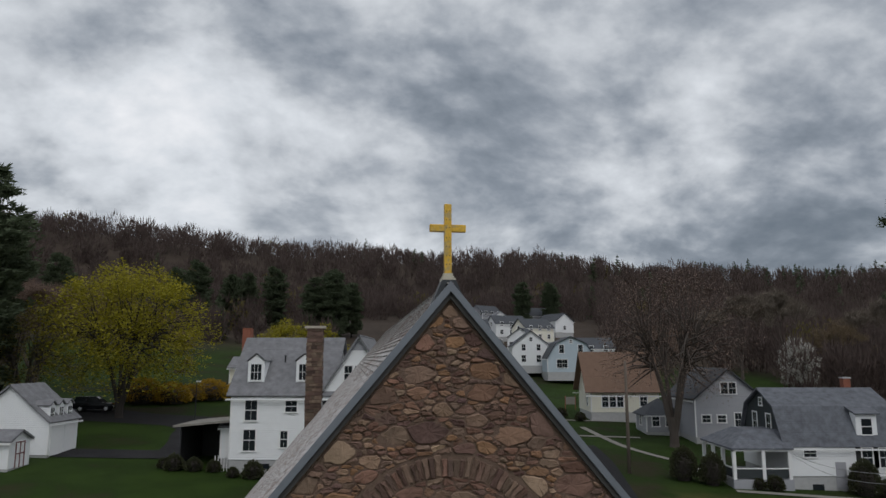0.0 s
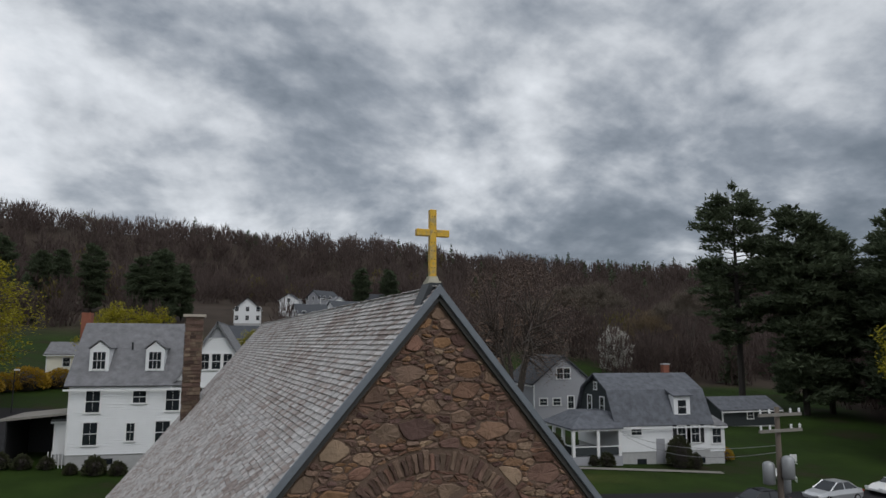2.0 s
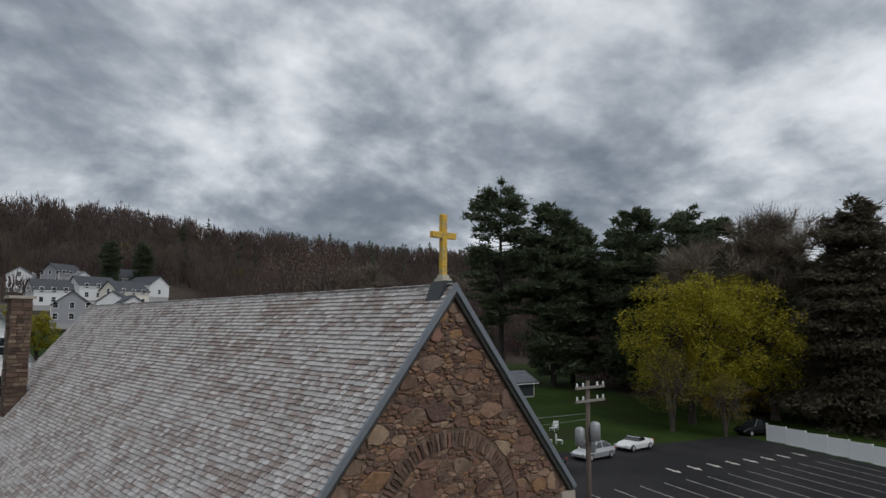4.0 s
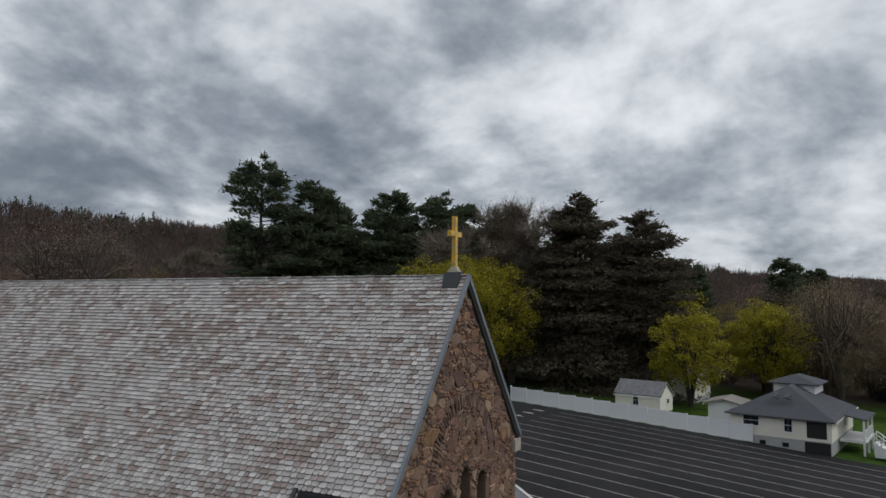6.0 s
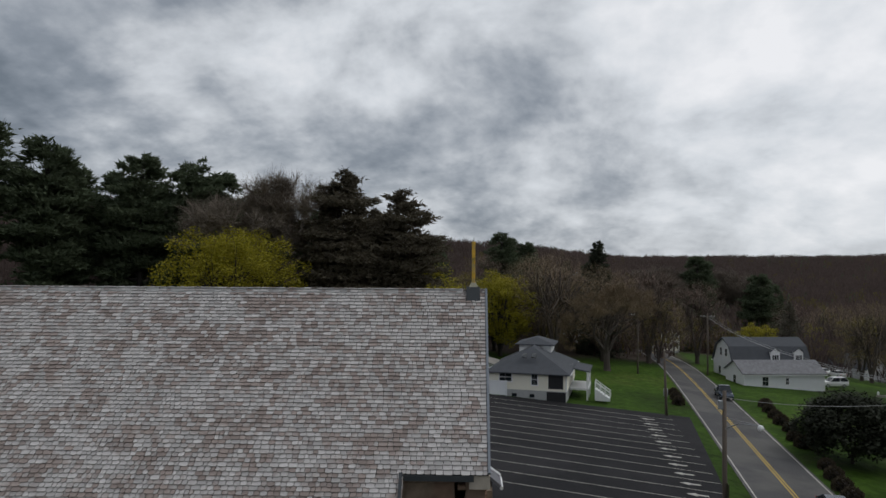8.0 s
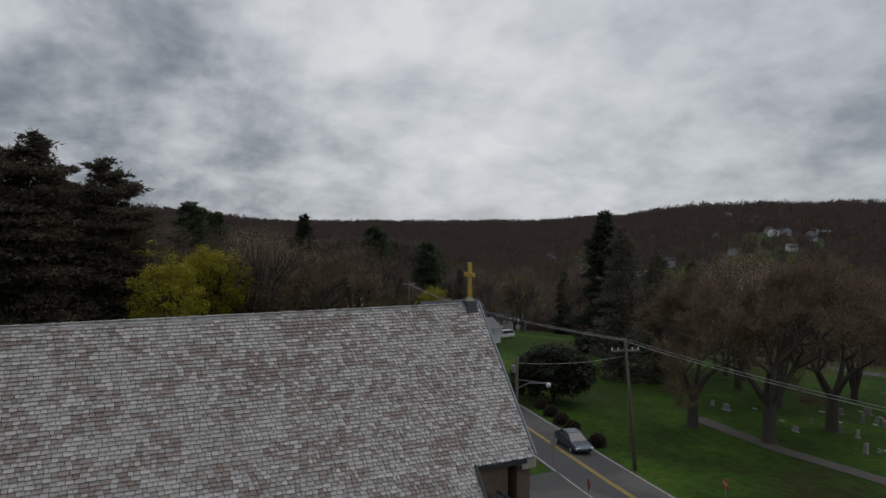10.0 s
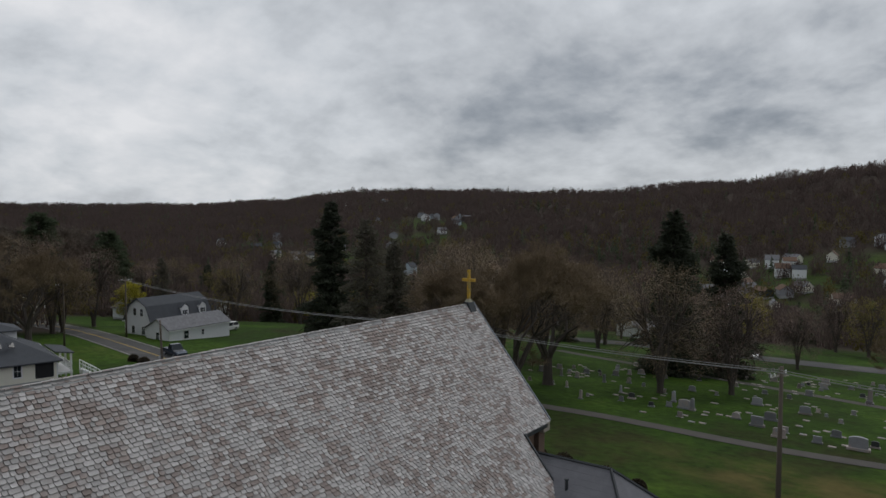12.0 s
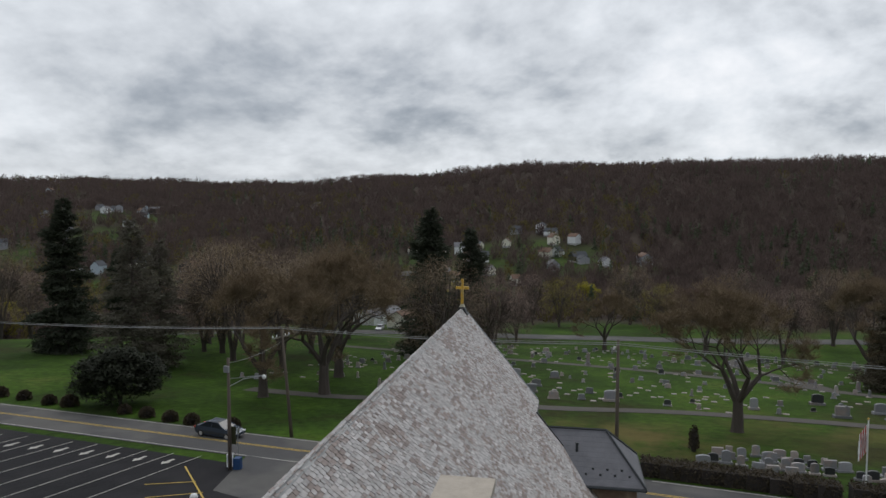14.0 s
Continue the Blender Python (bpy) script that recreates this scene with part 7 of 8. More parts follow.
    for sx in (-0.31, 0.31):
        for sy in (-1, 1):
            t = Geo()
            t.lathe([(0.2, -0.11), (0.31, -0.1), (0.33, 0), (0.31, 0.1), (0.2, 0.11)], 14)
            t.v = [(sx * L + px, sy * (W / 2 - 0.1) + pz, 0.33 + py) for px, py, pz in t.v]
            wh = part("wheel", t, M_TYRE, c)
            r = Geo()
            r.lathe([(0.19, -0.01), (0.2, 0.115), (0.05, 0.13)], 10)
            r.v = [(sx * L + px, sy * (W / 2 - 0.1 + pz), 0.33 + py) for px, py, pz in r.v]
            part("rim", r, M_SILVER, wh)
    for sx, mat, nm, zz in ((0.485, M_TRIM, "headlight", 0.62), (-0.49, M_RED, "tail_light", 0.8)):
        for sy in (-1, 1):
            q = Geo()
            q.box(sx * L - 0.08, sy * W * 0.34 - 0.16, zz - 0.07, sx * L + 0.05, sy * W * 0.34 + 0.16, zz + 0.07)
            part(nm, q, mat, c)
    return c


car(36.2, 49.2, 187, M_SILVER, "silver four-door sedan parked at the lot edge", H=1.48)
car(43.4, 50.8, 187, M_CARWHITE, "white convertible with low top parked on the lot", L=4.5, kind="open")
car(28.2, 47.2, 187, M_CARBLACK, "black sedan parked on the lot")
car(65.5, 52.0, 170, M_CARBLACK, "dark pickup truck parked under the maples", L=5.2, W=1.9, H=1.8, kind="pickup")
car(27.9, -5.6, 176, M_CARBLUE, "blue-grey sedan on the road", L=4.8, W=1.85, H=1.42)
car(80.2, -9.2, 178, M_CARBLUE, "dark blue pickup truck on the road", L=5.3, W=1.95, H=1.8, kind="pickup")
car(108.0, -33.2, 100, M_CARWHITE, "white car beside the road house", H=1.7, kind="suv")
car(-44.8, 86.6, 10, M_CARBLACK, "black car under the maple tree", H=1.7, kind="suv")
for x, y, rz, p in ((146, -44, 20, M_CARWHITE), (143, -46, 20, M_CARWHITE), (52, -133, 100, M_CARBLACK), (36, -128, 100, M_CARWHITE), (66, -130, 100, M_SILVER)):
    car(x, y, rz, p, "car parked far off beside a house")


# graves
def gravestones():
    rng = random.Random(3)
    protos = []
    for w, h, t, shape, base, mat in ((1.05, 0.75, 0.28, 0, True, M_GRANITE), (0.75, 0.95, 0.24, 1, True, M_GRANITE), (1.3, 0.85, 0.3, 2, True, M_GRANITE), (0.6, 0.7, 0.2, 0, False, M_GRANITE), (0.9, 0.7, 0.26, 2, True, M_GRANITED), (0.55, 1.5, 0.45, 3, True, M_GRANITE)):
        g = Geo()
        z0 = 0.22 if base else 0.0
        if shape == 0:
            pr = [(-w / 2, z0), (w / 2, z0), (w / 2, z0 + h), (-w / 2, z0 + h)]
        elif shape == 1:
            pr = [(-w / 2, z0), (w / 2, z0), (w / 2, z0 + h * 0.8)] + [(w / 2 * math.cos(math.pi * k / 8), z0 + h * 0.8 + h * 0.2 * math.sin(math.pi * k / 8)) for k in range(1, 8)] + [(-w / 2, z0 + h * 0.8)]
        elif shape == 2:
            pr = [(-w / 2, z0), (w / 2, z0), (w / 2 * 0.96, z0 + h * 0.86), (w * 0.25, z0 + h * 0.97), (0, z0 + h), (-w * 0.25, z0 + h * 0.97), (-w / 2 * 0.96, z0 + h * 0.86)]
        else:
            pr = [(-w / 2, z0), (w / 2, z0), (w / 2 * 0.8, z0 + h * 0.9), (0, z0 + h), (-w / 2 * 0.8, z0 + h * 0.9)]
        g.prism([(x, -t / 2, z) for x, z in pr], (0, t, 0))
        b = Geo()
        b.box(-w / 2 - 0.14, -t / 2 - 0.12, -0.15, w / 2 + 0.14, t / 2 + 0.12, z0 if base else 0.05)
        protos.append((g.mesh("slab"), b.mesh("plinth"), mat))
    for me, b, mat in protos:
        me.materials.append(mat)
        b.materials.append(M_GRANITE)

    def stone(x, y, rz, k, s=1.0):
        me, b, mat = protos[k]
        t = thing("gravestone", pose(x, y, ground_z(x, y), rng.uniform(-2, 2), rng.uniform(-2, 2), rz) @ Matrix.Diagonal((s, s, s, 1)), ("dark polished granite gravestone on the grass" if mat is M_GRANITED else "tall grey granite monument among graves" if k == 5 else "grey granite gravestone on the grass"), "gravestone", "cemetery graves")
        part("slab", me, mat, t)
        part("plinth", b, M_GRANITE, t)

    # the tight rows by the hedge
    for x0, y0, n in ((-15.4, -14.6, 17), (-16.0, -12.6, 16), (-15.2, -10.9, 13), (-17.4, -16.2, 8)):
        for i in range(n):
            if rng.random() < 0.3:
                continue
            stone(x0 - i * 1.05 + rng.uniform(-0.2, 0.2), y0 + 0.16 * i + rng.uniform(-0.2, 0.2), 8 + rng.uniform(-6, 6), rng.choice((0, 1, 1, 2, 3, 1, 4)), rng.uniform(0.75, 1.0))
    # loose rows over the slope
    n = 0
    for row in range(26):
        y = -37.5 - row * 3.1
        for col in range(34):
            x = -58 + col * 4.2 + rng.uniform(-1.5, 1.5)
            yy = y + rng.uniform(-0.7, 0.7) + 0.03 * x
            if n >= 265 or rng.random() < 0.55 or (row % 5 == 4 and rng.random() < 0.8):
                continue
            if abs(yy + 77 - 0.15 * (x - 16) * (x < 16)) < 3 or x > 62 + 0.3 * yy:
                continue
            n += 1
            stone(x, yy, 8 + rng.uniform(-5, 5), rng.choice((0, 0, 1, 2, 3, 3, 3, 4, 5)), rng.uniform(0.55, 1.0))
    for x, y, k, s in ((14.5, -43.4, 2, 1.1), (-5.5, -38.6, 2, 1.3), (1.7, -76.4, 5, 1.3), (-22, -40, 1, 1.2), (-30, -47, 4, 1.5), (-36, -43, 2, 1.2), (-31, -38.5, 0, 1.4), (5, -41, 0, 1.2)):
        stone(x, y, 8, k, s)
    # flat markers set in the grass
    g = Geo()
    for _ in range(330):
        x, y = rng.uniform(-60, 45), rng.uniform(-112, -36)
        z = ground_z(x, y)
        g.box(x - 0.35, y - 0.2, z - 0.1, x + 0.35, y + 0.2, z + 0.1)
    solid("flat_grave_markers", g, M_GRANITE, "low flat grave markers scattered in the grass", "gravestone", kind="stuff")


gravestones()


def hedge():
    rng = random.Random(8)
    for x0, x1, label in ((-24.0, -10.4, "clipped brown hedge along the road"), (-46, -24.6, "clipped brown hedge along the road")):
        t = thing("hedge", Matrix.Identity(4), label, "hedge", "roadside hedge")
        g, c = Geo(), Geo()
        n = int((x1 - x0) * 260)
        for _ in range(n):
            x = rng.uniform(x0, x1)
            cy = -6.7 - 0.12 * (x + 10.4) + (-0.2 if x > -20 else 0)
            face = rng.random()
            yy, zz = (rng.choice((-0.75, 0.75)), rng.uniform(0, 1.25)) if face < 0.6 else (rng.uniform(-0.75, 0.75), 1.25)
            p = Vector((x, cy + yy * rng.uniform(0.9, 1.05), ground_z(x, cy) + zz * rng.uniform(0.9, 1.06)))
            twig_tris(g, p, Vector((rng.uniform(-1, 1), rng.uniform(-1, 1), rng.uniform(-0.2, 1))).normalized(), 0.28, 0.12, rng)
        # dark boxes fill the hedge behind its twig cover
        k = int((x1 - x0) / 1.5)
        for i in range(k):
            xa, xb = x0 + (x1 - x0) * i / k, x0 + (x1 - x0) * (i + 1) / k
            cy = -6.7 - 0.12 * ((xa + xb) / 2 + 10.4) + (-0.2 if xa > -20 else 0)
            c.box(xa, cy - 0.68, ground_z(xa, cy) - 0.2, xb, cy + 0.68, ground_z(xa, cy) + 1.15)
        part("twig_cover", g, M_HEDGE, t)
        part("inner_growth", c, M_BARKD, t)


hedge()


def small_items():
    # stop sign at the cemetery drive
    for x, y, rz in ((10.6, -7.3, 165), (11.3, 2.5, -15)):
        s = thing("stop_sign", pose(x, y, ground_z(x, y), 0, 0, rz), "red octagonal stop sign on a metal post", "road sign")
        g = Geo()
        g.box(-0.03, -0.02, -0.3, 0.03, 0.02, 2.9)
        part("post", g, M_POLEG, s)
        g = Geo()
        g.prism([(0.38 * math.cos(radians(22.5 + 45 * k)), -0.03, 2.5 + 0.38 * math.sin(radians(22.5 + 45 * k))) for k in range(8)], (0, 0.015, 0))
        part("panel", g, M_RED, s)
        tx = bpy.data.curves.new("sign_text", "FONT")
        tx.body, tx.size, tx.align_x, tx.align_y, tx.extrude = "STOP", 0.26, "CENTER", "CENTER", 0.002
        o = new("lettering", tx)
        o.parent = s
        o.matrix_local = pose(0, -0.036, 2.5, 90, 0, 0)
        tx.materials.append(M_TRIM)
    # round road sign on the road edge
    s = thing("road_sign", pose(22.6, -0.9, ground_z(22.6, -0.9), 0, 0, -80), "grey-backed road sign on a slim post", "road sign")
    g = Geo()
    g.box(-0.025, -0.025, -0.3, 0.025, 0.025, 2.3)
    part("post", g, M_POLEG, s)
    g = Geo()
    g.prism([(0.32 * math.cos(radians(22.5 + 45 * k)), -0.04, 2.0 + 0.32 * math.sin(radians(22.5 + 45 * k))) for k in range(8)], (0, 0.015, 0))
    part("panel", g, M_POLEG, s)
    # boxes at the lamp pole
    b = thing("donation_box", pose(19.9, 3.0, ground_z(20, 3), 0, 0, 10), "blue metal box with white panel at the lamp pole", "box")
    g = Geo()
    g.box(-0.28, -0.24, 0.1, 0.28, 0.24, 1.0)
    part("cabinet", g, M_SIGNB, b)
    g = Geo()
    g.box(-0.2, -0.27, 0.4, 0.2, -0.24, 0.9)
    part("panel", g, M_TRIM, b)
    b = thing("newspaper_box", pose(20.9, 2.6, ground_z(21, 2.6), 0, 0, 10), "white plastic box beside the lamp pole", "box")
    g = Geo()
    g.box(-0.2, -0.2, 0.0, 0.2, 0.2, 1.1)
    part("cabinet", g, M_TRIM, b)
    # flag on its pole
    f = thing("flagpole", pose(-25.9, -6.6, ground_z(-25.9, -6.6)), "white flagpole with a limp striped flag", "flagpole")
    g = Geo()
    g.tube([(0, 0, -0.3), (0, 0, 5.6)], [0.06, 0.04], 8)
    part("pole", g, M_TRIM, f)
    g = Geo()
    g.lathe([(0.02, 0), (0.09, 0.08), (0.02, 0.16)], 8, (0, 0, 5.6))
    part("finial", g, M_GOLD, f)
    for k in range(7):
        g = Geo()
        for j in range(4):
            x0, x1 = 0.05 + 0.07 * k, 0.05 + 0.07 * (k + 1)
            y0, y1 = 0.12 * math.sin(3.1 * k + j), 0.12 * math.sin(3.1 * (k + 1) + j)
            za, zb = 5.3 - 0.5 * j - 0.12 * k, 5.3 - 0.5 * (j + 1) - 0.12 * k
            g.slab((x0, y0, zb), (x1, y1, zb - 0.1), (x1, y1, za - 0.1), (x0, y0, za), 0.012)
        part("stripe", g, M_RED if k % 2 else M_TRIM, f)
    # globe lamp by the church drive
    gl = thing("globe_lamp", pose(15.9, 13.3, ground_z(15.9, 13.3)), "lamp post with a round white globe", "street lamp")
    g = Geo()
    g.tube([(0, 0, -0.2), (0, 0, 1.35)], [0.06, 0.05], 8)
    part("post", g, M_BLACK, gl)
    g = Geo()
    g.lathe([(0.05, 0), (0.2, 0.08), (0.27, 0.25), (0.2, 0.43), (0.04, 0.5)], 14, (0, 0, 1.35))
    part("globe", g, M_TRIM, gl, smooth=True)
    # lamp post in the yard of the white house
    lp = thing("yard_lamp", pose(-31.6, 83.2, ground_z(-31.6, 83.2)), "slim black yard lamp on a tall post", "street lamp")
    g = Geo()
    g.tube([(0, 0, -0.2), (0, 0, 4.4)], [0.07, 0.05], 7)
    part("post", g, M_BLACK, lp)
    g = Geo()
    g.box(-0.05, -0.1, 4.35, 0.45, 0.1, 4.5)
    part("lamp_head", g, M_TRIM, lp)
    # lawn chairs and a low table
    for x, y, rz in ((36.5, 55.6, 20), (37.6, 55.2, 60), (41.8, 60.6, 200), (43.0, 61.6, 150)):
        c = thing("lawn_chair", pose(x, y, ground_z(x, y), 0, 0, rz), "pale folding lawn chair on the grass", "chair", "lawn chairs")
        for nm, bx in (("seat", (-0.3, -0.3, 0.36, 0.3, 0.3, 0.41)), ("backrest", (-0.3, 0.27, 0.4, 0.3, 0.32, 0.95)), ("leg", (-0.3, -0.3, 0, -0.26, -0.26, 0.38)), ("leg", (0.26, -0.3, 0, 0.3, -0.26, 0.38)), ("leg", (-0.3, 0.26, 0, -0.26, 0.3, 0.38)), ("leg", (0.26, 0.26, 0, 0.3, 0.3, 0.38))):
            g = Geo()
            g.box(*bx)
            part(nm, g, M_TRIM, c)
    # red yard sign
    s = thing("yard_sign", pose(16.4, 50.5, ground_z(16.4, 50.5), 0, 0, 20), "small red and white yard sign", "sign")
    g = Geo()
    g.box(-0.02, -0.02, -0.1, 0.02, 0.02, 0.9)
    part("post", g, M_POLEG, s)
    g = Geo()
    g.box(-0.3, -0.04, 0.6, 0.3, -0.02, 1.2)
    part("panel", g, M_RED, s)
    s = thing("house_sign", pose(15.4, 110.0, ground_z(15.4, 110)), "red-brown wooden sign board on two posts", "sign")
    for x in (-0.8, 0.7):
        g = Geo()
        g.box(x, -0.05, -0.2, x + 0.1, 0.05, 2.0)
        part("post", g, M_BRICK, s)
    g = Geo()
    g.box(-0.7, -0.04, 0.7, 0.7, 0.04, 1.8)
    part("panel", g, M_CONC, s)
    # garden walk slabs in front of the grey house
    for pts in ([(13.6, 91), (15.5, 78.7), (18.5, 72)], [(11, 84), (19, 84.5)], [(20, 60.2), (29, 58.9), (33, 58.2)], [(12.5, 97), (22, 98)]):
        pts = curve_pts(pts, 4)
        solid("garden_walk", strip(pts, [0.8] * len(pts), 0.06), M_CONC, "pale concrete garden walk", "path", kind="structure")


small_items()
pts = curve_pts([(140, -112), (70, -124), (28, -128), (-20, -138), (-60, -150)], 6)
solid("lower_road", strip(pts, [8.5] * len(pts), 0.08), M_ASPHALT, "grey main road below the cemetery", "road", kind="structure")


# ---------------------------------------------------------------- roof slates and gable stones
def slate_mesh(w, ln, rng):
    """One slate: local x across, y up the slope, z out; lower corners a little clipped."""
    g, t = Geo(), 0.022
    c = 0.026
    k = [(-w / 2, ln), (-w / 2, c), (-w / 2 + c, rng.uniform(0, 0.01)), (w / 2 - c, rng.uniform(0, 0.01)), (w / 2, c), (w / 2, ln)]
    lift = [0.0, 0.044, 0.046, 0.046, 0.044, 0.0]
    n = 6
    g.v = [(x, y, z + t) for (x, y), z in zip(k, lift)] + [(x, y, z - 0.004) for (x, y), z in zip(k, lift)]
    g.f = [(0, 1, 2, 3, 4, 5)] + [(i + n, (i + 1) % n + n, (i + 1) % n, i) for i in range(n)]
    return g


def slate_roof():
    rng = random.Random(19)
    expo = 0.125
    sl = math.hypot(1, SLOPE)
    protos = []
    for w in (0.12, 0.15, 0.17, 0.20, 0.25):
        for v in range(2):
            me = slate_mesh(w - 0.016, expo * 1.5, rng).mesh("slate")
            me.materials.append(M_SLATE1)
            protos.append((w, me))
    singles = 0
    for s in (-1, 1):
        rest = Geo()
        ux = Vector((-s / sl, 0, SLOPE / sl))            # up the slope
        uy = Vector((0, -1 if s < 0 else 1, 0))
        nrm = uy.cross(ux).normalized()
        if nrm.z < 0:
            nrm, uy = -nrm, -uy
        rows = int(LOW * sl / expo)
        for i in range(1, rows + 1):
            d = i * expo                                 # distance of the lower edge down the slope
            x = d / sl
            y0 = FRONT + 0.045 if x <= HALF + 0.06 else CHEEK - 0.05
            y = y0 - rng.uniform(0, 0.15)
            while y < BACK:
                w, me = rng.choice(protos)
                if y < y0:
                    y = y0
                p = Vector((s * x, y + w / 2, RIDGE - SLOPE * x)) + nrm * (-0.03 + rng.uniform(-0.003, 0.005))
                m = Matrix.Translation(p) @ Matrix((uy, ux, nrm)).transposed().to_4x4() @ pose(0, rng.uniform(-0.008, 0.008), 0, rng.uniform(-0.9, 0.9), rng.uniform(-0.8, 0.8), rng.uniform(-0.5, 0.5))
                if s < 0 and y < 1.4 and i <= 50 and singles < 300:
                    ob = part("slate", me, M_SLATE1, church)
                    ob.matrix_local = m
                    singles += 1
                else:
                    n = len(rest.v)
                    rest.v += [tuple(m @ v.co) for v in me.vertices]
                    rest.f += [tuple(n + k for k in f.vertices) for f in me.polygons]
                y += w
        ob = part("slate_field", rest, M_SLATE, church, "mottled grey and buff roof slates")
        ob["kind"] = "stuff"


slate_roof()


def clip_poly(poly, px, py, nx, ny):
    """The part of a convex polygon on the side of the line through p that n points away from."""
    out = []
    for i, a in enumerate(poly):
        b = poly[(i + 1) % len(poly)]
        da, db = (a[0] - px) * nx + (a[1] - py) * ny, (b[0] - px) * nx + (b[1] - py) * ny
        if da <= 0:
            out.append(a)
        if da * db < 0:
            t = da / (da - db)
            out.append((a[0] + (b[0] - a[0]) * t, a[1] + (b[1] - a[1]) * t))
    return out


def stone_piece(poly, depth, rng, joint=0.014, round_off=True):
    """A rough stone: the outline drawn in by the joint, rounded to a raised uneven face."""
    cx, cy = sum(p[0] for p in poly) / len(poly), sum(p[1] for p in poly) / len(poly)
    pts = []
    for i, p in enumerate(poly):        # soften the corners
        q = poly[(i + 1) % len(poly)]
        k = rng.uniform(0.14, 0.26) if round_off else 0.07
        pts += [(p[0] * (1 - k) + q[0] * k, p[1] * (1 - k) + q[1] * k), (p[0] * 0.5 + q[0] * 0.5 + rng.uniform(-0.012, 0.012), p[1] * 0.5 + q[1] * 0.5 + rng.uniform(-0.012, 0.012)), (p[0] * k + q[0] * (1 - k), p[1] * k + q[1] * (1 - k))]
    g, n = Geo(), len(pts)
    y0 = FACE
    tx, ty = rng.uniform(-0.16, 0.16), rng.uniform(-0.2, 0.12)      # the face leans a little

    def ring(shrink, z, jit):
        for x, y in pts:
            d = math.hypot(x - cx, y - cy) + 1e-6
            k = max(0.15, 1 - shrink / d)
            g.v.append((cx + (x - cx) * k + rng.uniform(-jit, jit), y0 + z + (tx * (x - cx) + ty * (y - cy) if z < 0 else 0) + rng.uniform(-jit, jit), cy + (y - cy) * k + rng.uniform(-jit, jit)))

    ring(joint, 0.03, 0.004)
    ring(joint + 0.004, -depth * 0.55, 0.006)
    ring(joint + 0.016, -depth, 0.010)
    g.v.append((cx + rng.uniform(-0.02, 0.02), y0 - depth * rng.uniform(0.85, 1.15), cy + rng.uniform(-0.02, 0.02)))
    for r in range(2):
        for i in range(n):
            j = (i + 1) % n
            g.f.append((r * n + i, r * n + j, (r + 1) * n + j, (r + 1) * n + i))
    for i in range(n):
        g.f.append((2 * n + i, 2 * n + (i + 1) % n, 3 * n))
    return g


ARCH = (-0.06, 5.45, 1.98, 1.62)        # middle x, spring height, outer and inner radius of the relieving arch
LIGHTS = [(-1.05, 5.0, 0.3, 1.2), (0.0, 5.3, 0.3, 0.9), (1.05, 5.0, 0.3, 1.2)]


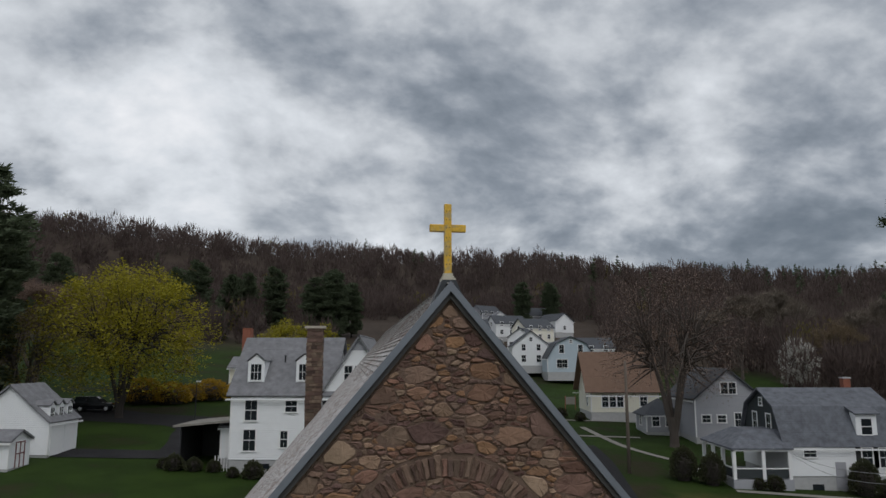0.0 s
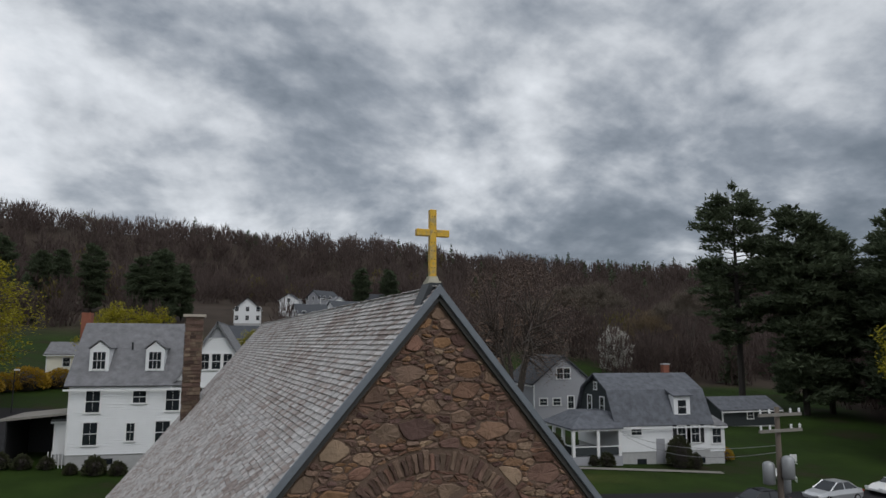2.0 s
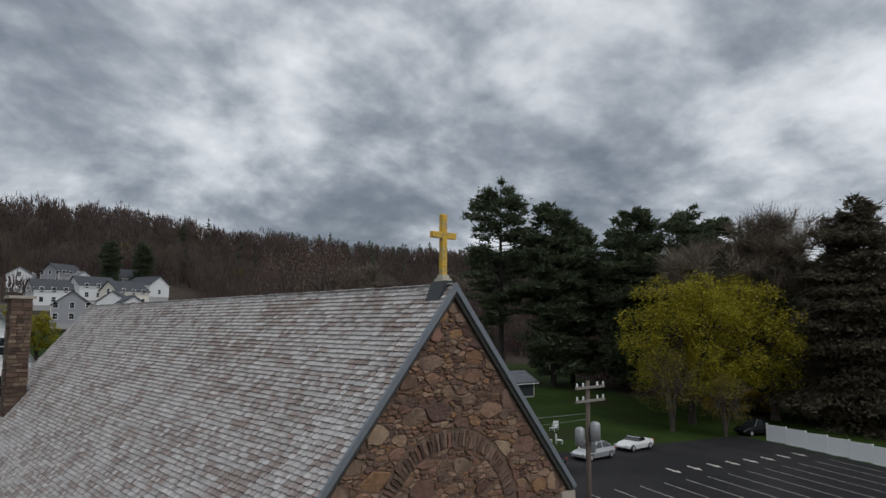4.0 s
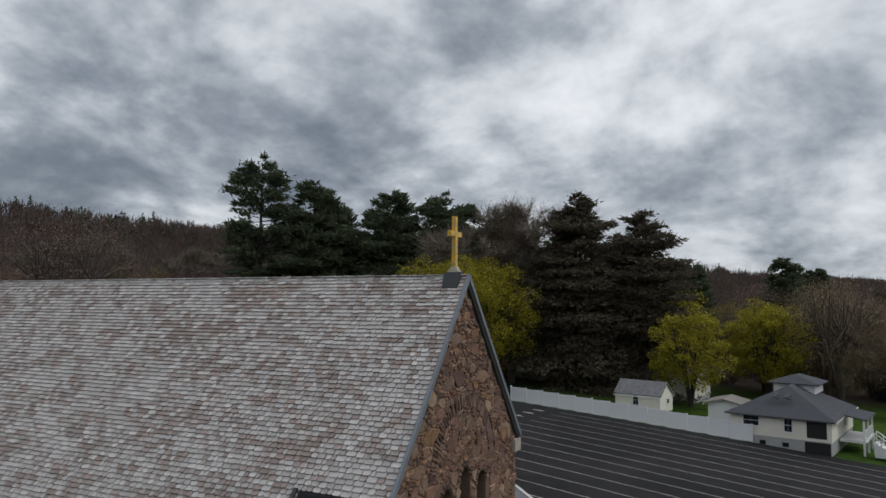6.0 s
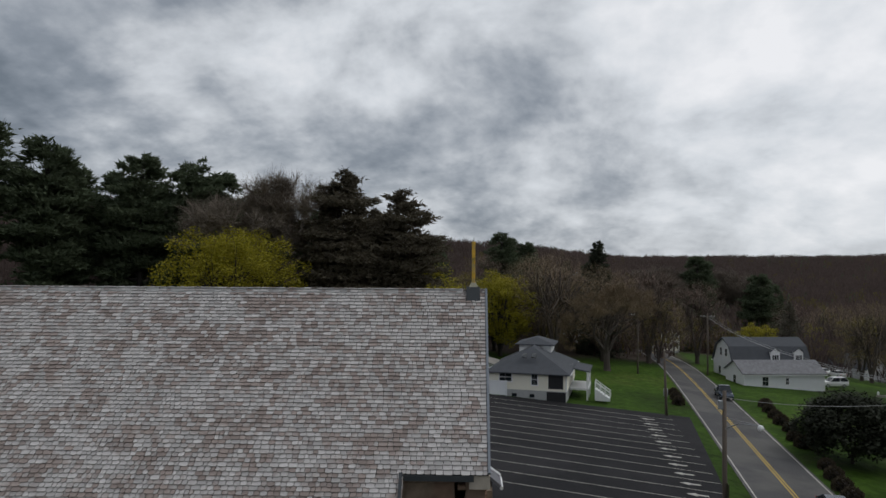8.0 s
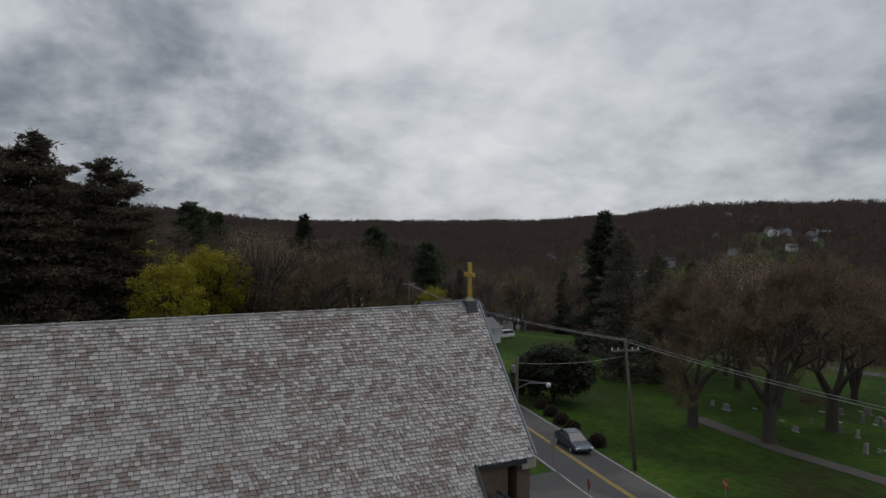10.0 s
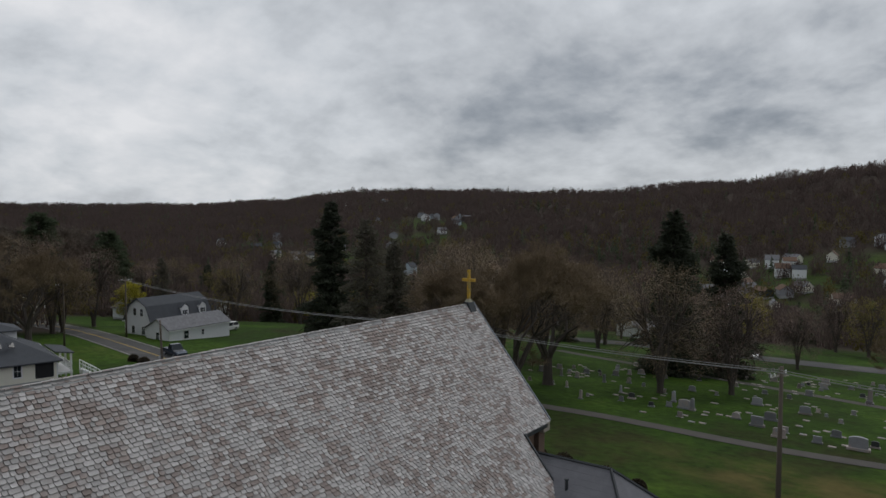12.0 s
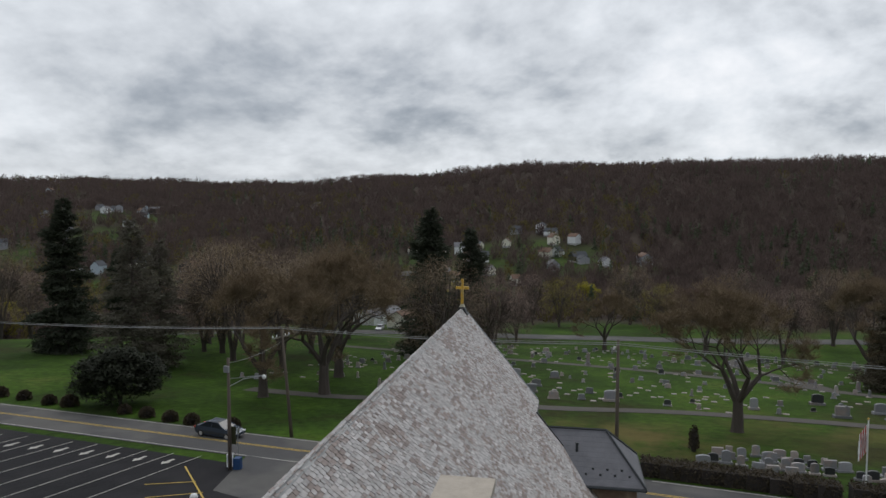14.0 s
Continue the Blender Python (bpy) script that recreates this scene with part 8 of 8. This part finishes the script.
def gable_stones():
    rng = random.Random(42)
    h = HALF - 0.2
    ax, az, ro, ri = ARCH
    pieces = []
    for zone in ("field", "tympanum"):
        seeds = []
        tries = 0
        while tries < 20000 and len(seeds) < 1500:
            tries += 1
            x, z = rng.uniform(-h, h), RIDGE - 0.4 - (RIDGE + 1.5) * rng.random() ** 1.35
            if z > roof_z(x) - 0.3 or z < -0.8:
                continue
            big = rng.choice((0.045, 0.06, 0.08, 0.11, 0.16, 0.22, 0.27))
            inside = math.hypot(x - ax, (z - az)) < ri if z > az else abs(x - ax) < ri
            ring = (ri <= math.hypot(x - ax, z - az) <= ro) if z > az else (ri <= abs(x - ax) <= ro)
            if (zone == "tympanum") != inside or (ring and z > az):
                continue
            if any(abs(x - cx) < w and abs(z - lh) < 9 and lb < z < lh + w for cx, lh, w, lb in LIGHTS):
                continue
            if all(math.hypot((x - a) * 0.58, (z - b)) > (big + c) * 0.56 for a, b, c in seeds):
                seeds.append((x, z, big))
        for x, z, r in seeds:
            poly = [(x - 0.75, z - 0.5), (x + 0.75, z - 0.5), (x + 0.75, z + 0.5), (x - 0.75, z + 0.5)]
            for a, b, c in seeds:
                dx, dz = (a - x), (b - z)
                if abs(dx) > 1.6 or abs(dz) > 1.1 or (dx == 0 and dz == 0):
                    continue
                wx, wz = dx * 0.55, dz
                k = 0.5 + 0.5 * (r * r - c * c) / (wx * wx * 1.3 + wz * wz + 0.02)
                k = min(0.85, max(0.15, k))
                poly = clip_poly(poly, x + dx * k, z + dz * k, wx * 0.55, wz)
                if len(poly) < 3:
                    break
            if len(poly) < 3:
                continue
            # keep within the rakes, off the arch ring and the lights
            for s in (-1, 1):
                poly = clip_poly(poly, 0, RIDGE - 0.30, s * SLOPE, 1)
                poly = clip_poly(poly, s * h, 0, s, 0)
            if zone == "field" and z > az - 0.2 and abs(x - ax) < ro + 0.8:
                d = math.hypot(x - ax, z - az)
                ux, uz = (x - ax) / d, (z - az) / d
                poly = clip_poly(poly, ax + ux * (ro + 0.01), az + uz * (ro + 0.01), -ux, -uz)
            elif zone == "field" and z <= az - 0.2:
                s = 1 if x > ax else -1
                poly = clip_poly(poly, ax + s * ri, 0, -s, 0)
            if zone == "tympanum":
                d = max(0.01, math.hypot(x - ax, z - az))
                ux, uz = (x - ax) / d, (z - az) / d
                if z > az:
                    poly = clip_poly(poly, ax + ux * (ri - 0.02), az + uz * (ri - 0.02), ux, uz)
                for cx, lh, w, lb in LIGHTS:
                    dd = math.hypot(x - cx, z - lh)
                    if z > lh and dd < 1.1:
                        poly = clip_poly(poly, cx + (x - cx) / dd * (w + 0.14), lh + (z - lh) / dd * (w + 0.14), -(x - cx), -(z - lh))
                    elif z <= lh and z > lb and abs(x - cx) < 1.1:
                        s = 1 if x > cx else -1
                        poly = clip_poly(poly, cx + s * (w + 0.02), 0, -s, 0)
            if len(poly) < 3:
                continue
            area = abs(sum(poly[i][0] * poly[(i + 1) % len(poly)][1] - poly[(i + 1) % len(poly)][0] * poly[i][1] for i in range(len(poly)))) / 2
            if area < 0.008:
                continue
            depth = rng.uniform(0.014, 0.05) * (1 if zone == "field" else 0.8)
            pieces.append((z, stone_piece(poly, depth, rng)))
    # the stones high on the gable are pieces of their own, those near the ground one joined rest
    pieces.sort(key=lambda p: -p[0])
    rest = Geo()
    for i, (z, g) in enumerate(pieces):
        if i < 300:
            part("stone", g, M_STONE, church)
        else:
            n = len(rest.v)
            rest.v += g.v
            rest.f += [tuple(n + k for k in f) for f in g.f]
    ob = part("lower_stonework", rest, M_STONEI, church, "brown fieldstones low on the gable")
    ob["kind"] = "stuff"
    # voussoirs of the relieving arch and of the lancet heads
    n = 54
    for k in range(n):
        a0, a1 = math.pi * k / n + rng.uniform(-0.01, 0.014), math.pi * (k + 1) / n - rng.uniform(-0.005, 0.014)
        r0, r1 = ri - rng.uniform(0, 0.03), ro - rng.uniform(0, 0.09)
        poly = [(ax + r0 * math.cos(a0), az + r0 * math.sin(a0)), (ax + r1 * math.cos(a0), az + r1 * math.sin(a0)), (ax + r1 * math.cos(a1), az + r1 * math.sin(a1)), (ax + r0 * math.cos(a1), az + r0 * math.sin(a1))]
        part("arch_stone", stone_piece(poly, rng.uniform(0.02, 0.05), rng, 0.007, False), M_STONEA, church)
    for cx, lh, w, lb in LIGHTS:
        for k in range(9):
            a0, a1 = math.pi * k / 9 + 0.03, math.pi * (k + 1) / 9 - 0.03
            poly = [(cx + (w + 0.01) * math.cos(a0), lh + (w + 0.01) * math.sin(a0)), (cx + (w + 0.16) * math.cos(a0), lh + (w + 0.16) * math.sin(a0)), (cx + (w + 0.16) * math.cos(a1), lh + (w + 0.16) * math.sin(a1)), (cx + (w + 0.01) * math.cos(a1), lh + (w + 0.01) * math.sin(a1))]
            part("arch_stone", stone_piece(poly, 0.04, rng, 0.006, False), M_STONEA, church)


gable_stones()
